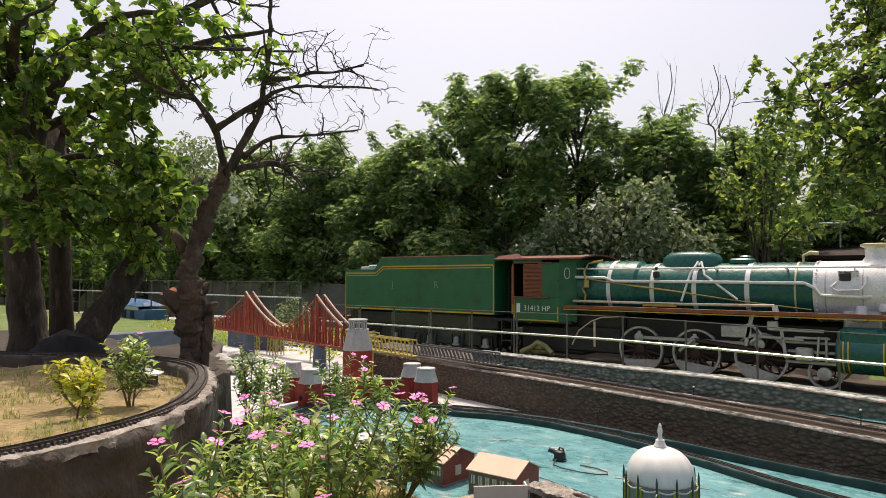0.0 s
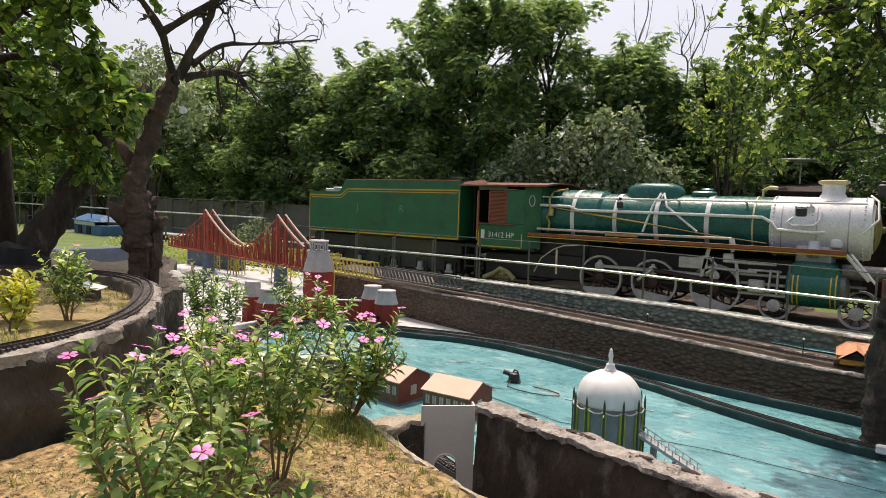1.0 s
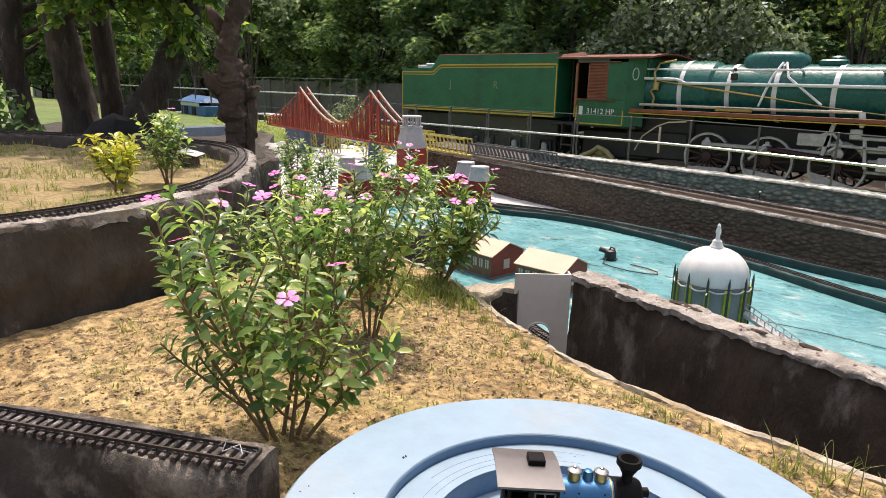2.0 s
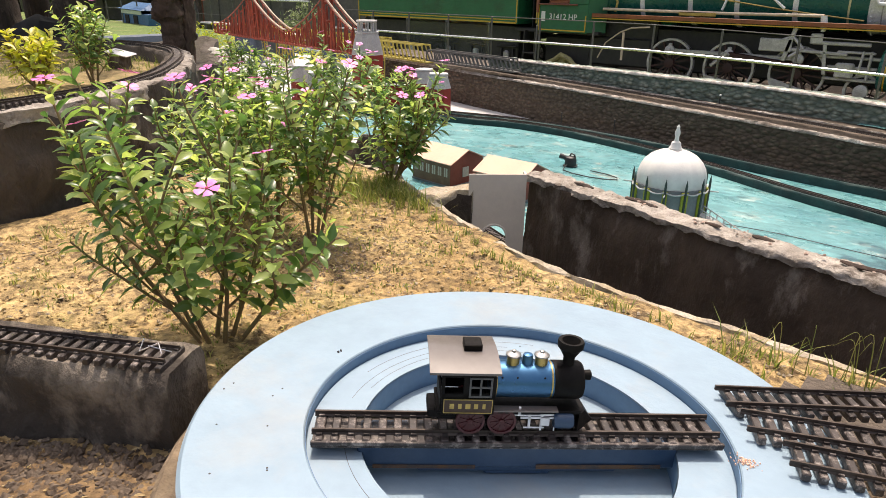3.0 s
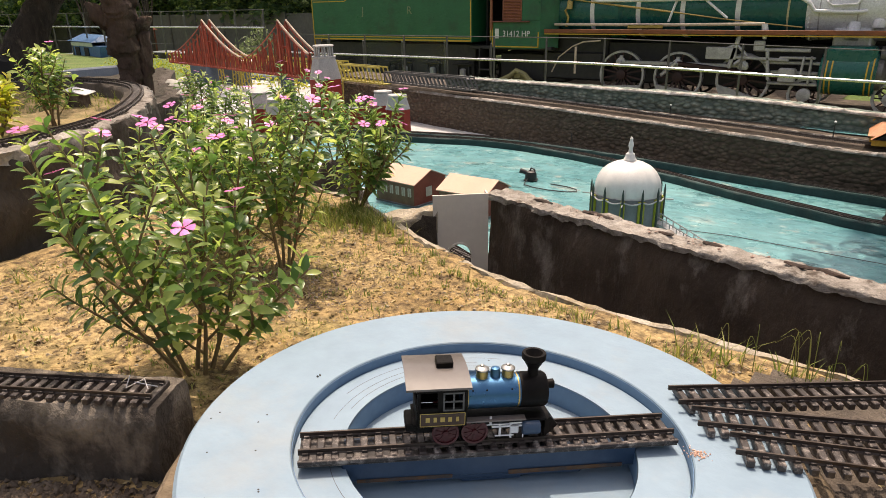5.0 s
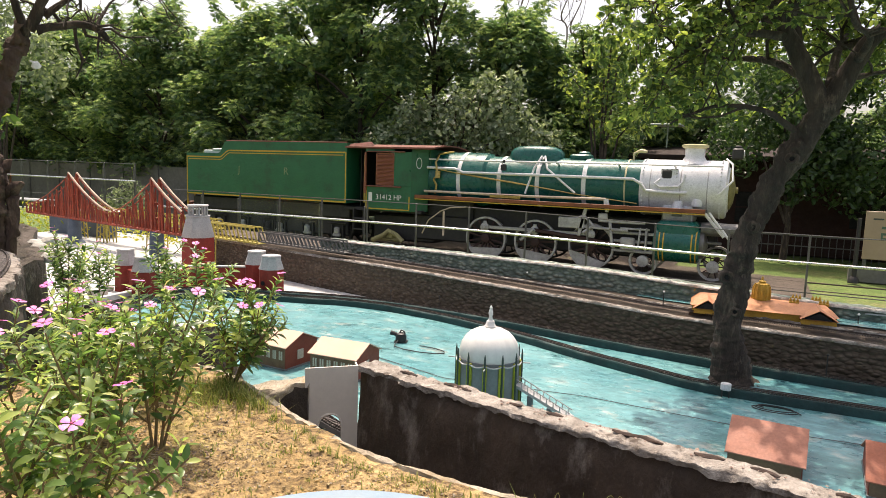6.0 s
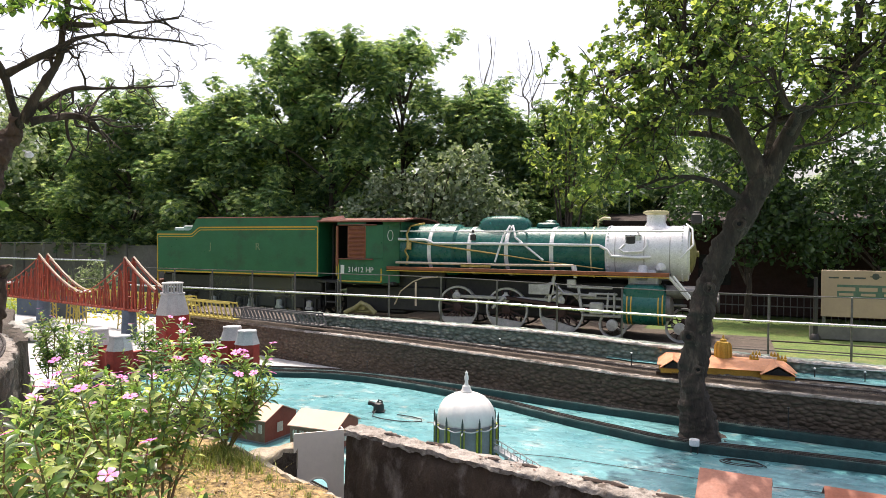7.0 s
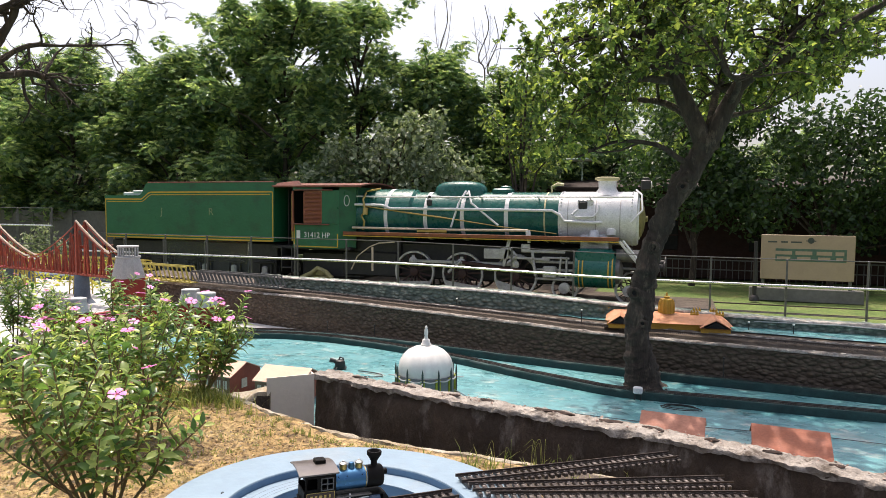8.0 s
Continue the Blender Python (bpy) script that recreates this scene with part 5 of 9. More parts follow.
def locomotive():
    """Local x is the world's; the rails lie at z = 0."""
    t = thing("steam_locomotive", pose(0, YC, 0), "green and silver full-size steam locomotive on display", "locomotive")
    h = YC - YS
    # boiler
    zc, r = 2.72, 0.86
    part("boiler", Mesh().lathe([(0.97, 0), (0.97, 2.1), (0.95, 2.35), (r, 2.45), (r, 7.7)], 48, pose(-10.6, 0, zc) @ RY90), M["boiler"], t, "glossy dark green boiler")
    sb = part("smokebox", Mesh().lathe([(0.885, 0), (0.885, 2.45), (0.86, 2.5), (0.70, 2.52), (0.67, 2.56)], 48, pose(-2.92, 0, zc) @ RY90), M["silver"], t, "silver painted smokebox")
    part("smokebox_door", Mesh().lathe([(0.62, 0), (0.6, 0.06), (0.4, 0.14), (0.1, 0.19), (0.09, 0.26), (0.01, 0.27)], 36, pose(-0.38, 0, zc) @ RY90), M["dull_yellow"], sb, "dull yellow smokebox door")
    rv = Mesh()
    for k in range(40):
        a = 2 * math.pi * k / 40
        for x in (-2.84, -0.58):
            rv.box((x, 0.89 * math.cos(a), zc + 0.89 * math.sin(a)), (0.04, 0.04, 0.04))
    tagged(part("riveting", rv, M["silver"], sb, smooth=0), kind="stuff")
    plate = part("lubricator", Mesh().box((-2.05, -0.72, 3.12), (0.5, 0.14, 0.42), 0.02), M["silver"], sb, "bolted plate with a dark fitting")
    part("fitting", Mesh().box((-2.12, -0.81, 3.14), (0.28, 0.08, 0.26), 0.03), M["under"], plate)
    for k in range(12):
        u, v = ((-0.21 + 0.14 * k, -0.18) if k < 4 else (-0.21 + 0.14 * (k - 4), 0.18) if k < 8 else (-0.22 if k < 10 else 0.22, -0.06 + 0.12 * (k % 2)))
        part("plate_bolt", Mesh().lathe([(0.026, 0), (0.024, 0.025), (0.008, 0.035)], 8, pose(-2.05 + u, -0.79, 3.12 + v) @ RX90), M["greypaint"], plate)
    for x in (-2.62, -1.72, -0.95):
        part("seam_strip", Mesh().lathe([(0.889, 0), (0.889, 0.03)], 48, pose(x, 0, zc) @ RY90), M["greypaint"], sb, "grey plate seam")
    part("oil_pipe", Mesh().tube([(-2.3, -0.84, 3.0), (-2.45, -0.92, 2.85), (-2.3, -0.95, 2.75), (-1.75, -0.95, 2.78), (-1.62, -0.92, 2.95), (-1.6, -0.85, 3.15)], 0.035, 8), M["silver"], sb)
    part("snifting_valve", Mesh().lathe([(0.14, 0), (0.16, 0.1), (0.12, 0.2), (0.02, 0.24)], 18, pose(-1.2, -0.78, 2.2)), M["white"], sb)
    part("saddle", Mesh().box((-1.75, 0, 1.75), (0.9, 1.5, 0.9), 0.05).tube([(-1.75, -0.7, 2.3), (-1.75, -0.85, 1.9)], 0.16, 12), M["silver"], sb)
    part("chimney", Mesh().lathe([(0.5, -0.12), (0.36, 0), (0.29, 0.12), (0.30, 0.36), (0.31, 0.38)], 32, pose(-1.43, 0, 3.6)), M["silver"], t)
    part("chimney_rim", Mesh().lathe([(0.31, 0), (0.4, 0.05), (0.4, 0.11), (0.32, 0.13), (0.25, 0.12), (0.2, 0.0)], 32, pose(-1.43, 0, 3.96)), M["cream"], t, "cream chimney rim")
    dome = Mesh()
    ringn, prof = 28, [(1.0, -0.35), (1.0, 0.1), (0.96, 0.25), (0.85, 0.36), (0.6, 0.43), (0.25, 0.455)]
    dv = []
    for s, z in prof:
        for k in range(ringn):
            a = 2 * math.pi * k / ringn
            ca, sa = math.cos(a), math.sin(a)
            dv.append((-6.55 + s * (0.95 * abs(ca) ** 0.75 * (1 if ca > 0 else -1)), s * 0.52 * abs(sa) ** 0.75 * (1 if sa > 0 else -1), 3.52 + z))
    dome.add(dv, [(i * ringn + k, i * ringn + (k + 1) % ringn, (i + 1) * ringn + (k + 1) % ringn, (i + 1) * ringn + k) for i in range(len(prof) - 1) for k in range(ringn)] + [tuple(range(len(dv) - ringn, len(dv)))])
    part("steam_dome", dome, M["boiler"], t, "long rounded green dome casing")
    part("safety_valve", Mesh().box((-5.0, 0, 3.62), (0.7, 0.5, 0.2), 0.05).box((-4.9, 0, 3.75), (0.35, 0.3, 0.12), 0.04), M["boiler"], t)
    part("whistle", Mesh().tube([(-3.25, -0.2, 3.5), (-3.25, -0.2, 3.78), (-3.05, -0.2, 3.86), (-2.85, -0.2, 3.84)], [0.035, 0.035, 0.06, 0.05], 10), M["cream"], t)
    for x in (-9.1, -7.62, -6.25, -4.68):
        rr = 0.985 if x < -8.2 else r + 0.012
        part("boiler_band", Mesh().lathe([(rr, 0), (rr, 0.14)], 48, pose(x - 0.07, 0, zc) @ RY90), M["white"], t, "white painted boiler band")
    part("boiler_band", Mesh().lathe([(r + 0.012, 0), (r + 0.012, 0.05)], 48, pose(-3.4, 0, zc) @ RY90), M["cream"], t, "thin cream boiler band")
    rail = Mesh().tube([(-10.4, -0.93, 3.42), (-9.0, -0.93, 3.40), (-0.7, -0.80, 3.42), (-0.55, -0.7, 3.42)], 0.028, 8)
    part("handrail", rail, M["white"], t, "white painted handrail")
    for x in (-9.6, -7.6, -5.6, -3.6, -1.9):
        part("handrail_stanchion", Mesh().tube([(x, -0.55, 3.35), (x, -0.92, 3.41)], 0.03, 6), M["white"], t)
    part("steam_pipe", Mesh().tube([(-10.3, -1.02, 3.12), (-9.2, -1.02, 3.10), (-8.9, -1.0, 2.98), (-6.0, -0.98, 2.98), (-3.1, -0.95, 2.96), (-2.85, -0.95, 2.82), (-2.7, -0.95, 2.62), (-1.8, -0.95, 2.58), (-1.5, -0.9, 2.6)], 0.05, 10), M["white"], t, "white pipe along the boiler")
    part("feed_pipe", Mesh().tube([(-10.3, -1.2, 2.28), (-6.5, -1.2, 2.27), (-3.85, -1.2, 2.30)], 0.045, 10), M["cable"], t, "pale yellowish pipe over the running board")
    part("pipe_elbow", Mesh().tube([(-3.85, -1.2, 2.30), (-3.8, -1.2, 2.05), (-3.8, -1.2, 1.9)], [0.08, 0.09, 0.05], 10), M["white"], t)
    part("injector_pipe", Mesh().tube([(-9.9, -0.9, 3.55), (-9.95, -1.05, 3.3), (-9.85, -1.08, 2.9), (-10.0, -1.08, 2.7), (-9.9, -1.05, 2.5), (-9.95, -1.05, 2.2)], 0.04, 8).tube([(-9.85, -1.05, 3.0), (-9.85, -1.08, 2.75)], 0.1, 10).tube([(-9.9, -0.85, 3.6), (-9.4, -0.7, 3.7)], 0.035, 8), M["brass"], t, "brass injector pipe and valves")
    for pts in ([(-6.2, -0.55, 3.62), (-6.35, -0.9, 3.2), (-6.6, -1.0, 2.35)], [(-6.1, -0.55, 3.62), (-5.9, -0.9, 3.2), (-5.3, -1.0, 2.75), (-4.9, -1.05, 2.45)], [(-6.15, -0.3, 3.68), (-6.15, -0.62, 3.5)]):
        part("drain_pipe", Mesh().tube(pts, 0.035, 8), M["white"], t)
    for pts in ([(-9.1, -0.98, 2.95), (-7.0, -0.95, 2.7), (-5.0, -0.95, 2.42), (-2.95, -0.92, 2.2)], [(-10.0, -1.05, 3.08), (-8.4, -0.97, 2.85), (-6.3, -0.95, 2.6)]):
        part("thin_pipe", Mesh().tube(pts, 0.022, 6), M["brass"], t, "thin brass pipe")
    part("oil_box", Mesh().box((-7.4, -1.0, 3.2), (0.18, 0.16, 0.22), 0.03).tube([(-7.4, -1.0, 3.35), (-7.4, -1.0, 3.45)], 0.05, 8), M["under"], t)
    part("splasher_plate", Mesh().box((-7.2, -1.3, 2.22), (1.1, 0.05, 0.12), 0.04), M["brass"], t, "low brass lipped plate")
    # running board
    part("running_board", Mesh().box((-5.75, -0.98, 2.06), (9.7, 0.75, 0.07), 0.01).box((-5.75, 0.98, 2.06), (9.7, 0.75, 0.07), 0.01), M["under"], t)
    part("board_edge", Mesh().box((-5.75, -1.365, 2.08), (9.7, 0.03, 0.12), 0.008), M["orange"], t, "orange lined edge of the running board")
    part("valance_line", Mesh().box((-5.75, -1.366, 1.99), (9.7, 0.02, 0.03)), M["line"], t)
    # cab
    cab = part("cab_side", Mesh().box((-11.67, -h + 0.02, 1.95), (1.94, 0.05, 0.9), 0.01).box((-11.06, -h + 0.02, 3.07), (0.72, 0.05, 1.34), 0.01).box((-12.62, -h + 0.02, 3.0), (0.04, 0.05, 1.2), 0.01).box((-11.67, -h + 0.02, 3.68), (1.94, 0.05, 0.12), 0.01), M["green"], t, "green cab side sheet")
    part("cab_side", Mesh().box((-11.45, h - 0.02, 2.6), (2.38, 0.05, 2.25), 0.01), M["green"], t)
    part("lining", Mesh().box((-11.67, -h - 0.012, 1.56), (1.84, 0.008, 0.04)).box((-12.58, -h - 0.012, 1.95), (0.04, 0.008, 0.8)).box((-10.77, -h - 0.012, 1.80), (0.04, 0.008, 0.5)), M["line"], cab, "yellow lining")
    bev = [(-10.72, -h), (-10.28, -0.98), (-10.28, -0.93), (-10.72, -h + 0.05)]
    part("bevelled_front", Mesh().add([(x, y, z) for z in (1.52, 3.74) for x, y in bev], [(0, 1, 5, 4), (1, 2, 6, 5), (2, 3, 7, 6), (3, 0, 4, 7), (4, 5, 6, 7), (3, 2, 1, 0)]), M["green"], t, "green sheet slanting in to the boiler")
    part("cab_front", Mesh().box((-10.25, 0, 3.0), (0.06, 1.86, 1.5), 0.01), M["green"], t)
    part("cab_floor", Mesh().box((-12.0, 0, 1.5), (3.3, 2.6, 0.12), 0.02), M["under"], t)
    part("backhead", Mesh().box((-10.9, 0, 2.3), (0.7, 1.7, 1.5), 0.2), M["under"], t)
    part("grab_rail", Mesh().tube([(-12.66, -h, 1.75), (-12.66, -h, 3.5)], 0.035, 8), M["brass"], t, "brass cab grab rail")
    part("cab_post", Mesh().box((-12.62, -h - 0.02, 2.85), (0.07, 0.08, 1.5), 0.01).box((-12.62, -h - 0.03, 2.35), (0.10, 0.08, 0.35), 0.01), M["shutter"], t)
    sh = part("shutter_frame", outline(-12.15, -11.45, 2.44, 3.56, -h - 0.01, 0.06), M["shutter"], t, "brown wooden shutter frame")
    slat = Mesh().box((0, 0, 0), (0.68, 0.05, 0.03), 0.004, pose(0, 0, 0, 35, 0, 0)).done("slat", M["shutter"])
    for k in range(22):
        part("slat", slat, None, sh, at=pose(-11.80, -h - 0.008, 2.48 + k * 0.0485))
    part("window_sill", Mesh().box((-11.85, -h - 0.03, 2.38), (1.5, 0.12, 0.045), 0.01).done("window_sill", M["rust"]), None, t)
    part("rain_strip", Mesh().box((-11.75, -h - 0.03, 3.63), (1.6, 0.1, 0.04), 0.01), M["rust"], t)
    part("spectacle", Mesh().tube([(-10.52 + 0.10 * math.cos(a) * 0.67, -h + 0.215 + 0.10 * math.cos(a) * 0.74, 3.25 + 0.19 * math.sin(a)) for a in (math.pi * q / 12 for q in range(25))], 0.014, 6), M["white"], t, "white oval rim of the cab window")
    roof = Mesh()
    arc = [(-1.52 + 0.19 * k, 3.73 + 0.15 * math.cos((k - 8) / 8 * 1.4)) for k in range(17)]
    m = len(arc)
    roof.add([(x, y, z + dz) for x in (-13.5, -9.8) for y, z in arc for dz in (0, 0.05)], [])
    for k in range(m - 1):
        a, b = 2 * k, 2 * m + 2 * k
        roof.f += [(a + 1, a + 3, b + 3, b + 1), (a, b, b + 2, a + 2), (a, a + 2, a + 3, a + 1), (b, b + 1, b + 3, b + 2)]
    roof.f += [(0, 1, 2 * m + 1, 2 * m), (2 * m - 2, 4 * m - 2, 4 * m - 1, 2 * m - 1)]
    part("cab_roof", roof, M["rust"], t, "rusty red-brown cab roof")
    vent = [(-13.42, 3.80), (-12.35, 3.84), (-12.55, 3.99), (-13.42, 3.90)]
    part("roof_flap", Mesh().add([(x, y + (z - 3.8) * 0.8, z) for y in (-h + 0.08, -h + 0.12) for x, z in vent], [(0, 1, 2, 3), (7, 6, 5, 4), (0, 4, 5, 1), (1, 5, 6, 2), (2, 6, 7, 3), (3, 7, 4, 0)]), M["rust"], t, "raised rusty sheet on the roof")
    part("eave_strip", Mesh().box((-11.65, -h - 0.06, 3.77), (3.66, 0.03, 0.07), 0.01), M["rust"], t)
    part("data_plate", Mesh().box((-12.40, -h - 0.012, 1.99), (0.15, 0.012, 0.32)), M["white"], cab, "small white plate")
    lettering("31412 HP", 0.27, M["white"], t, pose(-12.17, -h - 0.016, 1.9, 90), label="white painted number on the cab")
    part("cab_step", Mesh().box((-12.9, -h + 0.1, 0.75), (0.5, 0.3, 0.05), 0.01).box((-12.9, -h + 0.1, 1.15), (0.5, 0.3, 0.05), 0.01).box((-13.12, -h + 0.1, 1.05), (0.04, 0.28, 0.9)).box((-12.68, -h + 0.1, 1.05), (0.04, 0.28, 0.9)), M["under"], t)
    # frame and wheels
    part("frame", Mesh().box((-5.9, -0.55, 1.35), (10.6, 0.06, 0.75), 0.02).box((-5.9, 0.55, 1.35), (10.6, 0.06, 0.75), 0.02).box((-5.9, 0, 1.62), (10.4, 1.1, 0.1), 0.02), M["under"], t)
    # dark boxes added to fill the shaded space between the frames
    part("inner_frame", Mesh().box((-5.6, 0.05, 1.0), (9.4, 0.9, 1.1), 0.05).box((-9.8, 0, 0.95), (2.2, 1.7, 0.9), 0.05), M["under"], t)
    part("far_valance", Mesh().box((-5.75, 1.2, 1.7), (9.7, 0.05, 0.75), 0.01), M["under"], t)
    # dark box added below the cab to close the bright gap
    part("ash_pan", Mesh().box((-11.4, 0.1, 0.85), (2.6, 1.7, 1.0), 0.08), M["under"], t)
    # black sheet added to make the gap before the tender dark
    part("tender_gap_screen", Mesh().box((-13.25, 0.3, 2.55), (0.05, 2.2, 2.3), 0.01), M["under"], t)
    part("firebox_sides", Mesh().box((-9.6, 0, 1.7), (2.0, 1.5, 0.95), 0.08), M["under"], t)
    wheel_set(t, "driving_wheel", [(x, -0.98, 0.76) for x in (-7.94, -6.15, -4.28)], 0.74, 0.14, 14, M["greypaint"], M["dark_red"], 0.065, True)
    wheel_set(t, "driving_wheel", [(x, 0.98, 0.76) for x in (-7.94, -6.15, -4.28)], 0.74, 0.14, 14, M["under"], M["under"], 0.07)
    wheel_set(t, "bogie_wheel", [(x, s * 0.98, 0.44) for x in (-2.62, -0.6) for s in (-1, 1)], 0.44, 0.14, 10, M["greypaint"], M["dark_red"], 0.07)
    for x in (-2.62, -0.6):
        part("bogie_hub", Mesh().lathe([(0.18, 0), (0.18, 0.14), (0.1, 0.16)], 20, pose(x, -1.06, 0.44) @ RX90), M["greypaint"], t)
    part("cylinder", Mesh().lathe([(0.5, 0), (0.56, 0.05), (0.56, 1.25), (0.5, 1.3)], 36, pose(-2.3, -1.0, 1.05) @ RY90).box((-1.65, -1.0, 1.5), (1.2, 0.9, 0.5), 0.1), M["boiler"], t, "dark green cylinder casing")
    for x in (-2.14, -2.02, -1.22, -1.1):
        part("cylinder_band", Mesh().lathe([(0.57, 0), (0.57, 0.035)], 36, pose(x, -1.0, 1.05) @ RY90), M["line"], t, "yellow cylinder band")
    part("cylinder_cover", Mesh().lathe([(0.42, 0), (0.4, 0.12), (0.2, 0.2), (0.05, 0.22)], 30, pose(-1.0, -1.0, 1.05) @ RY90), M["dullgrey"], t)
    part("valve_chest", Mesh().lathe([(0.2, 0), (0.2, 1.0), (0.12, 1.1)], 20, pose(-1.0, -1.0, 1.55) @ RY90), M["dullgrey"], t)
    rods = Mesh()
    for xa, xb in ((-7.94, -6.15), (-6.15, -4.28)):
        rods.box(((xa + xb) / 2, -1.13, 1.15), (xb - xa - 0.2, 0.05, 0.12), 0.02)
    for x in (-7.94, -6.15, -4.28):
        rods.lathe([(0.001, 0), (0.14, 0), (0.15, 0.02), (0.15, 0.09), (0.06, 0.11), (0.05, 0.15), (0.001, 0.15)], 20, pose(x, -1.09, 1.15) @ RX90).box((x, -1.13, 1.31), (0.12, 0.06, 0.1), 0.02)
    part("coupling_rod", rods, M["greypaint"], t, "grey painted coupling rod with round ends")
    part("return_crank", Mesh().box((0, 0, 0), (0.62, 0.07, 0.12), 0.03, pose(-6.38, -1.24, 1.0, 0, -42, 0)), M["greypaint"], t)
    part("connecting_rod", Mesh().box((0, 0, 0), (2.9, 0.06, 0.13), 0.03, pose(-4.72, -1.2, 1.03, 0, 5.5, 0)), M["dark_red"], t, "dull red connecting rod")
    part("crosshead", Mesh().box((-3.1, -1.2, 0.95), (0.45, 0.12, 0.4), 0.04), M["greypaint"], t)
    for z, w in ((1.28, 1.7), (0.72, 1.3), (1.02, 1.2)):
        part("slide_bar", Mesh().box((-2.95, -1.12, z), (w, 0.1, 0.09), 0.02), M["greypaint"], t)
    for k, (x, z, w, d, tilt) in enumerate(((-4.55, 1.55, 0.12, 0.95, 12), (-3.9, 1.38, 1.6, 0.09, 2), (-3.3, 1.62, 1.4, 0.1, 0), (-4.9, 1.5, 0.85, 0.35, 0), (-3.62, 1.2, 0.09, 0.8, -8), (-2.55, 1.1, 0.07, 0.75, 0), (-2.75, 1.15, 0.06, 0.65, 4), (-3.9, 1.72, 0.3, 0.28, 0), (-2.9, 1.42, 0.9, 0.07, 0))):
        part("valve_rod", Mesh().box((0, 0, 0), (w, 0.07, d), 0.02, pose(x, -1.25 + 0.02 * (k % 3), z, 0, tilt, 0)), M["greypaint"], t)
    part("reverser_arm", Mesh().tube([(-4.9, -1.22, 1.55), (-4.5, -1.22, 1.75), (-4.2, -1.22, 1.45), (-4.5, -1.22, 1.2)], 0.06, 8), M["greypaint"], t)
    part("ashpan_pipe", Mesh().tube([(-10.4, -1.1, 0.75), (-10.1, -1.2, 1.25), (-9.6, -1.25, 1.6), (-9.2, -1.3, 1.75), (-8.6, -1.3, 1.8)], 0.024, 8).tube([(-9.45, -1.3, 1.6), (-9.45, -1.3, 0.75)], 0.04, 8), M["cable"], t, "pale hose below the cab")
    part("trailing_box", Mesh().box((-11.8, -1.0, 0.42), (1.2, 0.2, 0.16), 0.06).box((-11.75, -1.05, 0.58), (0.4, 0.2, 0.34), 0.08).tube([(-12.45, -1.2, 0.36), (-12.0, -1.2, 0.55), (-11.75, -1.2, 0.75), (-11.4, -1.2, 0.62), (-11.15, -1.2, 0.38)], 0.09, 8), M["lemon"], t, "dull yellow injector body")
    part("buffer_beam", Mesh().box((-0.0, 0, 1.2), (0.12, 2.6, 0.5), 0.02), M["rust"], t)
    for s in (-0.9, 0.9):
        part("buffer", Mesh().lathe([(0.12, 0), (0.12, 0.35), (0.24, 0.38), (0.24, 0.42)], 20, pose(0.06, s, 1.2) @ RY90), M["under"], t)
    part("front_step", Mesh().tube([(-0.95, -1.2, 2.05), (-0.35, -1.2, 1.35)], 0.05, 6).tube([(-0.8, -1.3, 2.05), (-0.2, -1.3, 1.3)], 0.04, 6), M["white"], t)
    part("front_fitting", Mesh().box((-0.45, -1.0, 1.45), (0.7, 0.2, 0.2), 0.05).box((-0.7, -1.1, 1.15), (0.6, 0.1, 0.08), 0.02), M["dullgrey"], t)
    lamp = part("headlamp", Mesh().box((-0.2, -0.05, 3.82), (0.32, 0.36, 0.34), 0.04).box((-0.2, -0.05, 4.03), (0.2, 0.2, 0.08), 0.02), M["under"], t, "black box headlamp")
    part("lens", Mesh().lathe([(0.12, 0), (0.12, 0.02), (0.08, 0.03)], 18, pose(-0.04, -0.05, 3.82) @ RY90), M["silver"], lamp)
    part("curved_handrail", Mesh().tube([(-0.6, -0.9, 2.6), (-0.25, -0.85, 3.0), (-0.3, -0.5, 3.5), (-0.5, 0, 3.66)], 0.03, 8), M["white"], t)


def display_track():
    t = thing("display_rails", Matrix.Identity(4), "rusty full-size rails under the locomotive", "railway track", kind="structure")
    for s in (-0.84, 0.84):
        part("rail", Mesh().box((-10, YC + s, -0.07), (36, 0.07, 0.14), 0.01), M["rail"], t)
    for k in range(46):
        part("wooden_sleeper", Mesh().box((-27 + k * 0.75, YC, -0.2), (0.25, 2.7, 0.14), 0.02), M["bark"], t)


# dark sheet, drawn on over the lawn behind to stand for shade
single("track_bed", sheet([(-27, 16.6), (2.0, 16.6), (2.0, 20.8), (-2.0, 21.5), (-2.0, 27.5), (-40, 27.5), (-40, 22.0), (-27, 21.0)], lambda x, y: 0.0 + 0.02 * fbm(x, y, 3), 0.4), M["ballast"], "dark ballast under the locomotive, with shade put in as colour", "ballast", kind="structure")
tender()
locomotive()
display_track()


# ---- fence ----
def rail_z(x):
    return 2.36 if x < -17.5 else 1.46 + 0.16 * ease(-x, -1.0, 7.0)


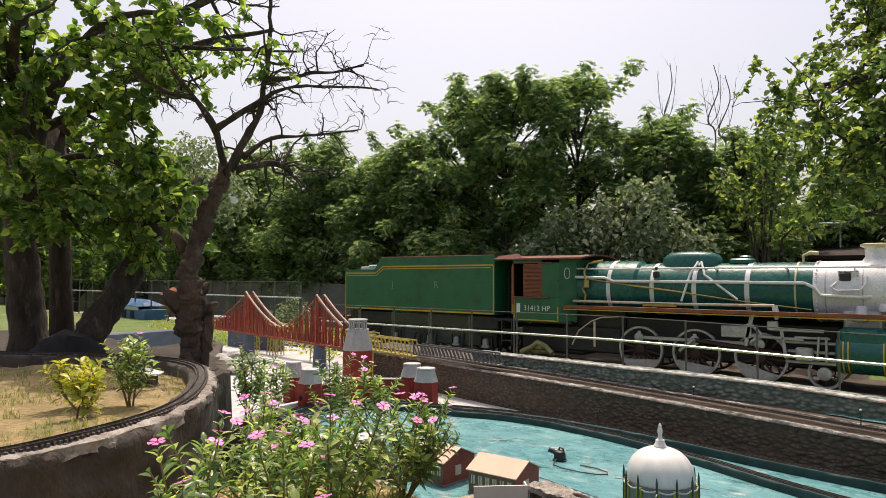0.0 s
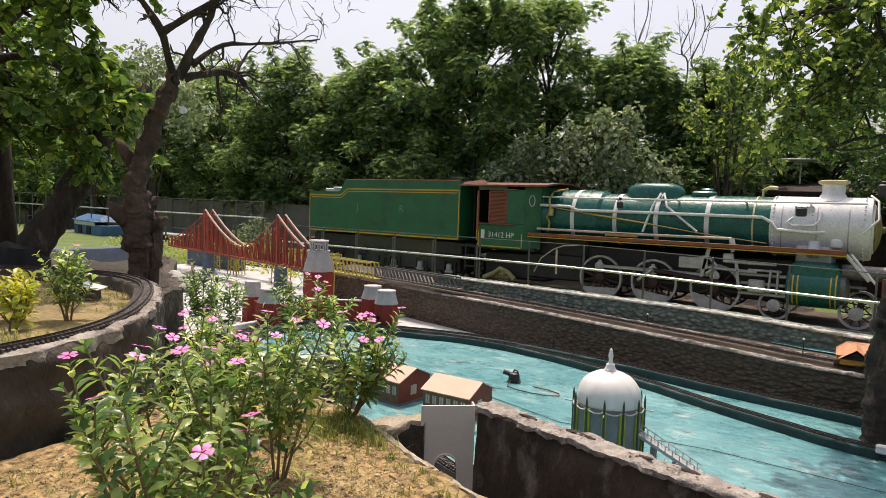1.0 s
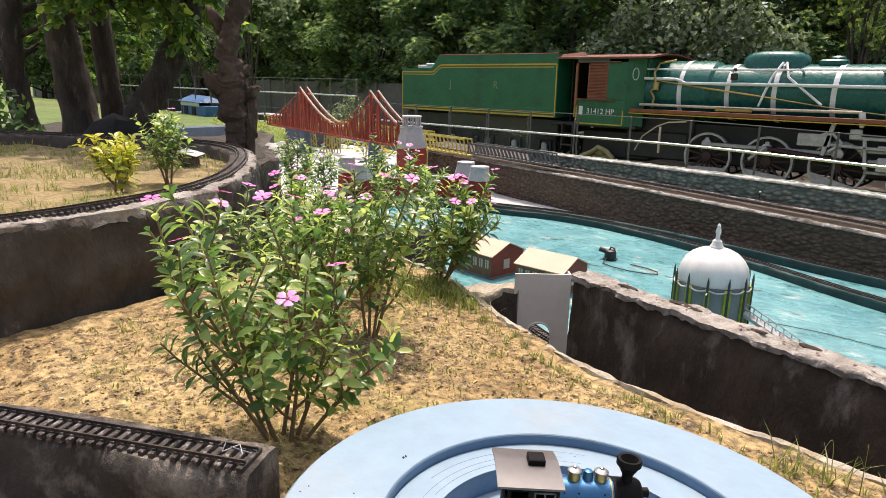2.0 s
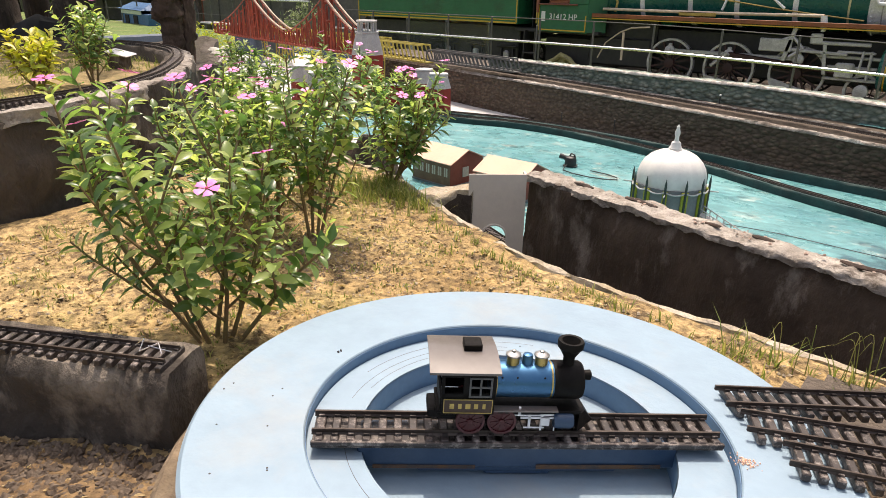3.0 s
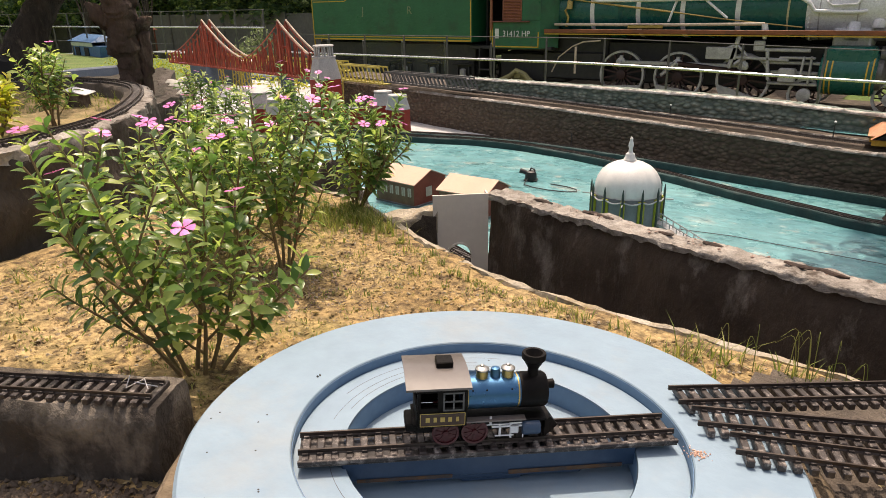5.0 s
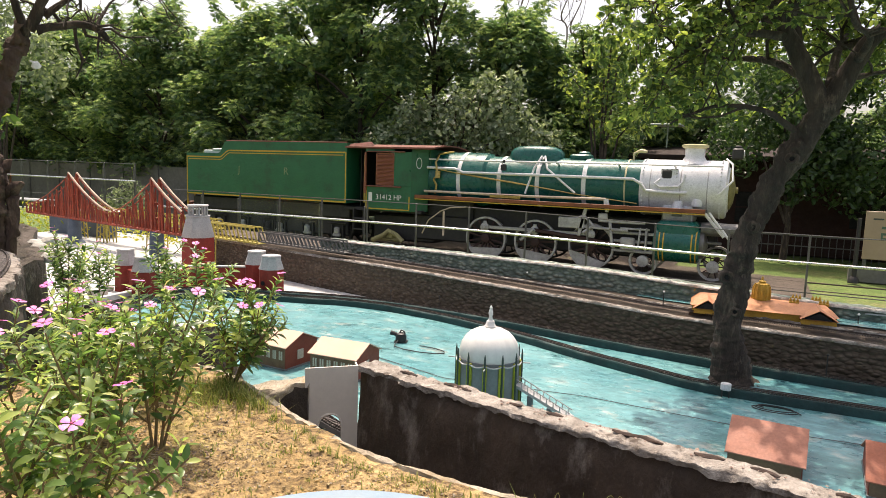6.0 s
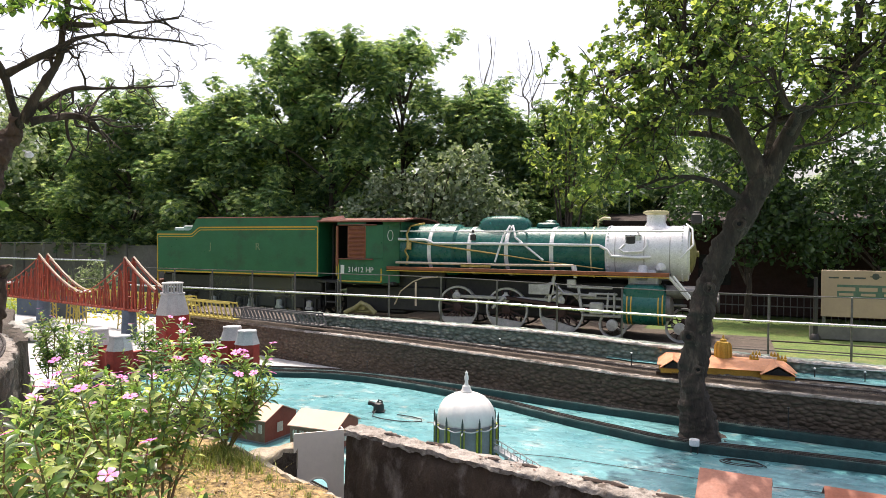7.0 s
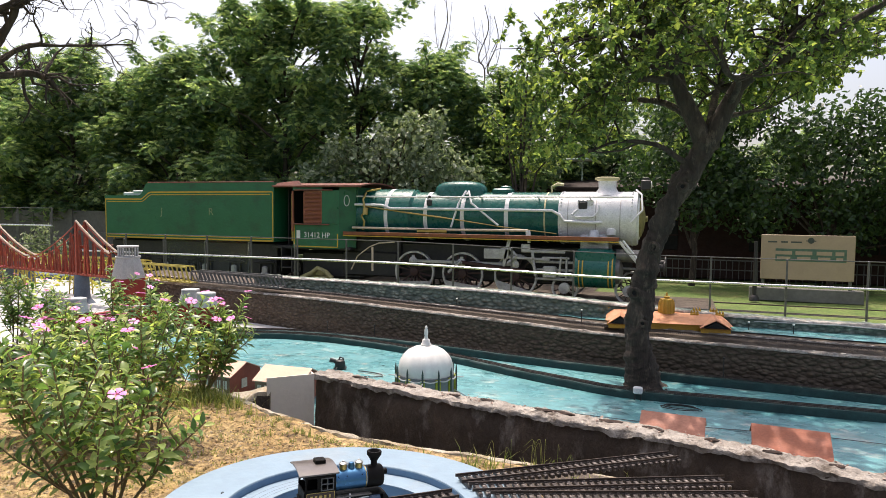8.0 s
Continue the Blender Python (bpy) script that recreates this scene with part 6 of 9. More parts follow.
def fence():
    t = thing("fence", Matrix.Identity(4), "steel post fence with a bright handrail and clear sheets", "fence")
    post = Mesh().box((0, 0, -0.2), (0.04, 0.04, 2.4), 0.006).done("post", M["post"])
    xs = [7.4 - 1.475 * k for k in range(34)]
    for x in xs:
        part("post", post, None, t, at=pose(x, 12.2, rail_z(x) - 0.44))
        if x < -8.4:
            part("post", post, None, t, at=pose(x - 0.11, 12.24, rail_z(x) - 0.6))
    for x0, n in ((7.4, 49), (-17.6, 46)):
        hand = [(x0 - 0.5 * k, 12.13, rail_z(x0 - 0.5 * k)) for k in range(n)]
        part("handrail", Mesh().tube(hand, 0.028, 10), M["steel"], t, "bright tubular handrail")
        part("top_wire", Mesh().tube([(x, y + 0.07, z + 0.55) for x, y, z in hand], 0.012, 6), M["post"], t)
        part("bottom_wire", Mesh().tube([(x, y + 0.07, z - 0.6) for x, y, z in hand], 0.012, 6), M["post"], t)
    for a, b in zip(xs, xs[1:]):
        if -13.4 < b < -11.0:
            z = (rail_z(a) + rail_z(b)) / 2
            p = part("clear_panel", Mesh().box(((a + b) / 2, 12.2, z - 0.1), (1.36, 0.008, 1.1)), M["glass"], t, "scratched clear sheet")
            p.visible_shadow = False


fence()


# ---- models in the basin ----
def house(at, length, depth, wall, ridge, label, roof_mat, windows=True):
    t = thing("model_house", at, label, "model house", "model houses in the pond")
    d = depth / 2
    part("wall_shell", Mesh().add([(-length / 2, -d, 0), (length / 2, -d, 0), (length / 2, d, 0), (-length / 2, d, 0), (-length / 2, -d, wall), (length / 2, -d, wall), (length / 2, d, wall), (-length / 2, d, wall), (-length / 2, 0, ridge - 0.006), (length / 2, 0, ridge - 0.006)], [(0, 1, 5, 4), (2, 3, 7, 6), (1, 2, 6, 9, 5), (3, 0, 4, 8, 7), (0, 3, 2, 1)]), M["house"], t)
    o, th = 0.02, 0.008
    k = (ridge - wall) / d
    for s in (-1, 1):
        e = (wall - o * k)
        vs = [(x, y, z) for x in (-length / 2 - o, length / 2 + o) for y, z in ((0, ridge), (s * (d + o), e), (s * (d + o), e + th), (0, ridge + th))]
        part("roof_slope", Mesh().add(vs, [(0, 1, 2, 3), (4, 7, 6, 5), (0, 4, 5, 1), (1, 5, 6, 2), (2, 6, 7, 3), (3, 7, 4, 0)]), roof_mat, t)
    part("front_panel", Mesh().box((0, -d - 0.003, wall * 0.48), (length - 0.01, 0.006, wall * 0.93)), M["house_front"], t, "brown boarded front")
    if windows:
        n = 6
        for k in range(n):
            x = -length / 2 + length * (k + 0.7) / (n + 0.4)
            w = part("window", Mesh().box((x, -d - 0.008, wall * 0.62), (length / n * 0.5, 0.006, wall * 0.36), 0.001), M["winpale"], t, "pale framed window")
            part("mullion", Mesh().box((x, -d - 0.012, wall * 0.62), (0.006, 0.004, wall * 0.36)), M["house_front"], w)
        part("gable_window", Mesh().box((length / 2 + 0.004, -d * 0.1, wall * 0.55), (0.006, depth * 0.18, wall * 0.4)), M["winpale"], t)
    part("plinth", Mesh().box((0, 0, 0.01), (length + 0.012, depth + 0.02, 0.02), 0.002), M["greywall"], t)


house(pose(-3.66, 2.54, WATER + 0.006, 0, 0, -4), 0.52, 0.46, 0.235, 0.335, "tan-roofed reddish model house with pale windows", M["roof"])
house(pose(-2.90, 2.55, WATER + 0.006, 0, 0, 2), 0.50, 0.44, 0.225, 0.325, "tan-roofed reddish model house beside the wall", M["roof"])
house(pose(0.78, 2.50, WATER + 0.006, 0, 0, -4), 0.46, 0.62, 0.12, 0.27, "low model house with a faded pink roof", M["pink_roof"], False)
house(pose(1.63, 2.46, WATER + 0.006, 0, 0, -4), 0.50, 0.62, 0.12, 0.27, "low model house with a faded red roof", M["roof_red"], False)


def domed_temple(x, y):
    t = thing("domed_model", pose(x, y, WATER + 0.006), "white domed model building with grey-green walls and a ramp", "model building")
    R, H = 0.26, 0.43
    part("drum", Mesh().lathe([(R, 0), (R, H)], 48), M["greywall"], t, "grey drum wall")
    dome = Mesh()
    n, prof = 64, [(0.248, 0), (0.254, 0.04), (0.251, 0.09), (0.237, 0.14), (0.209, 0.187), (0.168, 0.226), (0.115, 0.253), (0.055, 0.269), (0.03, 0.273)]
    vs = []
    for r, z in prof:
        for k in range(n):
            a = 2 * math.pi * k / n
            rr = r * (1 - 0.03 * (abs(math.cos(6 * a)) ** 8))
            vs.append((rr * math.cos(a), rr * math.sin(a), H - 0.015 + z))
    dome.add(vs, [(i * n + k, i * n + (k + 1) % n, (i + 1) * n + (k + 1) % n, (i + 1) * n + k) for i in range(len(prof) - 1) for k in range(n)] + [tuple(range(len(vs) - n, len(vs)))])
    part("dome", dome, M["dome"], t, "ribbed white dome", 50)
    part("finial", Mesh().lathe([(0.045, 0), (0.05, 0.02), (0.038, 0.035), (0.034, 0.055), (0.018, 0.065), (0.014, 0.09), (0.02, 0.105), (0.018, 0.125), (0.011, 0.14), (0.013, 0.15), (0.002, 0.165)], 20, pose(0, 0, H + 0.24) @ Matrix.Diagonal((1, 1, 1.22, 1))), M["dome"], t)
    for k in range(12):
        a = 2 * math.pi * (k + 0.5) / 12
        c, s = math.cos(a), math.sin(a)
        turn = pose(0, 0, 0, 0, 0, math.degrees(a))
        part("pilaster", Mesh().box((R + 0.008, 0, H * 0.5), (0.016, 0.035 if k % 2 else 0.05, H * 0.98), 0.002, turn), M["lime"], t, "lime yellow strip")
        part("post", Mesh().tube([(c * (R + 0.02), s * (R + 0.02), 0), (c * (R + 0.02), s * (R + 0.02), H + 0.045), (c * (R + 0.02), s * (R + 0.02), H + 0.09)], [0.009, 0.009, 0.002], 6), M["darkgreen"], t, "dark green pointed post")
        p0, p1 = a, a + 2 * math.pi / 12
        swag = [((R + 0.015) * math.cos(p0 + (p1 - p0) * u / 6), (R + 0.015) * math.sin(p0 + (p1 - p0) * u / 6), H - 0.01 - 0.018 * math.sin(math.pi * u / 6)) for u in range(7)]
        part("swag", Mesh().tube(swag, 0.006, 6), M["cap"], t)
        if k % 3 == 0:
            part("bracket", Mesh().tube([(c * R, s * R, H - 0.03), (c * (R + 0.09), s * (R + 0.09), H - 0.028)], 0.005, 6), M["cap"], t)
    ramp = part("ramp", Mesh().add([(R, -0.045, 0.235), (R, 0.045, 0.235), (0.74, 0.045, 0.03), (0.74, -0.045, 0.03), (R, -0.045, 0.21), (R, 0.045, 0.21), (0.74, 0.045, 0), (0.74, -0.045, 0)], [(0, 3, 2, 1), (4, 5, 6, 7), (0, 4, 7, 3), (1, 2, 6, 5), (2, 3, 7, 6), (0, 1, 5, 4)], pose(0, 0, 0, 0, 0, 2)), M["cap"], t, "pale sloping footbridge")
    for s in (-0.043, 0.043):
        part("parapet", Mesh().tube([(R, s, 0.29), (0.73, s, 0.085)], 0.005, 5), M["cap"], ramp)
        for k in range(9):
            u = k / 8
            part("baluster", Mesh().box((R + u * (0.70 - R), s, 0.262 - u * 0.193), (0.008, 0.006, 0.055)), M["cap"], ramp)
    for x_, hh in ((0.38, 0.16), (0.55, 0.085)):
        part("pier", Mesh().box((x_, 0, hh / 2), (0.035, 0.065, hh), 0.004), M["greywall"], ramp)


domed_temple(-1.375, 2.455)


def portal_panel():
    t = thing("tunnel_portal", pose(-1.223, -0.03, 2.089, 0, 0, 43), "flat white card portal with an arched opening", "tunnel portal")
    w, hgt, ar, az, ac = 0.26, 0.50, 0.057, -0.294, -0.009
    face = Mesh()
    face.box((-w / 4 + (ac - ar) / 2, 0.004, (az - hgt) / 2), (w / 2 + ac - ar, 0.008, hgt + az)).box((w / 4 + (ac + ar) / 2, 0.004, (az - hgt) / 2), (w / 2 - ac - ar, 0.008, hgt + az))
    arch = [(ac - ar * math.cos(math.pi * k / 12), az + ar * math.sin(math.pi * k / 12)) for k in range(13)]
    low = [(-w / 2, az)] + arch + [(w / 2, az)]
    n = len(low)
    face.add([(x, y, z) for y in (0, 0.008) for x, z in low] + [(x, y, 0) for y in (0, 0.008) for x, z in low], [(k, k + 1, 2 * n + k + 1, 2 * n + k) for k in range(n - 1)] + [(n + k + 1, n + k, 3 * n + k, 3 * n + k + 1) for k in range(n - 1)] + [(k + 1, k, n + k, n + k + 1) for k in range(n - 1)] + [(2 * n + k, 2 * n + k + 1, 3 * n + k + 1, 3 * n + k) for k in range(n - 1)])
    part("card_face", face, M["white_card"], t, smooth=0)
    part("side_flange", Mesh().box((w / 2 - 0.004, 0.035, -hgt / 2), (0.008, 0.06, hgt), 0.001), M["white_card"], t)
    part("arch_rim", Mesh().tube([(ac - ar * math.cos(math.pi * k / 12), -0.004, az + ar * math.sin(math.pi * k / 12)) for k in range(13)], 0.005, 6), M["white_card"], t)


portal_panel()
model_track([(-1.72, 0.51), (-1.6, 0.455), (-1.42, 0.38), (-0.9, 0.24), (-0.3, 0.16)], 1.585, "dark model track on a plank behind the white portal", True, 0.05)
shelf = thing("track_trestle", pose(-1.45, 0.41, 0), "dark plank trestle carrying the hidden track", "trestle")
part("plank", rough_wall([(-0.28, 0.03), (-0.15, -0.02), (0.03, -0.09), (0.55, -0.23), (1.15, -0.31)], 1.56, 1.583, 0.11, 0.002, 9, 0.05, 1, 0.001), M["black"], shelf)
for x in (-0.22, 0.05, 0.95):
    part("trestle_leg", Mesh().box((x, 0.36 - 0.38 * (x + 0.9), 1.31), (0.04, 0.05, 0.5), 0.005), M["black"], shelf)


def red_fort():
    t = thing("model_fort", pose(-7.02, 4.66, WATER), "red model fort wall with grey capped towers", "model fort")

    def tower(name, x, y, w, hgt, cap=0.12):
        p = part(name, Mesh().lathe([(w * 0.56, 0), (w * 0.54, hgt)], 8, pose(x, y, 0, 0, 0, 22.5)), M["red"], t, "red octagonal tower")
        part("cap", Mesh().lathe([(w * 0.56, 0), (w * 0.42, cap * 0.85), (w * 0.42, cap)], 8, pose(x, y, hgt, 0, 0, 22.5)), M["cap"], p, "grey sloping cap")
        part("cap_top", Mesh().lathe([(w * 0.40, 0), (w * 0.44, 0.012), (w * 0.42, 0.03), (w * 0.2, 0.035)], 8, pose(x, y, hgt + cap, 0, 0, 22.5)), M["cap"], p)
        return p

    tower("bastion", -1.03, -0.46, 0.30, 0.40, 0.21)
    tower("bastion", -0.28, -0.74, 0.34, 0.41, 0.18)
    tower("bastion", 0.42, 0.80, 0.35, 0.40, 0.18)
    tower("bastion", 0.94, 0.54, 0.35, 0.40, 0.18)
    for (x0, y0), (x1, y1), hh in (((-0.5, 0.15), (0.42, 0.80), 0.34), ((0.42, 0.80), (0.94, 0.54), 0.34), ((-1.03, -0.46), (-0.28, -0.74), 0.33), ((-0.28, -0.74), (-0.2, 0.36), 0.33)):
        a = math.degrees(math.atan2(y1 - y0, x1 - x0))
        L = math.hypot(x1 - x0, y1 - y0)
        w = part("curtain_wall", Mesh().box((L / 2, 0, hh / 2), (L, 0.06, hh), 0.008, pose(x0, y0, 0, 0, 0, a)), M["red"], t)
        part("coping", Mesh().box((L / 2, 0, hh + 0.012), (L, 0.085, 0.024), 0.004, pose(x0, y0, 0, 0, 0, a)), M["cap"] if hh > 0.335 else M["red"], w)
    for x, y in ((0.94, 0.352), (-0.28, -0.925)):
        part("loophole", Mesh().lathe([(0.001, 0), (0.035, 0.002), (0.034, 0.014), (0.001, 0.016)], 12, pose(x, y, 0.2) @ RX90), M["dark"], t)
    g = thing("model_lighthouse", pose(-8.04, 5.62, WATER), "tall red model tower with a grey top", "model tower")
    part("shaft", Mesh().lathe([(0.285, 0), (0.28, 0.715)], 8, pose(0, 0, 0, 0, 0, 22.5)), M["red"], g)
    part("upper_storey", Mesh().lathe([(0.28, 0), (0.285, 0.012), (0.20, 0.34), (0.215, 0.35), (0.215, 0.37)], 8, pose(0, 0, 0.715, 0, 0, 22.5)), M["cap"], g, "pale grey tapered storey")
    part("gallery", Mesh().lathe([(0.17, 0), (0.19, 0.015), (0.18, 0.03)], 8, pose(0, 0, 1.235, 0, 0, 22.5)), M["cap"], g)
    for k in range(10):
        a = 2 * math.pi * k / 10
        part("baluster", Mesh().box((0.15 * math.cos(a), 0.15 * math.sin(a), 1.16), (0.022, 0.022, 0.16)), M["cap"], g)


red_fort()


def bridge(x0, y0, x1, y1, deck):
    """A toy suspension bridge of lattice girders with two tall towers."""
    L = math.hypot(x1 - x0, y1 - y0)
    t = thing("model_bridge", pose(x0, y0, 0, 0, 0, math.degrees(math.atan2(y1 - y0, x1 - x0))), "orange-red model cantilever bridge with pale cables", "model bridge")
    hw, TOWERS = 0.09, (2.40, 5.97)

    def top(u):
        d = min(abs(u - TOWERS[0]), abs(u - TOWERS[1]))
        span = 1.9 if TOWERS[0] < u < TOWERS[1] else (2.3 if u < TOWERS[0] else 1.7)
        return 0.24 + 0.78 * max(0.0, 1 - d / span) ** 1.5

    part("deck", Mesh().box((L / 2, 0, deck), (L, 2 * hw, 0.03), 0.005), M["bridge"], t)
    for s in (-hw, hw):
        lo = Mesh().box((L / 2, s, deck + 0.02), (L, 0.03, 0.03))
        part("bottom_chord", lo, M["bridge"], t)
        part("top_chord", Mesh().tube([(L * k / 60, s, deck + top(L * k / 60) - 0.01) for k in range(61)], 0.012, 5), M["bridge"], t)
        for a, b in ((TOWERS[0], 4.25), (TOWERS[1], L)):
            part("cable", Mesh().tube([(a + (b - a) * k / 16, s * 1.05, deck + top(a + (b - a) * k / 16) + 0.05) for k in range(17)], 0.018, 5), M["cable"], t, "pale painted cable")
        n, lean = 56, random.Random(61 if s > 0 else 62)
        for k in range(n):
            u = L * (k + 0.5) / n
            tip = min(L, max(0.0, u + (0.055 if k % 2 else -0.055) * lean.uniform(0.4, 1.5)))
            part("hanger", Mesh().tube([(u, s, deck), (tip, s, deck + top(tip) * lean.uniform(0.86, 1.0))], [lean.uniform(0.02, 0.026), lean.uniform(0.012, 0.018)], 4), M["bridge"], t)
    for u in TOWERS:
        for z in (0.25, 0.55, 0.9):
            part("portal_beam", Mesh().box((u, 0, deck + z), (0.04, 2 * hw, 0.05), 0.005), M["bridge"], t)
        for s in (-hw, hw):
            part("tower_leg", Mesh().box((u, s, deck + 0.52), (0.06, 0.05, 1.06), 0.005), M["bridge"], t)
    for u in TOWERS:
        part("pier", Mesh().lathe([(0.24, 0), (0.2, 0.04), (0.15, 0.1), (0.13, deck - WATER)], 16, pose(u, 0, WATER)), M["bluegrey"], t, "blue-grey pier")


bridge(-16.2, 7.85, -9.3, 6.527, 1.64)


def trestle_bridge(x0, y0, x1, y1, z, hgt, material, n, label, legs):
    L = math.hypot(x1 - x0, y1 - y0)
    t = thing("truss_bridge", pose(x0, y0, z, 0, 0, math.degrees(math.atan2(y1 - y0, x1 - x0))), label, "model bridge")
    for s in (-0.09, 0.09):
        part("bottom_chord", Mesh().box((L / 2, s, 0.0), (L, 0.02, 0.025)), material, t)
        part("top_chord", Mesh().box((L / 2 - 0.02, s, hgt), (L - 0.12, 0.02, 0.025)), material, t)
        for k in range(n + 1):
            u = L * k / n
            part("strut", Mesh().tube([(u, s, 0), (min(L, max(0.0, u - 0.10)), s, hgt)], 0.015, 4), material, t)
    part("deck", Mesh().box((L / 2, 0, -0.01), (L, 0.16, 0.015)), material, t)
    for u in legs:
        for a, b in ((-0.12, -0.09), (0.12, 0.09)):
            for c in (-0.2, -0.07, 0.07, 0.2):
                part("leg", Mesh().tube([(u + c * 1.1, a, WATER - z), (u + c, b, 0)], 0.016, 4), material, t)
            for z0, z1 in ((0.08, 0.3), (0.3, 0.52)):
                part("brace", Mesh().tube([(u - 0.21, a, WATER - z + z0), (u + 0.2, a, WATER - z + z1)], 0.012, 4).tube([(u + 0.21, a, WATER - z + z0), (u - 0.2, a, WATER - z + z1)], 0.012, 4), material, t)


trestle_bridge(-8.95, 6.72, -7.35, 6.42, 1.655, 0.27, M["yellow"], 13, "yellow painted model truss bridge", (0.2,))
trestle_bridge(-7.3, 6.4, -5.3, 6.1, 1.70, 0.17, M["greytruss"], 22, "low grey model truss bridge", ())
trestle_bridge(-15.2, 8.15, -9.3, 7.45, 1.72, 0.17, M["yellow"], 34, "yellow model viaduct on trestle legs", (0.5, 1.75, 3.75, 5.1))


def temple():
    t = thing("model_temple", pose(-0.02, 5.22, 1.555, 0, 0, 4), "ochre model temple with salmon roofs and a golden dome", "model temple")
    part("plinth", Mesh().box((0.72, 0.32, -0.06), (1.5, 0.62, 0.12), 0.004), M["shade_cement"], t)
    part("hall", Mesh().box((0.72, 0.35, 0.05), (1.44, 0.6, 0.10), 0.004), M["temple"], t)
    part("roof_slab", Mesh().add([(-0.02, 0.0, 0.085), (1.46, 0.0, 0.085), (1.46, 0.7, 0.085), (-0.02, 0.7, 0.085), (0.08, 0.28, 0.165), (1.36, 0.28, 0.165), (1.36, 0.46, 0.165), (0.08, 0.46, 0.165)], [(0, 1, 5, 4), (1, 2, 6, 5), (2, 3, 7, 6), (3, 0, 4, 7), (4, 5, 6, 7), (0, 3, 2, 1)]), M["temple_roof"], t, "salmon sloping roof")
    for x, w in ((0.16, 0.30), (1.26, 0.36)):
        p = part("porch_gable", Mesh().add([(x - w / 2, -0.08, 0.06), (x + w / 2, -0.08, 0.06), (x, -0.08, 0.165), (x - w / 2, 0.15, 0.06), (x + w / 2, 0.15, 0.06), (x, 0.3, 0.18)], [(0, 2, 5, 3), (1, 4, 5, 2), (0, 3, 4, 1)]), M["temple_roof"], t)
        part("gable_opening", Mesh().add([(x - w * 0.36, -0.072, 0.065), (x + w * 0.36, -0.072, 0.065), (x, -0.072, 0.14), (x - w * 0.36, 0.0, 0.065), (x + w * 0.36, 0.0, 0.065), (x, 0.0, 0.14)], [(0, 1, 2), (3, 5, 4), (0, 3, 4, 1), (0, 2, 5, 3), (1, 4, 5, 2)]), M["dark"], p)
        part("porch_wall", Mesh().box((x, 0.02, 0.03), (w * 0.92, 0.14, 0.06), 0.003), M["temple"], p)
    prof = [(0.088, 0), (0.092, 0.19), (0.086, 0.25), (0.066, 0.29), (0.025, 0.31)]
    part("dome", Mesh().lathe(prof, 12, pose(0.72, 0.35, 0.05)), M["temple"], t, "tall ribbed golden dome")
    for k in range(12):
        a = 2 * math.pi * k / 12
        part("dome_rib", Mesh().tube([(0.72 + r * 1.02 * math.cos(a), 0.35 + r * 1.02 * math.sin(a), 0.05 + z) for r, z in prof[:4]], 0.008, 5), M["temple"], t)
    part("finial", Mesh().lathe([(0.03, 0), (0.04, 0.015), (0.015, 0.03), (0.012, 0.06), (0.001, 0.075)], 12, pose(0.72, 0.35, 0.355)), M["temple"], t)
    for x, y in ((0.05, 0.55), (0.2, 0.55), (0.35, 0.6), (1.1, 0.55), (1.3, 0.55), (1.05, 0.3), (1.35, 0.35)):
        c = part("pinnacle_row", Mesh().box((x, y, 0.165), (0.1, 0.05, 0.03), 0.002), M["temple"], t)
        for k in range(3):
            part("pinnacle", Mesh().lathe([(0.014, 0), (0.016, 0.015), (0.008, 0.03), (0.001, 0.05)], 8, pose(x - 0.035 + 0.035 * k, y, 0.178)), M["temple"], c)


temple()


def pump():
    t = thing("water_pump", pose(-3.015, 3.845, WATER + 0.006, 0, 0, 20) @ Matrix.Scale(0.82, 4), "small black submersible pump lying in the pond", "pump")
    part("body", Mesh().lathe([(0.07, 0), (0.078, 0.015), (0.078, 0.08), (0.065, 0.12), (0.035, 0.135)], 20), M["black"], t)
    part("spout", Mesh().tube([(0, 0, 0.07), (-0.09, 0, 0.115), (-0.15, 0, 0.13)], [0.034, 0.03, 0.034], 12), M["black"], t)
    part("handle", Mesh().tube([(-0.02, 0, 0.12), (0.0, 0, 0.17), (0.045, 0, 0.155), (0.055, 0, 0.09)], 0.013, 8), M["black"], t)
    part("base", Mesh().box((0, 0, 0.012), (0.18, 0.13, 0.02), 0.005), M["black"], t)


pump()
loop = [(-2.98 + 0.30 + 0.32 * math.cos(a / 10 * 2 * math.pi + 3), 3.66 + 0.12 * math.sin(a / 10 * 2 * math.pi + 3), WATER + 0.02) for a in range(9)]
single("pump_cable", Mesh().tube([(-3.04, 3.88, WATER + 0.05)] + loop, 0.006, 6), M["black"], "thin black cable looped on the pond floor", "cable")
single("hose", Mesh().tube([(-4.6, 3.6, WATER + 0.015), (-3.6, 3.35, WATER + 0.015), (-2.0, 2.9, WATER + 0.015), (-0.7, 3.1, WATER + 0.015), (0.6, 3.05, WATER + 0.015), (2.0, 3.2, WATER + 0.015), (4.5, 3.1, WATER + 0.015)], 0.0035, 6), M["cap_dark"], "thin grey hose lying across the pond", "hose")
coil = [(0.85 + (0.2 - 0.002 * k) * math.cos(k * 0.5), 3.62 + (0.09 - 0.001 * k) * math.sin(k * 0.5), WATER + 0.012 + 0.0008 * k) for k in range(34)]
single("hose_coil", Mesh().tube(coil, 0.0045, 6), M["black"], "coiled black hose on the pond floor", "hose")
lampt = thing("pond_light", pose(0.44, 3.76, WATER + 0.065), "small white flood light beside the tree foot", "light")
part("housing", Mesh().box((0, 0, 0.05), (0.09, 0.06, 0.07), 0.01), M["white"], lampt)
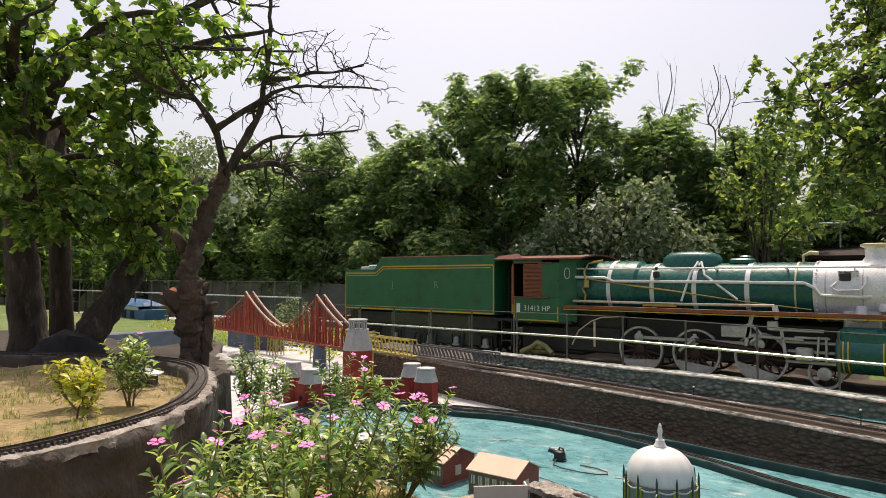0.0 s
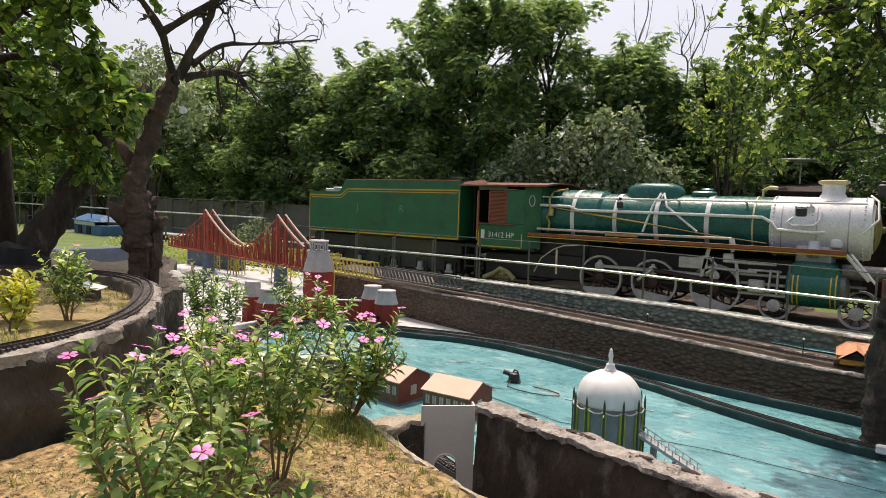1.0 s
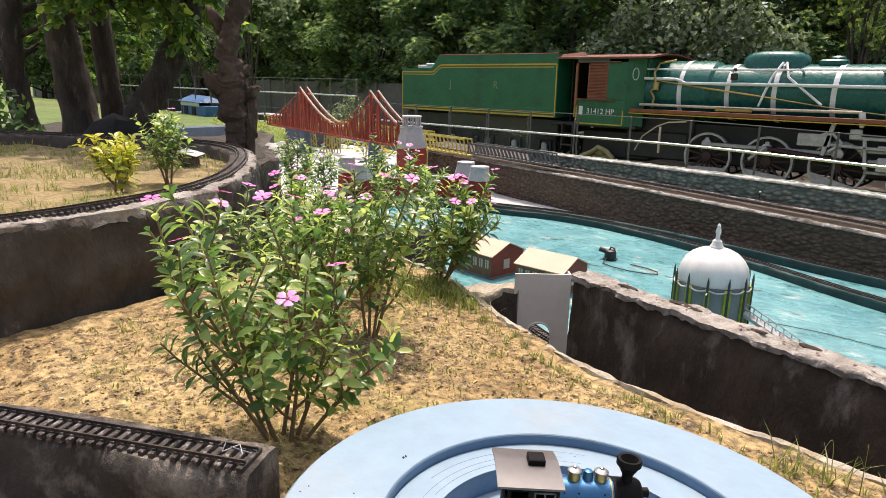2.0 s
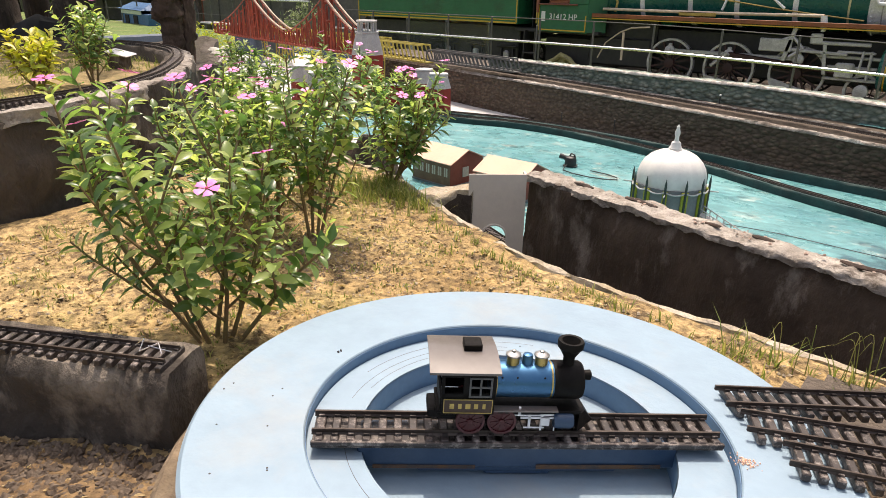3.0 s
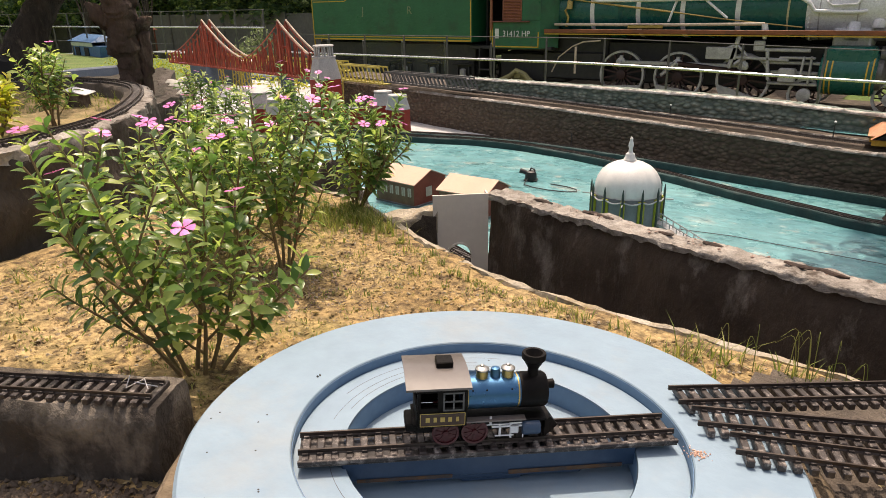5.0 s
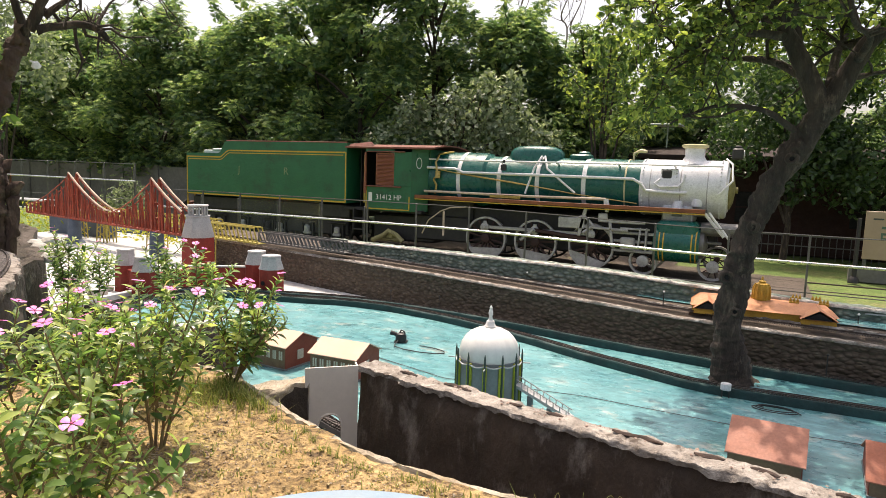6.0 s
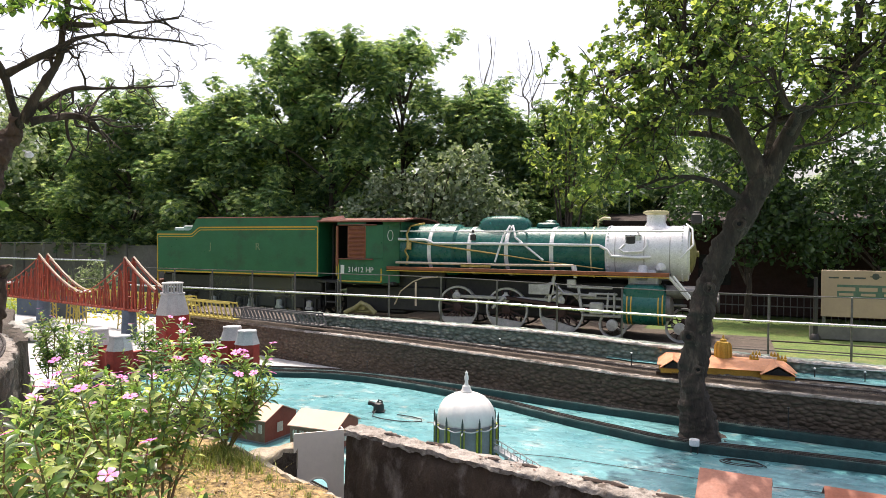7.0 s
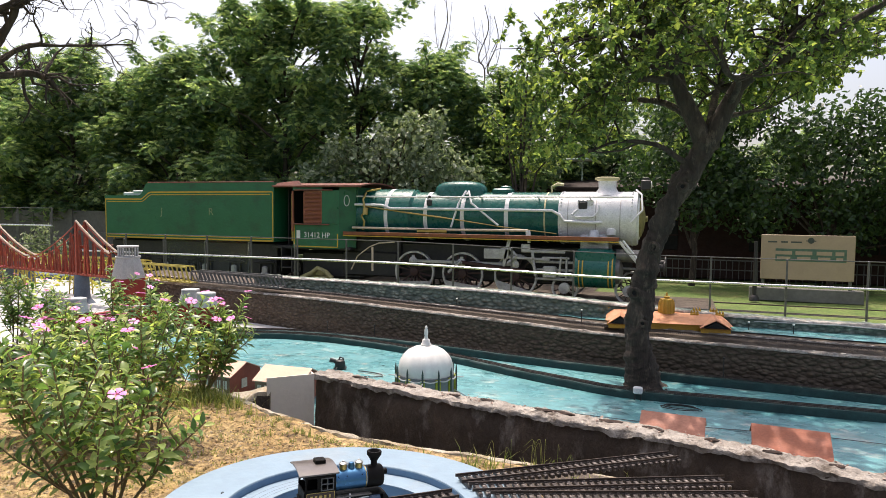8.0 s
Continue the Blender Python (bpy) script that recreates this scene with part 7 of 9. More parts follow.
part("bracket", Mesh().tube([(-0.03, 0.02, -0.06), (-0.03, 0.02, 0.03)], 0.008, 6).tube([(0.03, 0.02, -0.06), (0.03, 0.02, 0.03)], 0.008, 6), M["black"], lampt)
for x, y, z, hgt in ((-3.29, 5.38, 1.16, 0.16), (-4.1, 5.45, 1.16, 0.14), (1.3, 4.68, 1.16, 0.22), (-0.35, 5.35, 1.56, 0.16), (1.62, 5.5, 1.55, 0.12), (2.1, 5.5, 1.55, 0.12), (-2.2, 5.85, 1.60, 0.1)):
    p = thing("track_lamp", pose(x, y, z), "tiny post with a round white lamp beside the track", "model lamp", "little track lamps")
    part("stem", Mesh().tube([(0, 0, 0), (0, 0, hgt)], 0.006, 6), M["black"], p)
    part("globe", Mesh().lathe([(0.004, 0), (0.013, 0.008), (0.013, 0.016), (0.004, 0.024)], 12, pose(0, 0, hgt)), M["white"] if z > 1.5 else M["black"], p)
for pts in ([(-0.9, 6.05, 1.78), (-0.85, 5.98, 1.66), (-0.2, 5.88, 1.64), (0.6, 5.8, 1.66), (0.7, 5.82, 1.74)], [(-3.2, 6.5, 1.75), (-2.0, 6.3, 1.72), (-1.2, 6.15, 1.70), (-0.9, 6.05, 1.72)], [(1.7, 5.72, 1.66), (2.6, 5.68, 1.68), (3.4, 5.62, 1.66)]):
    single("wall_cable", Mesh().tube(pts, 0.008, 6), M["cap"], "grey cable draped along the teal wall", "cable")


# ---- plants ----
def unit(rng):
    while True:
        v = Vector((rng.uniform(-1, 1), rng.uniform(-1, 1), rng.uniform(-1, 1)))
        if 0.05 < v.length < 1:
            return v.normalized()


def leaf_mesh(mb, p, d, nrm, length, width, fine=False, fold=0.18, droop=0.15):
    """One leaf from its stalk at p along d; nrm is its upper side."""
    s = d.cross(nrm)
    if s.length < 1e-4:
        s = d.orthogonal()
    s.normalize()
    n = s.cross(d).normalized()
    k = len(mb.v)
    if fine:
        for u, w in ((0.0, 0.0), (0.3, 0.72), (0.62, 1.0), (0.86, 0.6), (1.0, 0.0)):
            c = p + d * (length * u) - n * (droop * length * u * u)
            if w == 0.0:
                mb.v.append(tuple(c))
            else:
                o = s * (width * 0.5 * w)
                up = n * (fold * width * w)
                mb.v += [tuple(c - o + up), tuple(c), tuple(c + o + up)]
        mb.f += [(k, k + 2, k + 1), (k, k + 3, k + 2), (k + 1, k + 2, k + 5, k + 4), (k + 2, k + 3, k + 6, k + 5), (k + 4, k + 5, k + 8, k + 7), (k + 5, k + 6, k + 9, k + 8), (k + 7, k + 8, k + 10), (k + 8, k + 9, k + 10)]
    else:
        a, b, tip = p + d * (length * 0.3), p + d * (length * 0.68) - n * (droop * length * 0.4), p + d * length - n * (droop * length)
        o, up = s * (width * 0.5), n * (fold * width)
        mb.v += [tuple(p), tuple(a - o * 0.92 + up), tuple(b - o * 0.8 + up), tuple(tip), tuple(b + o * 0.8 + up), tuple(a + o * 0.92 + up)]
        mb.f += [(k, k + 3, k + 2, k + 1), (k, k + 5, k + 4, k + 3)]


def at_along(pts, t):
    x = t * (len(pts) - 1)
    i = min(int(x), len(pts) - 2)
    return pts[i].lerp(pts[i + 1], x - i), (pts[i + 1] - pts[i]).normalized()


def shoot(rng, p, d, length, bend, lift, n=5):
    out = [p]
    for _ in range(n):
        d = (d + unit(rng) * bend + Vector((0, 0, lift))).normalized()
        out.append(out[-1] + d * (length / n))
    return out


def grow(limbs, rng, levels, keep=None):
    """limbs: (points, first radius, last radius). levels: (children, length, bend, lift, spread). Returns the wood and the last shoots."""
    wood, tips, now = Mesh(), [], []
    for pts, r0, r1 in limbs:
        v = smoothed3(pts)
        m = len(v)
        wood.tube(v, [r0 + (r1 - r0) * (k / (m - 1)) ** 0.8 * 1.0 for k in range(m)], 12)
        now.append((v, r0, r1))
    for depth, (kids, length, bend, lift, spread) in enumerate(levels):
        nxt = []
        for v, r0, r1 in now:
            for _ in range(kids):
                t = rng.uniform(0.3 if depth == 0 else 0.15, 1.0)
                p, d = at_along(v, t)
                dd = (d * (1 - spread) + unit(rng) * spread * 1.2).normalized()
                L = length * rng.uniform(0.55, 1.2)
                pts = shoot(rng, p, dd, L, bend, lift)
                if keep and not keep(pts[-1]):
                    continue
                r = max(0.004, min((r0 + (r1 - r0) * t) * 0.55, 0.045 / (depth + 1)))
                wood.tube(pts, [r * (1 - 0.75 * k / 5) for k in range(6)], 6 if depth == 0 else 4, caps=False)
                nxt.append((pts, r, r * 0.3))
        now = nxt
    return wood, [v for v, _, _ in now]


def smoothed3(pts):
    p = [Vector(q) for q in pts]
    if len(p) < 3:
        return [p[0].lerp(p[-1], k / 4) for k in range(5)]
    p = [2 * p[0] - p[1]] + p + [2 * p[-1] - p[-2]]
    out = []
    for i in range(1, len(p) - 2):
        for k in range(5):
            t = k / 5
            out.append(0.5 * (2 * p[i] + (p[i + 1] - p[i - 1]) * t + (2 * p[i - 1] - 5 * p[i] + 4 * p[i + 1] - p[i + 2]) * t * t + (3 * p[i] - p[i - 1] - 3 * p[i + 1] + p[i + 2]) * t ** 3))
    return out + [p[-2]]


def dress(shoots, rng, per, length, width, keep=lambda p: True, fine=False):
    mb = Mesh()
    for v in shoots:
        for _ in range(per):
            p, d = at_along(v, rng.uniform(0.15, 1.0))
            if not keep(p):
                continue
            dd = (unit(rng) + d * 0.5 + Vector((0, 0, -0.25))).normalized()
            s = rng.uniform(0.6, 1.15)
            leaf_mesh(mb, p, dd, (Vector((0, 0, 1)) + unit(rng) * 0.6), length * s, width * s, fine)
    return mb


def bole(pts, radii, n=16):
    """A trunk in close rings."""
    mb, v = Mesh(), smoothed3(smoothed3(pts))
    m = len(v)
    rr = []
    for k in range(m):
        x = k / (m - 1) * (len(radii) - 1)
        i = min(int(x), len(radii) - 2)
        rr.append(radii[i] + (radii[i + 1] - radii[i]) * (x - i))
    return mb.tube(v, rr, n)


# tree standing in the pond
def pond_tree():
    rng = random.Random(11)
    t = thing("pond_tree", pose(0.45, 4.38, WATER), "leaning broad-leaved tree with a dark trunk rising from the pond", "tree")
    trunk = bole([(0.02, 0, -0.03), (0.01, 0, 0.06), (-0.03, 0, 0.3), (-0.06, 0, 0.58), (-0.04, 0, 0.87), (0.01, 0, 1.22), (0.10, 0, 1.63), (0.25, 0, 2.03), (0.44, 0, 2.37), (0.58, 0, 2.64), (0.62, 0, 2.72)], [0.25, 0.185, 0.15, 0.135, 0.13, 0.122, 0.118, 0.115, 0.115, 0.12, 0.11], 24)
    part("trunk", gnarl(gnarl(gnarl(trunk, 0.034, 5), 0.028, 12), 0.016, 30), M["bark"], t, "rough grey-brown trunk", 180)
    for x, z, r, turn in ((-0.10, 1.05, 0.04, 10), (0.09, 1.55, 0.035, -5), (0.0, 0.72, 0.03, -10), (0.36, 2.2, 0.035, 0)):
        knot = part("bark_knot", gnarl(Mesh().lathe([(r * 1.9, -0.03), (r * 1.7, 0.02), (r * 1.2, 0.04), (r * 0.8, 0.03), (r * 0.5, -0.01), (0.002, -0.02)], 14, pose(x, -0.116, z, 90, 0, turn)), 0.012, 22), M["bark"], t, "swollen bark knot", 180)
        part("hollow", Mesh().lathe([(r * 0.6, 0.014), (0.002, 0.016)], 12, pose(x, -0.116, z, 90, 0, turn)), M["dark"], knot)
    limbs = [
        ([(0.58, 0, 2.62), (0.39, -0.02, 3.04), (0.24, -0.05, 3.32), (0.04, -0.1, 3.73), (-0.15, -0.15, 4.09), (-0.35, -0.2, 4.6)], 0.105, 0.03),
        ([(0.60, 0, 2.64), (0.79, 0.02, 3.06), (0.93, 0.03, 3.3), (1.16, 0.05, 3.44), (1.39, 0.05, 3.55), (1.69, 0.05, 3.72), (2.4, 0, 4.1)], 0.10, 0.03),
        ([(0.93, 0.03, 3.3), (1.08, 0.1, 3.5), (1.21, 0.1, 3.67), (1.34, 0.1, 3.92), (1.4, 0.1, 4.4)], 0.05, 0.018),
        ([(0.04, -0.1, 3.7), (-0.12, -0.2, 3.78), (-0.37, -0.3, 3.8), (-0.88, -0.35, 3.76), (-1.15, -0.35, 3.65)], 0.045, 0.012),
        ([(0.24, -0.05, 3.3), (-0.1, -0.35, 3.3), (-0.45, -0.5, 3.2), (-0.85, -0.6, 3.0)], 0.045, 0.012),
        ([(0.45, 0.0, 2.4), (0.1, -0.25, 2.62), (-0.3, -0.35, 2.66), (-0.7, -0.4, 2.5)], 0.035, 0.01),
        ([(0.35, 0.0, 3.1), (0.25, 0.3, 3.7), (0.3, 0.4, 4.3), (0.2, 0.4, 4.9)], 0.06, 0.02),
        ([(0.04, -0.1, 3.73), (-0.3, 0.1, 4.2), (-0.7, 0.2, 4.5)], 0.04, 0.012),
        ([(0.5, 0.1, 2.9), (0.1, 0.6, 3.2), (-0.4, 0.9, 3.3), (-0.9, 1.0, 3.4)], 0.05, 0.015),
        ([(0.79, 0.02, 3.06), (0.85, -0.35, 3.2), (0.7, -0.6, 3.3), (0.6, -0.7, 3.6)], 0.04, 0.012),
        ([(0.7, 0.0, 2.9), (0.95, 0.3, 3.0), (1.2, 0.5, 3.05)], 0.035, 0.01),
        ([(1.4, 0.45, 3.55), (2.0, 1.3, 3.8), (2.6, 1.8, 4.0)], 0.045, 0.012),
        ([(0.62, 0.1, 2.85), (0.7, 0.7, 3.3), (0.85, 1.3, 3.6), (1.0, 1.9, 3.8)], 0.05, 0.014),
        ([(0.3, 0.3, 3.5), (0.15, 1.0, 3.8), (0.0, 1.7, 4.0), (-0.2, 2.2, 4.1)], 0.05, 0.014),
        ([(1.16, 0.1, 3.44), (1.5, 0.9, 3.7), (1.9, 1.6, 3.8), (2.3, 2.2, 4.0)], 0.045, 0.012),
        ([(0.3, 0.4, 4.2), (0.5, 1.0, 4.4), (0.8, 1.5, 4.5)], 0.04, 0.012),
        ([(0.7, 0.7, 3.3), (1.2, 1.0, 3.5), (1.7, 1.1, 3.6)], 0.035, 0.01),
    ]

    def within(p):
        open_fork = p.y < 0.35 and 0.05 < p.x < 1.25 and p.z < 3.25
        return p.z > 2.4 + 0.55 * max(0, p.x - 0.25) and p.x > -1.4 - 0.2 * (4.0 - p.z) and not open_fork

    wood, shoots = grow(limbs, rng, ((9, 1.05, 0.35, 0.02, 0.62), (8, 0.6, 0.4, -0.08, 0.7)), within)
    part("branchwork", gnarl(wood, 0.01, 9), M["bark"], t, smooth=180)
    part("crown", dress(shoots, rng, 28, 0.066, 0.056, within), M["leaf_pond"], t, "uneven crown of broad green leaves", 0)


def dead_tree():
    rng = random.Random(5)
    t = thing("dead_tree", pose(-0.05, -0.04, 0), "gnarled half-dead tree with bare twisted branches", "tree")
    trunk = bole([(-4.47, 0.33, 2.2), (-4.46, 0.32, 2.5), (-4.45, 0.31, 2.72), (-4.45, 0.31, 2.9), (-4.45, 0.30, 3.12), (-4.45, 0.37, 3.4), (-4.43, 0.48, 3.72), (-4.38, 0.57, 4.02)], [0.10, 0.08, 0.10, 0.125, 0.08, 0.07, 0.062, 0.052], 20)
    trunk.tube(smoothed3([(-4.41, 0.42, 2.2), (-4.38, 0.41, 2.5), (-4.37, 0.42, 2.78)]), [0.042] * 11, 12)
    trunk.tube([(-4.5, 0.28, 2.84), (-4.59, 0.2, 2.92), (-4.63, 0.18, 2.97)], [0.09, 0.07, 0.025], 10).tube([(-4.42, 0.4, 2.76), (-4.33, 0.44, 2.84), (-4.29, 0.46, 2.85)], [0.075, 0.05, 0.02], 9).tube([(-4.43, 0.36, 2.95), (-4.38, 0.41, 3.0), (-4.36, 0.42, 3.03)], [0.05, 0.03, 0.01], 8).tube([(-4.5, 0.3, 3.3), (-4.55, 0.24, 3.42), (-4.57, 0.22, 3.46)], [0.05, 0.03, 0.01], 8)
    part("trunk", gnarl(gnarl(gnarl(trunk, 0.03, 7), 0.034, 15), 0.018, 32), M["dead_bark"], t, "hollowed twisted trunk", 180)
    limbs = [
        ([(-4.36, 0.58, 3.95), (-4.36, 0.43, 4.37), (-4.39, 0.29, 4.56), (-4.43, 0.14, 4.72), (-4.5, 0.0, 5.0)], 0.036, 0.012),
        ([(-4.34, 0.59, 4.0), (-4.2, 0.66, 4.3), (-4.12, 0.72, 4.5), (-4.03, 0.72, 4.8), (-3.94, 0.68, 5.1), (-3.85, 0.63, 5.5)], 0.038, 0.014),
        ([(-4.36, 0.45, 4.33), (-4.15, 0.62, 4.5), (-3.95, 0.82, 4.68), (-3.77, 1.05, 4.74), (-3.42, 1.45, 4.74)], 0.03, 0.007),
        ([(-4.28, 0.66, 4.1), (-4.1, 0.84, 4.28), (-3.86, 1.13, 4.33), (-3.58, 1.41, 4.40)], 0.027, 0.006),
        ([(-4.3, 0.62, 4.0), (-4.2, 0.78, 4.06), (-4.08, 0.92, 4.06), (-4.02, 1.0, 3.98)], 0.036, 0.02),
        ([(-4.03, 0.72, 4.75), (-3.85, 0.95, 4.82), (-3.63, 1.18, 4.87), (-3.5, 1.35, 4.95)], 0.024, 0.006),
        ([(-4.39, 0.29, 4.56), (-4.5, 0.1, 4.6), (-4.7, -0.1, 4.75)], 0.03, 0.01),
    ]
    wood, shoots = grow(limbs, rng, ((10, 0.44, 0.75, 0.05, 0.6), (5, 0.2, 0.75, 0.03, 0.62)))
    part("branchwork", gnarl(wood, 0.018, 9), M["bark"], t, "bare crooked branches", 180)
    tagged(part("new_growth", dress(shoots, rng, 9, 0.07, 0.05, lambda p: p.z > 4.75 and p.x < -3.7 and p.y < 0.9), M["leaf_near"], t, "sparse green leaf sprouts", 0), kind="stuff")
    lamp = thing("tree_lamp", pose(-4.25, 0.5, 3.72), "small white lamp fixed to the dead tree", "lamp")
    part("shade", Mesh().lathe([(0.02, 0.03), (0.035, 0), (0.03, -0.01)], 12, pose(0, 0, 0, 25, 20, 0)), M["white"], lamp)
    part("arm", Mesh().tube([(-0.07, 0.0, 0.04), (0, 0, 0.02)], 0.008, 6), M["white"], lamp)
    # sawn leaning trunk
    s = thing("sawn_tree", Matrix.Identity(4), "dark leaning sawn-off trunk with a few leaf sprouts", "tree")
    st = bole([(-5.8, -0.12, 2.1), (-5.8, 0.02, 2.5), (-5.8, 0.26, 2.89), (-5.8, 0.44, 3.21), (-5.8, 0.64, 3.59), (-5.8, 0.79, 3.96), (-5.8, 0.84, 4.12)], [0.2, 0.145, 0.13, 0.125, 0.125, 0.13, 0.12], 18)
    st.tube([(-5.76, 0.72, 3.65), (-5.68, 0.92, 3.98), (-5.64, 0.99, 4.1)], [0.11, 0.09, 0.07], 12).tube([(-5.84, 0.76, 3.85), (-5.86, 0.70, 4.16), (-5.85, 0.69, 4.22)], [0.08, 0.05, 0.02], 9)
    part("trunk", gnarl(gnarl(gnarl(st, 0.03, 5), 0.016, 14), 0.008, 32), M["bark"], s, smooth=180)
    mb = Mesh()
    for _ in range(60):
        p = Vector((-5.05, 0.62, 3.35)) + unit(rng) * rng.uniform(0, 0.2)
        leaf_mesh(mb, p, (unit(rng) + Vector((0, 0, -0.4))).normalized(), Vector((0, 0, 1)) + unit(rng) * 0.5, 0.10, 0.08)
    part("new_growth", mb, M["leaf_near"], s, smooth=0)


def left_tree():
    rng = random.Random(21)
    t = thing("shade_tree", pose(-6.55, -0.2, 2.2), "large shady broad-leaved tree with dark limbs", "tree")
    trunk = bole([(0, 0, -0.2), (0, 0, 0.3), (-0.05, -0.08, 1.1), (0.02, -0.1, 1.9), (0.14, -0.03, 2.45)], [0.26, 0.17, 0.14, 0.125, 0.11], 14)
    trunk.tube([(-0.5, 0.5, -0.2), (-0.45, 0.45, 0.6), (-0.3, 0.35, 1.5), (-0.35, 0.3, 2.5)], [0.15, 0.11, 0.10, 0.08], 12)
    part("trunk", gnarl(trunk, 0.03, 5), M["bark"], t, "dark forked trunk", 180)
    limbs = [
        ([(0.14, -0.03, 2.4), (0.37, 0.17, 3.04), (0.6, 0.53, 3.26), (0.92, 0.94, 3.54), (1.4, 1.4, 3.9)], 0.1, 0.03),
        ([(0.02, -0.1, 1.9), (0.35, -0.3, 2.4), (0.9, -0.5, 2.9), (1.5, -0.6, 3.3)], 0.08, 0.02),
        ([(0.1, -0.05, 2.3), (0.0, -0.1, 3.0), (0.1, -0.2, 3.8)], 0.09, 0.03),
        ([(0.37, 0.17, 3.0), (0.9, 0.2, 3.2), (1.5, 0.3, 3.2), (2.0, 0.5, 3.1)], 0.05, 0.015),
        ([(-0.05, -0.08, 1.2), (0.4, 0.15, 1.5), (0.8, 0.25, 1.6), (1.15, 0.4, 1.5)], 0.05, 0.015),
        ([(0.0, -0.1, 1.5), (0.5, -0.25, 1.7), (1.0, -0.3, 1.6)], 0.045, 0.012),
        ([(-0.3, 0.35, 2.4), (0.0, 0.8, 3.0), (0.5, 1.3, 3.4), (1.2, 1.9, 3.6)], 0.08, 0.02),
        ([(0.6, 0.5, 3.2), (1.3, 0.9, 3.1), (2.1, 1.5, 3.05)], 0.04, 0.01),
        ([(0.02, -0.1, 1.8), (0.5, 0.1, 2.0), (1.0, 0.25, 1.95), (1.4, 0.4, 1.75)], 0.05, 0.012),
        ([(0.1, 0.0, 2.3), (0.6, 0.2, 2.45), (1.1, 0.3, 2.4), (1.45, 0.45, 2.2)], 0.05, 0.012),
        ([(0.1, -0.1, 2.2), (0.5, -0.4, 2.3), (0.9, -0.6, 2.2)], 0.045, 0.012),
    ]
    wood, shoots = grow(limbs, rng, ((7, 0.75, 0.35, 0.0, 0.6), (5, 0.4, 0.4, -0.05, 0.65)))
    part("branchwork", gnarl(wood, 0.008, 9), M["bark"], t, smooth=180)
    part("crown", dress(shoots, rng, 28, 0.092, 0.084, lambda p: p.z > 0.95 and not (p.z > 2.0 and p.x > 1.0 and p.y > 0.5), True), M["leaf_near"], t, "layered sunlit broad leaves", 0)
    return t


pond_tree()
dead_tree()
shade = left_tree()
# two further trees added, mostly out of view, to shade the mound
for x, y, turn in ((-10.0, 0.2, 70), (-13.5, -0.8, 200)):
    copy_thing(shade, pose(x, y, 1.88, 0, 0, turn))


def rosette(mb, p, ax, n, length, width, turn):
    """A whorl of leaves round the end of a shoot."""
    a = ax.orthogonal().normalized()
    b = ax.cross(a)
    k0 = len(mb.v)
    mb.v.append(tuple(p))
    for i in range(n):
        q = 2 * math.pi * i / n + turn
        d = a * math.cos(q) + b * math.sin(q)
        o = (b * math.cos(q) - a * math.sin(q)) * (width * 0.5)
        rise = ax * (length * (0.45 if i % 2 else 0.22))
        u, v, tip = p + d * (length * 0.4) + rise * 0.6, p + d * (length * 0.75) + rise, p + d * length + rise * 0.9
        k = len(mb.v)
        mb.v += [tuple(u - o * 0.7), tuple(v - o), tuple(tip), tuple(v + o), tuple(u + o * 0.7)]
        mb.f += [(k0, k + 2, k + 1, k), (k0, k + 4, k + 3, k + 2)]


def whorl_crown(rng, lumps, whorls, leaf=0.165, width=0.07):
    """Crown of a whorled-leaf tree: lumps of (centre, radius), their sunny sides set with leaf rosettes on short shoots."""
    mb = Mesh()
    for c, r in lumps:
        c = Vector(c)
        for _ in range(int(whorls * r * r)):
            d = unit(rng)
            if d.z < -0.25:
                d.z = -d.z
            reach = rng.uniform(1.05, 1.35) if rng.random() < 0.14 else rng.uniform(0.78, 1.03)
            p = c + Vector((d.x * r * 1.05, d.y * r * 1.05, d.z * r)) * reach
            ax = (d * 0.55 + Vector((0, 0, 0.9)) + unit(rng) * 0.35).normalized()
            s = rng.uniform(0.65, 1.15)
            rosette(mb, p, ax, 8, leaf * s, width * s, rng.uniform(0, 6))
        for _ in range(int(70 * r * r)):
            p = c + unit(rng) * r * rng.uniform(0.1, 0.7)
            leaf_mesh(mb, p, unit(rng), unit(rng), 0.34, 0.22)
    return mb


def far_tree_data(seed, height, spread, low):
    rng = random.Random(seed)
    lumps = []
    for k in range(84):
        u = rng.random() ** 0.8
        z = low + (height - low) * u
        rad = spread * math.sin(math.pi * min(1, 0.12 + 0.80 * u)) ** 0.7 * (1 - 0.45 * u)
        a = rng.uniform(0, 2 * math.pi)
        rr = rad * math.sqrt(rng.random())
        lumps.append(((rr * math.cos(a), rr * math.sin(a), z), rng.uniform(0.55, 1.15) * (1.12 - 0.30 * u)))
    for k in range(9):
        a = rng.uniform(0, 2 * math.pi)
        lumps.append(((spread * 0.5 * math.cos(a), spread * 0.5 * math.sin(a), height + rng.uniform(-0.8, 0.45)), rng.uniform(0.3, 0.6)))
    crown = whorl_crown(rng, lumps, 128).done("crown", M["leaf_far"], 0)
    wood = Mesh().tube([(0, 0, -0.2), (0.1, 0, low), (0, 0.1, height * 0.7)], [0.22, 0.16, 0.05], 8)
    for (x, y, z), r in lumps[::3]:
        wood.tube([(0.05, 0.05, max(low * 0.8, z - 2.2)), (x * 0.5, y * 0.5, z - 0.8), (x, y, z)], [0.08, 0.05, 0.02], 5, caps=False)
    return wood.done("trunk", M["bark"], 60), crown


KINDS = [far_tree_data(31, 10.8, 4.8, 1.6), far_tree_data(32, 12.6, 5.2, 1.8), far_tree_data(33, 9.2, 4.4, 1.4), far_tree_data(34, 11.4, 4.6, 1.6)]
rng = random.Random(8)
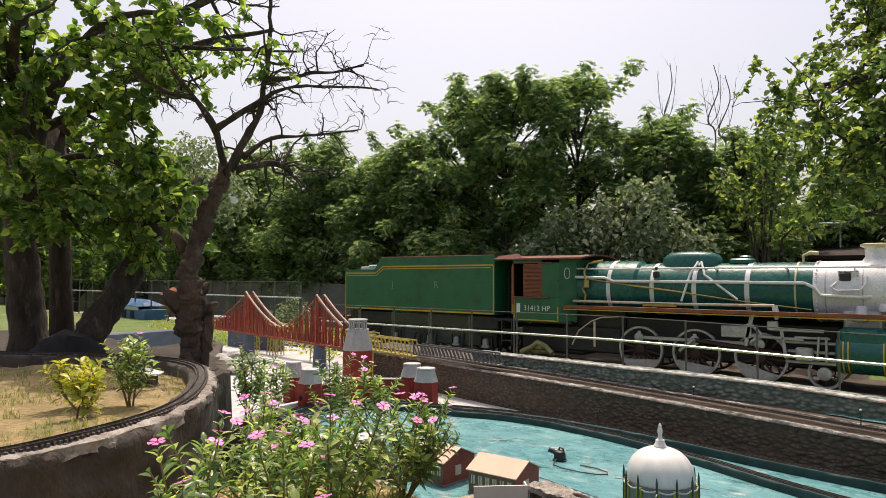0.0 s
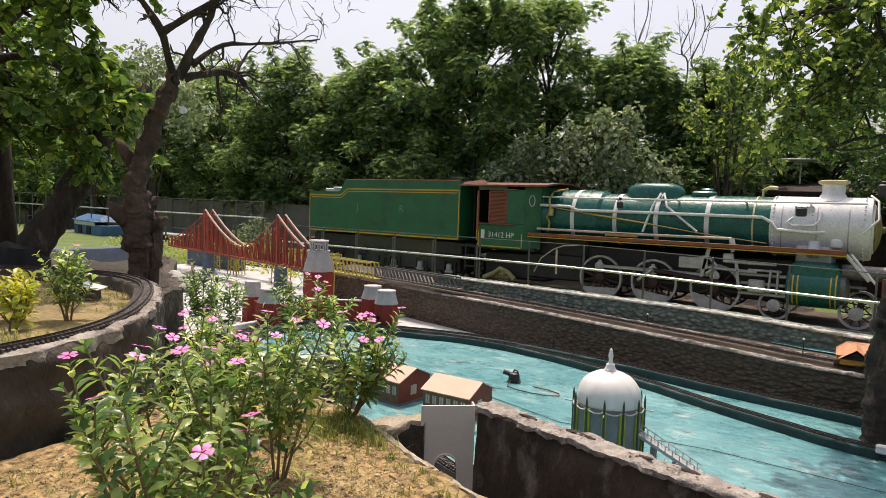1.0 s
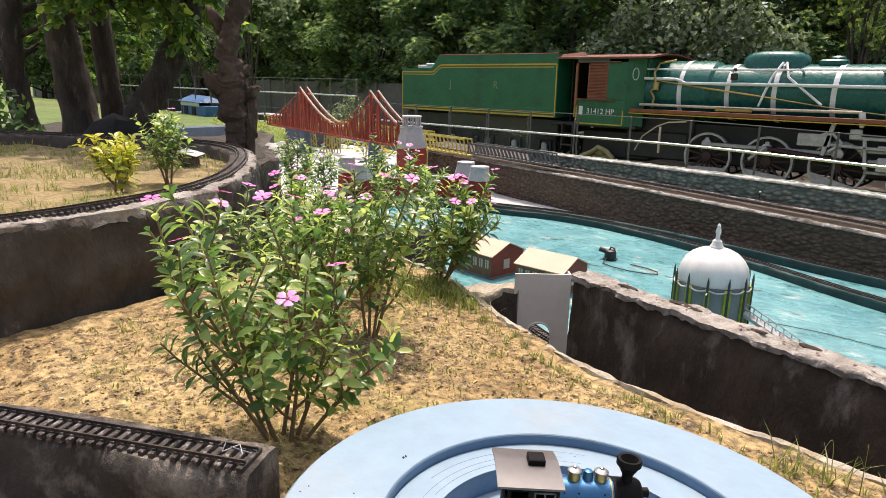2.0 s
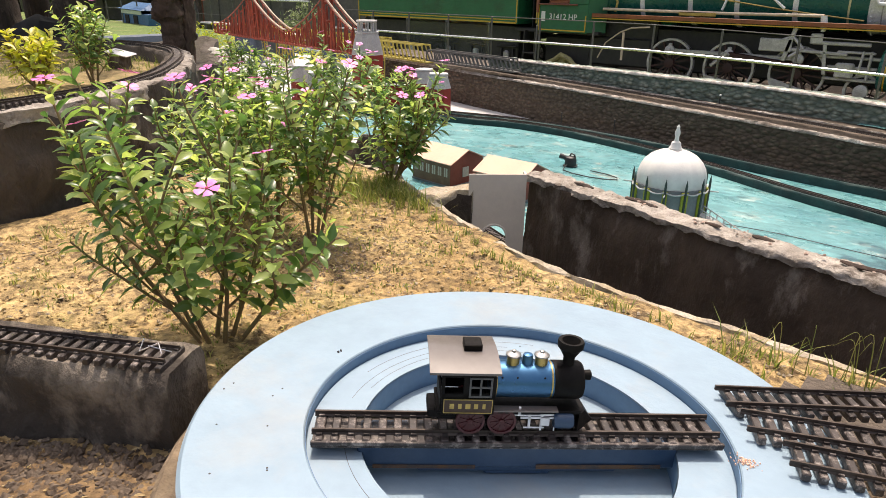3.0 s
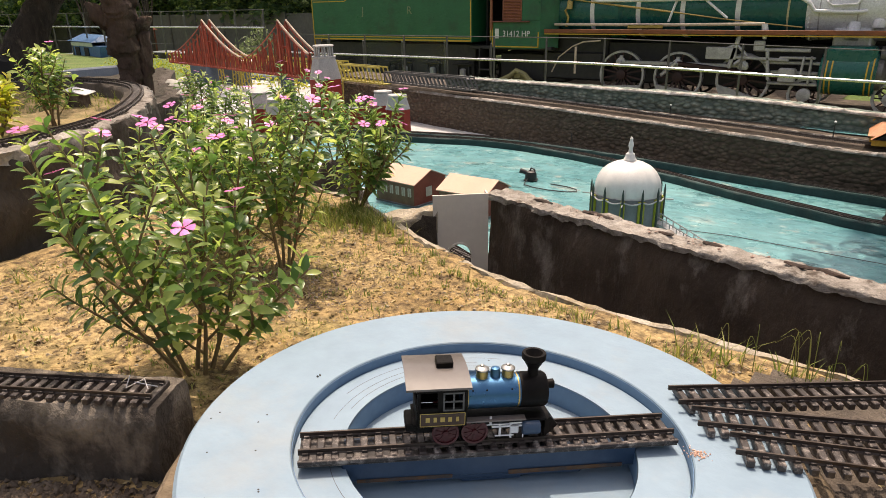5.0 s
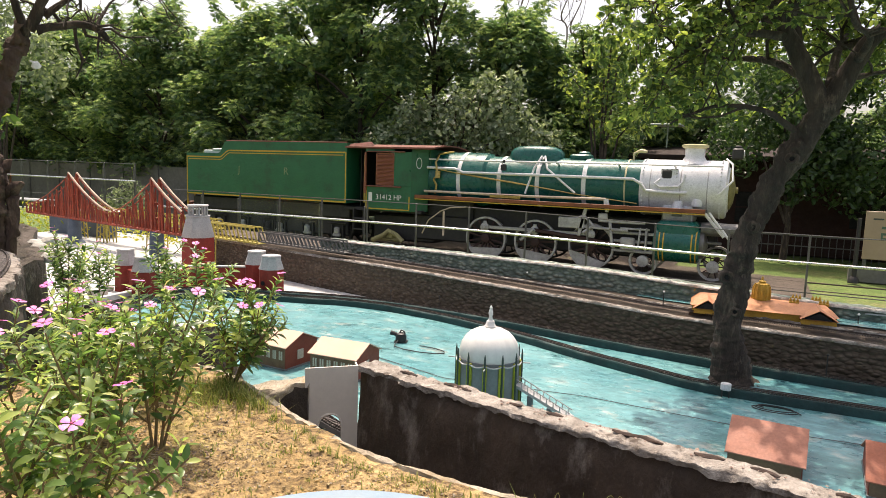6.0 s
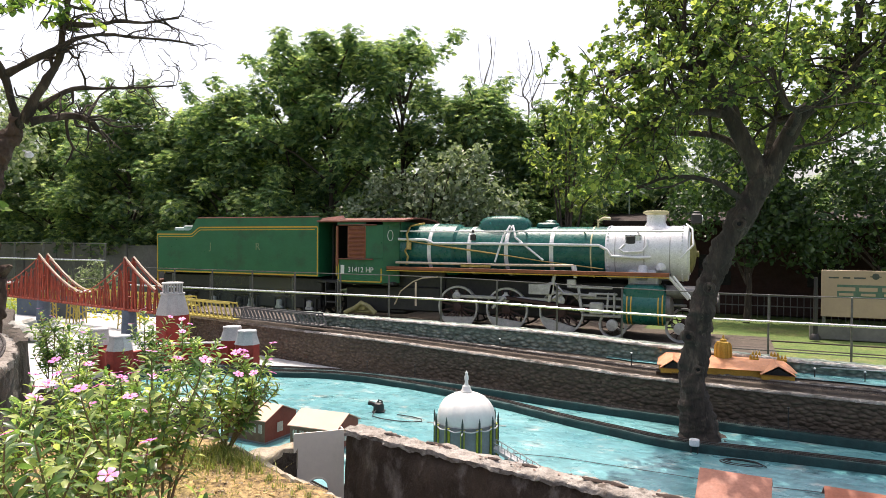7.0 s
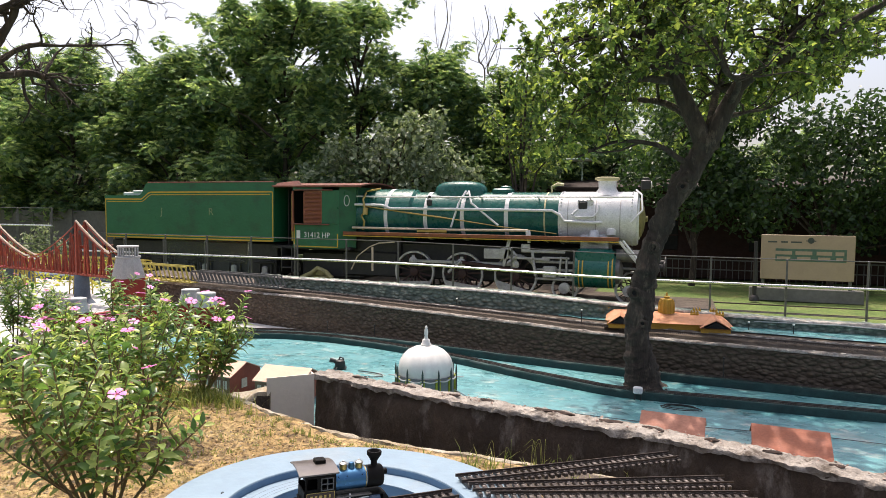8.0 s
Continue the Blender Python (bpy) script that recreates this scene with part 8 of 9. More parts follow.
ROWS = [
    (-36.5, 27, 2, 0.95), (-32.5, 26, 3, 1.0), (-28.6, 27, 0, 0.98), (-25.0, 26, 3, 0.97), (-21.2, 27, 1, 1.0), (-17.8, 25.6, 1, 1.03), (-14.2, 26.4, 1, 0.99), (-10.6, 27.5, 3, 0.9), (-7.4, 29.0, 2, 0.98), (-3.4, 33, 2, 0.95), (1.0, 36, 0, 0.85), (5.5, 35, 2, 0.72), (10.5, 33, 0, 0.55),
    (-40.5, 27, 3, 0.95), (-45.5, 26, 0, 1.0), (-51, 24, 1, 1.02), (-57, 21, 3, 1.1), (-62, 15, 0, 1.2), (-64, 7, 1, 1.2), (-62, 0, 3, 1.2), (-70, 21, 2, 1.1), (-74, 12, 0, 1.2), (-70, 28, 1, 1.1), (-80, 18, 3, 1.2), (-88, 8, 0, 1.2), (-90, 24, 1, 1.2),
    (-34, 33, 1, 0.9), (-27, 33, 0, 1.0), (-20, 33, 0, 0.95), (-13, 34, 3, 0.95), (15, 30, 1, 0.5), (19, 24, 0, 0.6), (-48, 32, 1, 1.1), (-56, 30, 0, 1.2),
]
for k, (x, y, kind, s) in enumerate(ROWS):
    t = thing("tree", pose(x, y, ground_z(x, y) - 0.1, 0, 0, rng.uniform(0, 360)), "tall dense dark green tree with whorled leaves", "tree", "trees behind the locomotive")
    t.scale = (s, s, s * rng.uniform(0.97, 1.03))
    part("trunk", KINDS[kind][0], None, t)
    part("crown", KINDS[kind][1], None, t)


def round_crown(rng, lumps, per, leaf, width):
    mb = Mesh()
    for c, r in lumps:
        for _ in range(int(per * r * r)):
            d = unit(rng)
            p = Vector(c) + d * r * rng.uniform(0.45, 1.05)
            leaf_mesh(mb, p, (unit(rng) + Vector((0, 0, -0.2))).normalized(), d + Vector((0, 0, 0.6)) + unit(rng) * 0.5, leaf * rng.uniform(0.6, 1.2), width * rng.uniform(0.6, 1.2))
    return mb


def grey_tree(x, y, lumps, label, material, per=260, leaf=0.24, width=0.19, seed=3):
    rng = random.Random(seed)
    t = thing("small_tree", pose(x, y, ground_z(x, y) - 0.1), label, "tree")
    wood = Mesh().tube([(0, 0, 0), (0.1, 0, 1.5), (0, 0, 3)], [0.14, 0.1, 0.07], 8)
    for c, r in lumps:
        wood.tube([(0, 0, 1.6), (c[0] * 0.5, c[1] * 0.5, c[2] - 0.7), c], [0.06, 0.04, 0.015], 5, caps=False)
    part("trunk", wood, M["bark"], t)
    part("crown", round_crown(rng, lumps, per, leaf, width), material, t, smooth=0)


grey_tree(-11.6, 23.0, [((-2.4, 0, 4.4), 1.3), ((-0.9, 0.2, 5.2), 1.1), ((-1.8, -0.2, 5.6), 0.8), ((0.8, 0, 5.3), 1.1), ((2.1, 0.1, 5.8), 1.2), ((1.6, 0, 6.6), 0.8), ((2.8, 0, 6.9), 0.5), ((0.4, 0, 6.2), 0.6), ((3.2, 0, 4.9), 1.0), ((0, 0, 4.2), 1.3), ((2.2, 0, 4.2), 1.3), ((4.2, 0, 4.5), 0.8), ((-3.2, 0, 3.8), 1.0)], "grey-green shrubby tree behind the boiler", M["leaf_grey"])
grey_tree(-5.4, 24.0, [((-0.7, 0, 6.0), 0.9), ((0.6, 0, 6.6), 1.0), ((-0.1, 0, 7.9), 0.9), ((0.9, 0, 8.4), 0.7), ((1.3, 0, 5.4), 0.8), ((-1.3, 0, 7.0), 0.7), ((0.2, 0.2, 5.0), 0.7), ((0.3, 0, 9.2), 0.6)], "slender pale green tree beside the shed", M["leaf_pond"], 240, 0.26, 0.15, 9)
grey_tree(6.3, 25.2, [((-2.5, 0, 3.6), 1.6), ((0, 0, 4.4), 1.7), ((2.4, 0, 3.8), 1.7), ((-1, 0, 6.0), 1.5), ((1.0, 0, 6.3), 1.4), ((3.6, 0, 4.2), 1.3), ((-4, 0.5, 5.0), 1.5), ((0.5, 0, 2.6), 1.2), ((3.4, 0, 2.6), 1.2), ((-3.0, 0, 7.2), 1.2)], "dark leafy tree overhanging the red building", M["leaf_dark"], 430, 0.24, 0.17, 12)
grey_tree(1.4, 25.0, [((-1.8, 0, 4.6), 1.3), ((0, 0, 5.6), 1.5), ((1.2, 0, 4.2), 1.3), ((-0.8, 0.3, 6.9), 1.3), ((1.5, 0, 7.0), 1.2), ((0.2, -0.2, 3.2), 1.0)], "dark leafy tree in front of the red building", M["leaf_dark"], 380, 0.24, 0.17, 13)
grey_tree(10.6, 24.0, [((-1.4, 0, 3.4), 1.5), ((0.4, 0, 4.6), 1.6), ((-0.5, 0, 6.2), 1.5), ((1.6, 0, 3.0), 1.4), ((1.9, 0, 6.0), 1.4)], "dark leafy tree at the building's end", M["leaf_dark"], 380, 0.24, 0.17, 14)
grey_tree(-33.5, 17.5, [((-2, 0, 8.5), 2.0), ((1, 0, 9.0), 2.0), ((-4, 0, 7.5), 1.9), ((3.2, 0, 7.6), 1.6), ((-0.5, 0, 10.3), 1.3)], "tall grey-green tree behind the lawn", M["leaf_grey"], 150, 0.3, 0.2, 15)
grey_tree(-42.0, 18.5, [((-2, 0, 9.0), 2.2), ((1.5, 0, 9.6), 2.1), ((-4.5, 0, 8.0), 2.0), ((3.6, 0, 8.0), 2.0), ((0, 0, 11.0), 1.5), ((-1, 0, 6.8), 2.0), ((2.4, 0, 6.4), 1.8)], "tall grey-green tree behind the lawn", M["leaf_grey"], 150, 0.3, 0.2, 16)
grey_tree(8.6, 20.5, [((0, 0, 2.1), 0.8), ((0.9, 0, 2.5), 0.8), ((-0.6, 0.2, 1.5), 0.7), ((0.5, 0, 1.4), 0.9)], "sunlit yellow-green bush beside the sign", M["leaf_bush"], 420, 0.16, 0.1, 18)
bare = thing("bare_sapling", pose(-10.9, 29.3, 0), "thin leafless saplings standing above the trees", "sapling")
rng = random.Random(77)
stems = []
for x, top in ((0.0, 13.7), (2.2, 13.2), (2.7, 12.6), (5.2, 11.9)):
    stems.append(([(x * 0.7, 0, 0), (x * 0.8, 0, 5), (x * 0.95 + 0.25, 0, top - 3.6), (x * 0.95 - 0.1, 0, top - 2.6), (x + 0.3, 0, top - 1.2), (x + rng.uniform(-0.1, 0.3), 0, top)], 0.06, 0.018))
    for s in (-1, 1):
        stems.append(([(x * 0.95, 0, top - 2.9), (x + s * 0.3, 0.1, top - 2.1), (x + s * rng.uniform(0.35, 0.6), 0, top - rng.uniform(0.1, 0.8))], 0.022, 0.009))
wood, _ = grow(stems, rng, ((4, 0.8, 0.2, 0.1, 0.45), (2, 0.4, 0.25, 0.08, 0.5)))
part("woody_stem", wood, M["bark_grey"], bare)


# ---- flowering bushes ----
PETALS = Mesh()
for k in range(5):
    a = 2 * math.pi * k / 5
    d = Vector((math.cos(a), math.sin(a), 0.12))
    s = Vector((-math.sin(a), math.cos(a), 0))
    PETALS.add([tuple(d * 0.002), tuple(d * 0.011 - s * 0.0065), tuple(d * 0.02 - s * 0.009 - Vector((0, 0, 0.001))), tuple(d * 0.0225), tuple(d * 0.02 + s * 0.009 - Vector((0, 0, 0.001))), tuple(d * 0.011 + s * 0.0065), tuple(d * 0.012 + Vector((0, 0, 0.0015)))], [(0, 1, 6), (1, 2, 6), (2, 3, 6), (3, 4, 6), (4, 5, 6), (5, 0, 6)])
PETALS = PETALS.done("flower", M["petal"], 60)
EYE = Mesh().lathe([(0.003, 0.001), (0.0025, 0.003), (0.001, 0.0035)], 8).done("eye", M["eye"])


def bush(x, y, height, spread, stems, seed, flowers, lean=(0, 0), yellow=False, z=None, leaf=0.046):
    rng = random.Random(seed)
    if z is None:
        z = bed_z(x, y) if x > -1.9 else 2.41
    t = thing("flowering_bush", pose(x, y, z - 0.01), "pink-flowered leafy bush growing in dry soil" if not yellow else "yellow-green leafy young bush", "bush", "flowering bushes" if not yellow else "")
    wood, lv, heads = Mesh(), Mesh(), []
    mains = max(3, (stems + 1) // 2)
    for k in range(mains):
        a = 2 * math.pi * k / mains + rng.uniform(-0.5, 0.5)
        out = spread * rng.uniform(0.35, 1.0)
        h = height * rng.uniform(0.72, 1.0) * (1.06 - 0.2 * out / spread)
        tip = Vector((out * math.cos(a) + lean[0], out * math.sin(a) + lean[1], h))
        base = Vector((0.015 * math.cos(a), 0.015 * math.sin(a), 0))
        mid = base.lerp(tip, 0.5) + Vector((rng.uniform(-0.04, 0.04), rng.uniform(-0.04, 0.04), 0.0))
        pts = smoothed3([base, mid, tip])
        wood.tube(pts, [0.0058 - 0.0036 * i / (len(pts) - 1) for i in range(len(pts))], 5, caps=False)
        runs = [(pts, 0.34)]
        for b in range(5):
            u = 0.16 + 0.13 * b + rng.uniform(-0.04, 0.04)
            p, d = at_along(pts, u)
            way = Vector((math.cos(a + b * 2.4), math.sin(a + b * 2.4), 0.55))
            sub = shoot(rng, p, (d * 0.45 + way).normalized(), height * rng.uniform(0.28, 0.48) * (1.1 - 0.5 * u), 0.14, 0.16)
            wood.tube(sub, [0.0034, 0.0031, 0.0028, 0.0025, 0.0022, 0.0018], 4, caps=False)
            runs.append((sub, 0.25))
        for run, first in runs:
            length = sum((b - a2).length for a2, b in zip(run, run[1:]))
            n = max(3, int(length * (1 - first) / 0.0145))
            for i in range(n + 1):
                u = first + (1 - first) * i / n
                p, d = at_along(run, min(0.999, u))
                side = d.orthogonal().normalized()
                side = Matrix.Rotation(i * 1.57 + rng.uniform(-0.5, 0.5), 3, d) @ side
                for sgn in (1, -1):
                    if rng.random() < 0.2:
                        continue
                    up = 0.35 + 0.5 * u
                    dd = (side * sgn + d * up + unit(rng) * 0.22).normalized()
                    s = rng.uniform(0.6, 1.25) * (0.65 if i == n else 1.0)
                    leaf_mesh(lv, p, dd, d + unit(rng) * 0.25, leaf * s, leaf * 0.42 * s, True, 0.2, 0.3)
            heads.append(at_along(run, 0.999))
    part("woody_stem", wood, M["twig"], t)
    part("foliage", lv, M["leaf_yellow"] if yellow else M["leaf_bush"], t, smooth=60)
    rng.shuffle(heads)
    heads.sort(key=lambda q: -q[0].z * rng.uniform(0.7, 1.0))
    for p, d in heads[:max(1, round(flowers * 0.9)) if flowers else 0]:
        ax = (d * 0.5 + Vector((0.0, -0.1, 1.0)) + unit(rng) * 0.5).normalized()
        q = ax.to_track_quat("Z", "Y").to_matrix().to_4x4()
        s = rng.uniform(0.85, 1.15)
        f = part("flower", PETALS, None, t, at=Matrix.Translation(p + d * 0.016 + Vector((0, 0, 0.008))) @ q @ Matrix.Scale(s * 0.98, 4))
        part("flower_centre", EYE, None, f)


BUSHES = [
    (-0.79, -1.72, 0.62, 0.24, 9, 1, 8, (-0.17, -0.08)), (-0.75, -1.69, 0.42, 0.15, 4, 2, 3, (0.09, 0.06)),
    (-1.60, -1.28, 0.56, 0.16, 6, 3, 3, (0.08, 0.06)), (-1.57, -1.12, 0.54, 0.14, 6, 4, 3, (0.04, 0.04)), (-1.30, -1.36, 0.50, 0.19, 8, 5, 4, (0.04, 0.06)),
    (-1.30, -1.17, 0.56, 0.19, 7, 6, 3, (0.0, 0.0)), (-1.11, -1.16, 0.60, 0.20, 8, 7, 7, (0.08, 0.03)), (-1.52, -0.85, 0.48, 0.14, 6, 8, 4, (0.0, 0.0)), (-1.72, -1.02, 0.58, 0.14, 5, 13, 3, (0.0, 0.0)),
]
for b in BUSHES:
    bush(*b)
bush(-1.38, -0.55, 0.50, 0.19, 15, 9, 10, (0.13, 0.02), leaf=0.045)
# bushes rooted in a low bank of earth beyond the bed
ROOTS = ((-3.14, 0.65, 0.70, 0.13, 6), (-2.82, 0.72, 0.66, 0.13, 6), (-4.02, 0.50, 0.68, 0.15, 7), (-4.15, 0.86, 0.60, 0.12, 5))


def bank_z(x, y):
    lift = max(math.exp(-((x - r[0]) ** 2 + (y - r[1]) ** 2) / 0.09) for r in ROOTS)
    return 1.02 + 0.89 * min(1.0, 1.08 * lift) + 0.03 * fbm(x * 5, y * 5, 2) * lift


single("earth_bank", sheet([(-4.9, -0.2), (-2.3, 0.0), (-2.3, 1.4), (-4.9, 1.6)], bank_z, 0.04), M["shade_cement"], "dark bank of earth in the pond's corner", "earth", kind="structure", smooth=180)
for k, (x, y, h, s, n) in enumerate(ROOTS):
    bush(x, y, h, s, n, 40 + k, 4, z=1.90, leaf=0.055)
bush(-2.86, -1.02, 0.44, 0.12, 7, 21, 1, z=2.41)
bush(-2.82, -1.28, 0.28, 0.10, 5, 22, 0, yellow=True, leaf=0.055)
bush(-3.03, -1.2, 0.28, 0.12, 4, 23, 0, yellow=True, leaf=0.055)


# ---- grass, pebbles, litter ----
def grass(name, rng, n, spot, hgt, label, material="grass"):
    mb = Mesh()
    for _ in range(n):
        x, y, z, k = spot(rng)
        for _ in range(rng.randint(3, 7)):
            d = (Vector((rng.uniform(-1, 1), rng.uniform(-1, 1), rng.uniform(0.8, 2.2)))).normalized()
            h = hgt * k * rng.uniform(0.4, 1.1)
            p = Vector((x + rng.uniform(-0.012, 0.012), y + rng.uniform(-0.012, 0.012), z - 0.003))
            s = d.cross(Vector((0, 0, 1))).normalized() * 0.0016
            m = p + d * h * 0.6
            tip = p + d * h + Vector((d.x, d.y, -0.5)) * h * 0.25
            i = len(mb.v)
            mb.v += [tuple(p - s), tuple(p + s), tuple(m + s * 0.8), tuple(m - s * 0.8), tuple(tip)]
            mb.f += [(i, i + 1, i + 2, i + 3), (i + 3, i + 2, i + 4)]
    return single(name, mb, M[material], label, "grass", kind="stuff", smooth=0)


edge_pts = smoothed(EDGE, 0.03)


def on_soil(x, y):
    """Keeps a spot of the plan on the bed's side of the kerb."""
    q = min(edge_pts, key=lambda e: abs(e.x - x))
    return x, min(y, q.y - 0.045 - 0.03 * abs(math.sin(x * 91)))


def by_edge(rng):
    p = rng.choice(edge_pts[20:-60])
    x, y = p.x + rng.gauss(0, 0.02), p.y - 0.03 - abs(rng.gauss(0, 0.07))
    x, y = on_soil(x, y)
    return x, y, bed_z(x, y), 1.0


def on_bed(rng):
    x, y = on_soil(rng.uniform(-1.8, -0.2), rng.uniform(-1.9, -0.7))
    return x, y, bed_z(x, y), rng.uniform(0.2, 0.6)


def in_planter(rng):
    while True:
        x, y = rng.uniform(-7, -2.0), rng.uniform(-3.2, -0.2)
        if inside(x, y, PLANT) and fbm(x * 1.5, y * 1.5, 4) > -0.02:
            return x, y, 2.40 + 0.03 * fbm(x * 2, y * 2, 0), rng.uniform(0.6, 1.2)


def tufts(rng):
    x, y = rng.choice(((-1.2, -0.75), (-1.05, -0.72), (0.12, -1.0), (0.5, -1.05), (0.62, -1.0), (-1.75, -1.7), (-1.72, -1.45), (0.3, -0.93)))
    x, y = on_soil(x + rng.gauss(0, 0.05), y + rng.gauss(0, 0.03))
    return x, y, bed_z(x, y), rng.uniform(1.0, 2.2)


grass("edge_grass", random.Random(1), 150, by_edge, 0.045, "thin dry grass along the kerb")
grass("bed_grass", random.Random(2), 1100, on_bed, 0.045, "sparse short grass on dry soil")
grass("planter_grass", random.Random(3), 2300, in_planter, 0.058, "patchy yellow-green grass in the planter")
arch, rng = Mesh(), random.Random(9)
for _ in range(16):
    x, y = rng.uniform(0.16, 0.5), rng.uniform(-1.0, -0.93)
    a, h, out = rng.uniform(0, 2 * math.pi), rng.uniform(0.05, 0.12), rng.uniform(0.03, 0.08)
    top = [Vector((x, y, bed_z(x, y))), Vector((x + 0.3 * out * math.cos(a), y + 0.3 * out * math.sin(a), bed_z(x, y) + h)), Vector((x + out * math.cos(a), y + out * math.sin(a), bed_z(x, y) + h * rng.uniform(0.5, 0.95)))]
    arch.tube(smoothed3(top), [0.0011 - 0.0008 * k / 10 for k in range(11)], 4)
single("arching_grass", arch, M["grass"], "long thin arching grass blades beside the fan of tracks", "grass", kind="stuff")


def fan_spot(r, a):
    return CX + r * math.cos(radians(a)), CY + r * math.sin(radians(a))


FAN = [fan_spot(0.50, a) for a in range(20, 69, 4)] + [fan_spot(0.72, 66), fan_spot(0.86, 57), fan_spot(1.0, 46), fan_spot(1.15, 36), fan_spot(1.15, 20)]
# dark sheet over the soil, put in for the shade below the tracks
single("fan_ground", sheet(FAN, lambda x, y: bed_z(x, y) + 0.012 + 0.004 * fbm(x * 20, y * 20, 5), 0.03), M["ballast"], "gritty ground under the fan of tracks, darkened for shade", "soil", kind="structure", smooth=180)


def round_bush(rng):
    x, y = on_soil(-1.32 + rng.gauss(0, 0.12), -0.68 + rng.gauss(0, 0.08))
    return x, y, bed_z(x, y), rng.uniform(0.8, 1.6)


grass("grass_tufts", random.Random(4), 50, tufts, 0.055, "long loose grass tufts")
grass("bush_weeds", random.Random(6), 260, round_bush, 0.06, "green weeds round the foot of a bush")


def bits(name, rng, n, spot, size, material, label, category, flat=0.55):
    mb = Mesh()
    for _ in range(n):
        x, y, z = spot(rng)
        s = size * rng.uniform(0.35, 1.0) ** 1.5
        m = pose(x, y, z + s * flat * 0.25, rng.uniform(-25, 25), rng.uniform(-25, 25), rng.uniform(0, 360))
        ring = [(s * rng.uniform(0.32, 0.55) * math.cos(q * 1.047), s * rng.uniform(0.28, 0.5) * math.sin(q * 1.047), s * flat * rng.uniform(-0.2, 0.15)) for q in range(6)]
        top = (s * rng.uniform(-0.15, 0.15), s * rng.uniform(-0.15, 0.15), s * flat * rng.uniform(0.35, 0.6))
        mb.add(ring + [top, (0, 0, -s * flat * 0.5)], [(q, (q + 1) % 6, 6) for q in range(6)] + [((q + 1) % 6, q, 7) for q in range(6)], m)
    return single(name, mb, M[material], label, category, kind="stuff", smooth=0)


def anywhere(rng):
    while True:
        x, y = rng.uniform(-1.85, 0.6), rng.uniform(-2.6, -0.55)
        if on_soil(x, y)[1] == y:
            return x, y, bed_z(x, y)


def rubble(rng):
    u = rng.random()
    x, y = -1.35 + 0.92 * u + rng.gauss(0, 0.03), -2.47 + 0.53 * u - abs(rng.gauss(0, 0.085))
    return x, y, bed_z(x, y)


bits("pebbles", random.Random(6), 3600, anywhere, 0.015, "stone", "small pale pebbles strewn on the soil", "pebbles")
bits("soil_crumbs", random.Random(7), 11000, anywhere, 0.013, "soil", "crumbs of dry soil", "soil")
def under_bush(rng):
    x, y = rng.gauss(-1.0, 0.13), rng.gauss(-1.22, 0.10)
    return x, y, bed_z(x, y)


bits("mulch", random.Random(14), 1500, under_bush, 0.011, "dirtclod", "dark brown crumbs strewn under the bushes", "mulch")
bits("rubble", random.Random(8), 3800, rubble, 0.021, "dirtclod", "loose brown rubble beside the track plinth", "rubble", 0.75)
def trodden(rng):
    u = rng.random()
    x, y = -1.4 + 1.0 * u, -2.47 + 0.53 * u - 0.45 * rng.random() ** 1.3
    return x, y, bed_z(x, y)


single("trodden_soil", sheet([(-1.5, -2.56), (-0.45, -1.97), (-0.30, -2.1), (-0.33, -2.45), (-0.62, -2.8), (-1.15, -3.0), (-1.7, -3.0)], lambda x, y: bed_z(x, y) + 0.004, 0.02), M["trodden"], "trodden brown soil below the track plinth", "soil", kind="structure", smooth=180)
bits("dark_crumbs", random.Random(15), 3600, trodden, 0.012, "dirtclod", "brown crumbs and small chips over trodden soil", "soil")
near_pts = smoothed(NEAR, 0.02)


def on_wall(rng):
    q = rng.choice(near_pts)
    return q.x + rng.uniform(-0.01, 0.01), q.y + rng.uniform(0.02, 0.11), 2.095


bits("wall_debris", random.Random(12), 150, on_wall, 0.020, "brickbits", "broken reddish plaster and brick bits on the wall top", "debris", 0.4)
mb = Mesh()
rng = random.Random(9)
for _ in range(1500):
    x, y, z = anywhere(rng)
    leaf_mesh(mb, Vector((x, y, z + 0.004)), Vector((rng.uniform(-1, 1), rng.uniform(-1, 1), rng.uniform(-0.1, 0.25))).normalized(), Vector((0, 0, 1)) + unit(rng) * 0.4, rng.uniform(0.010, 0.026), rng.uniform(0.005, 0.011), True, 0.3, 0.0)
single("leaf_litter", mb, M["litter"], "scattered dry leaves on the soil", "leaf litter", kind="stuff", smooth=0)
single("dry_leaf", (lambda b: (leaf_mesh(b, Vector((-0.62, -1.72, bed_z(-0.62, -1.72) + 0.012)), Vector((0.7, 0.6, 0.25)).normalized(), Vector((0.2, -0.5, 1)), 0.06, 0.035, True, 0.25, 0.1), b)[1])(Mesh()), M["litter"], "curled pale dry leaf on the soil", "leaf")


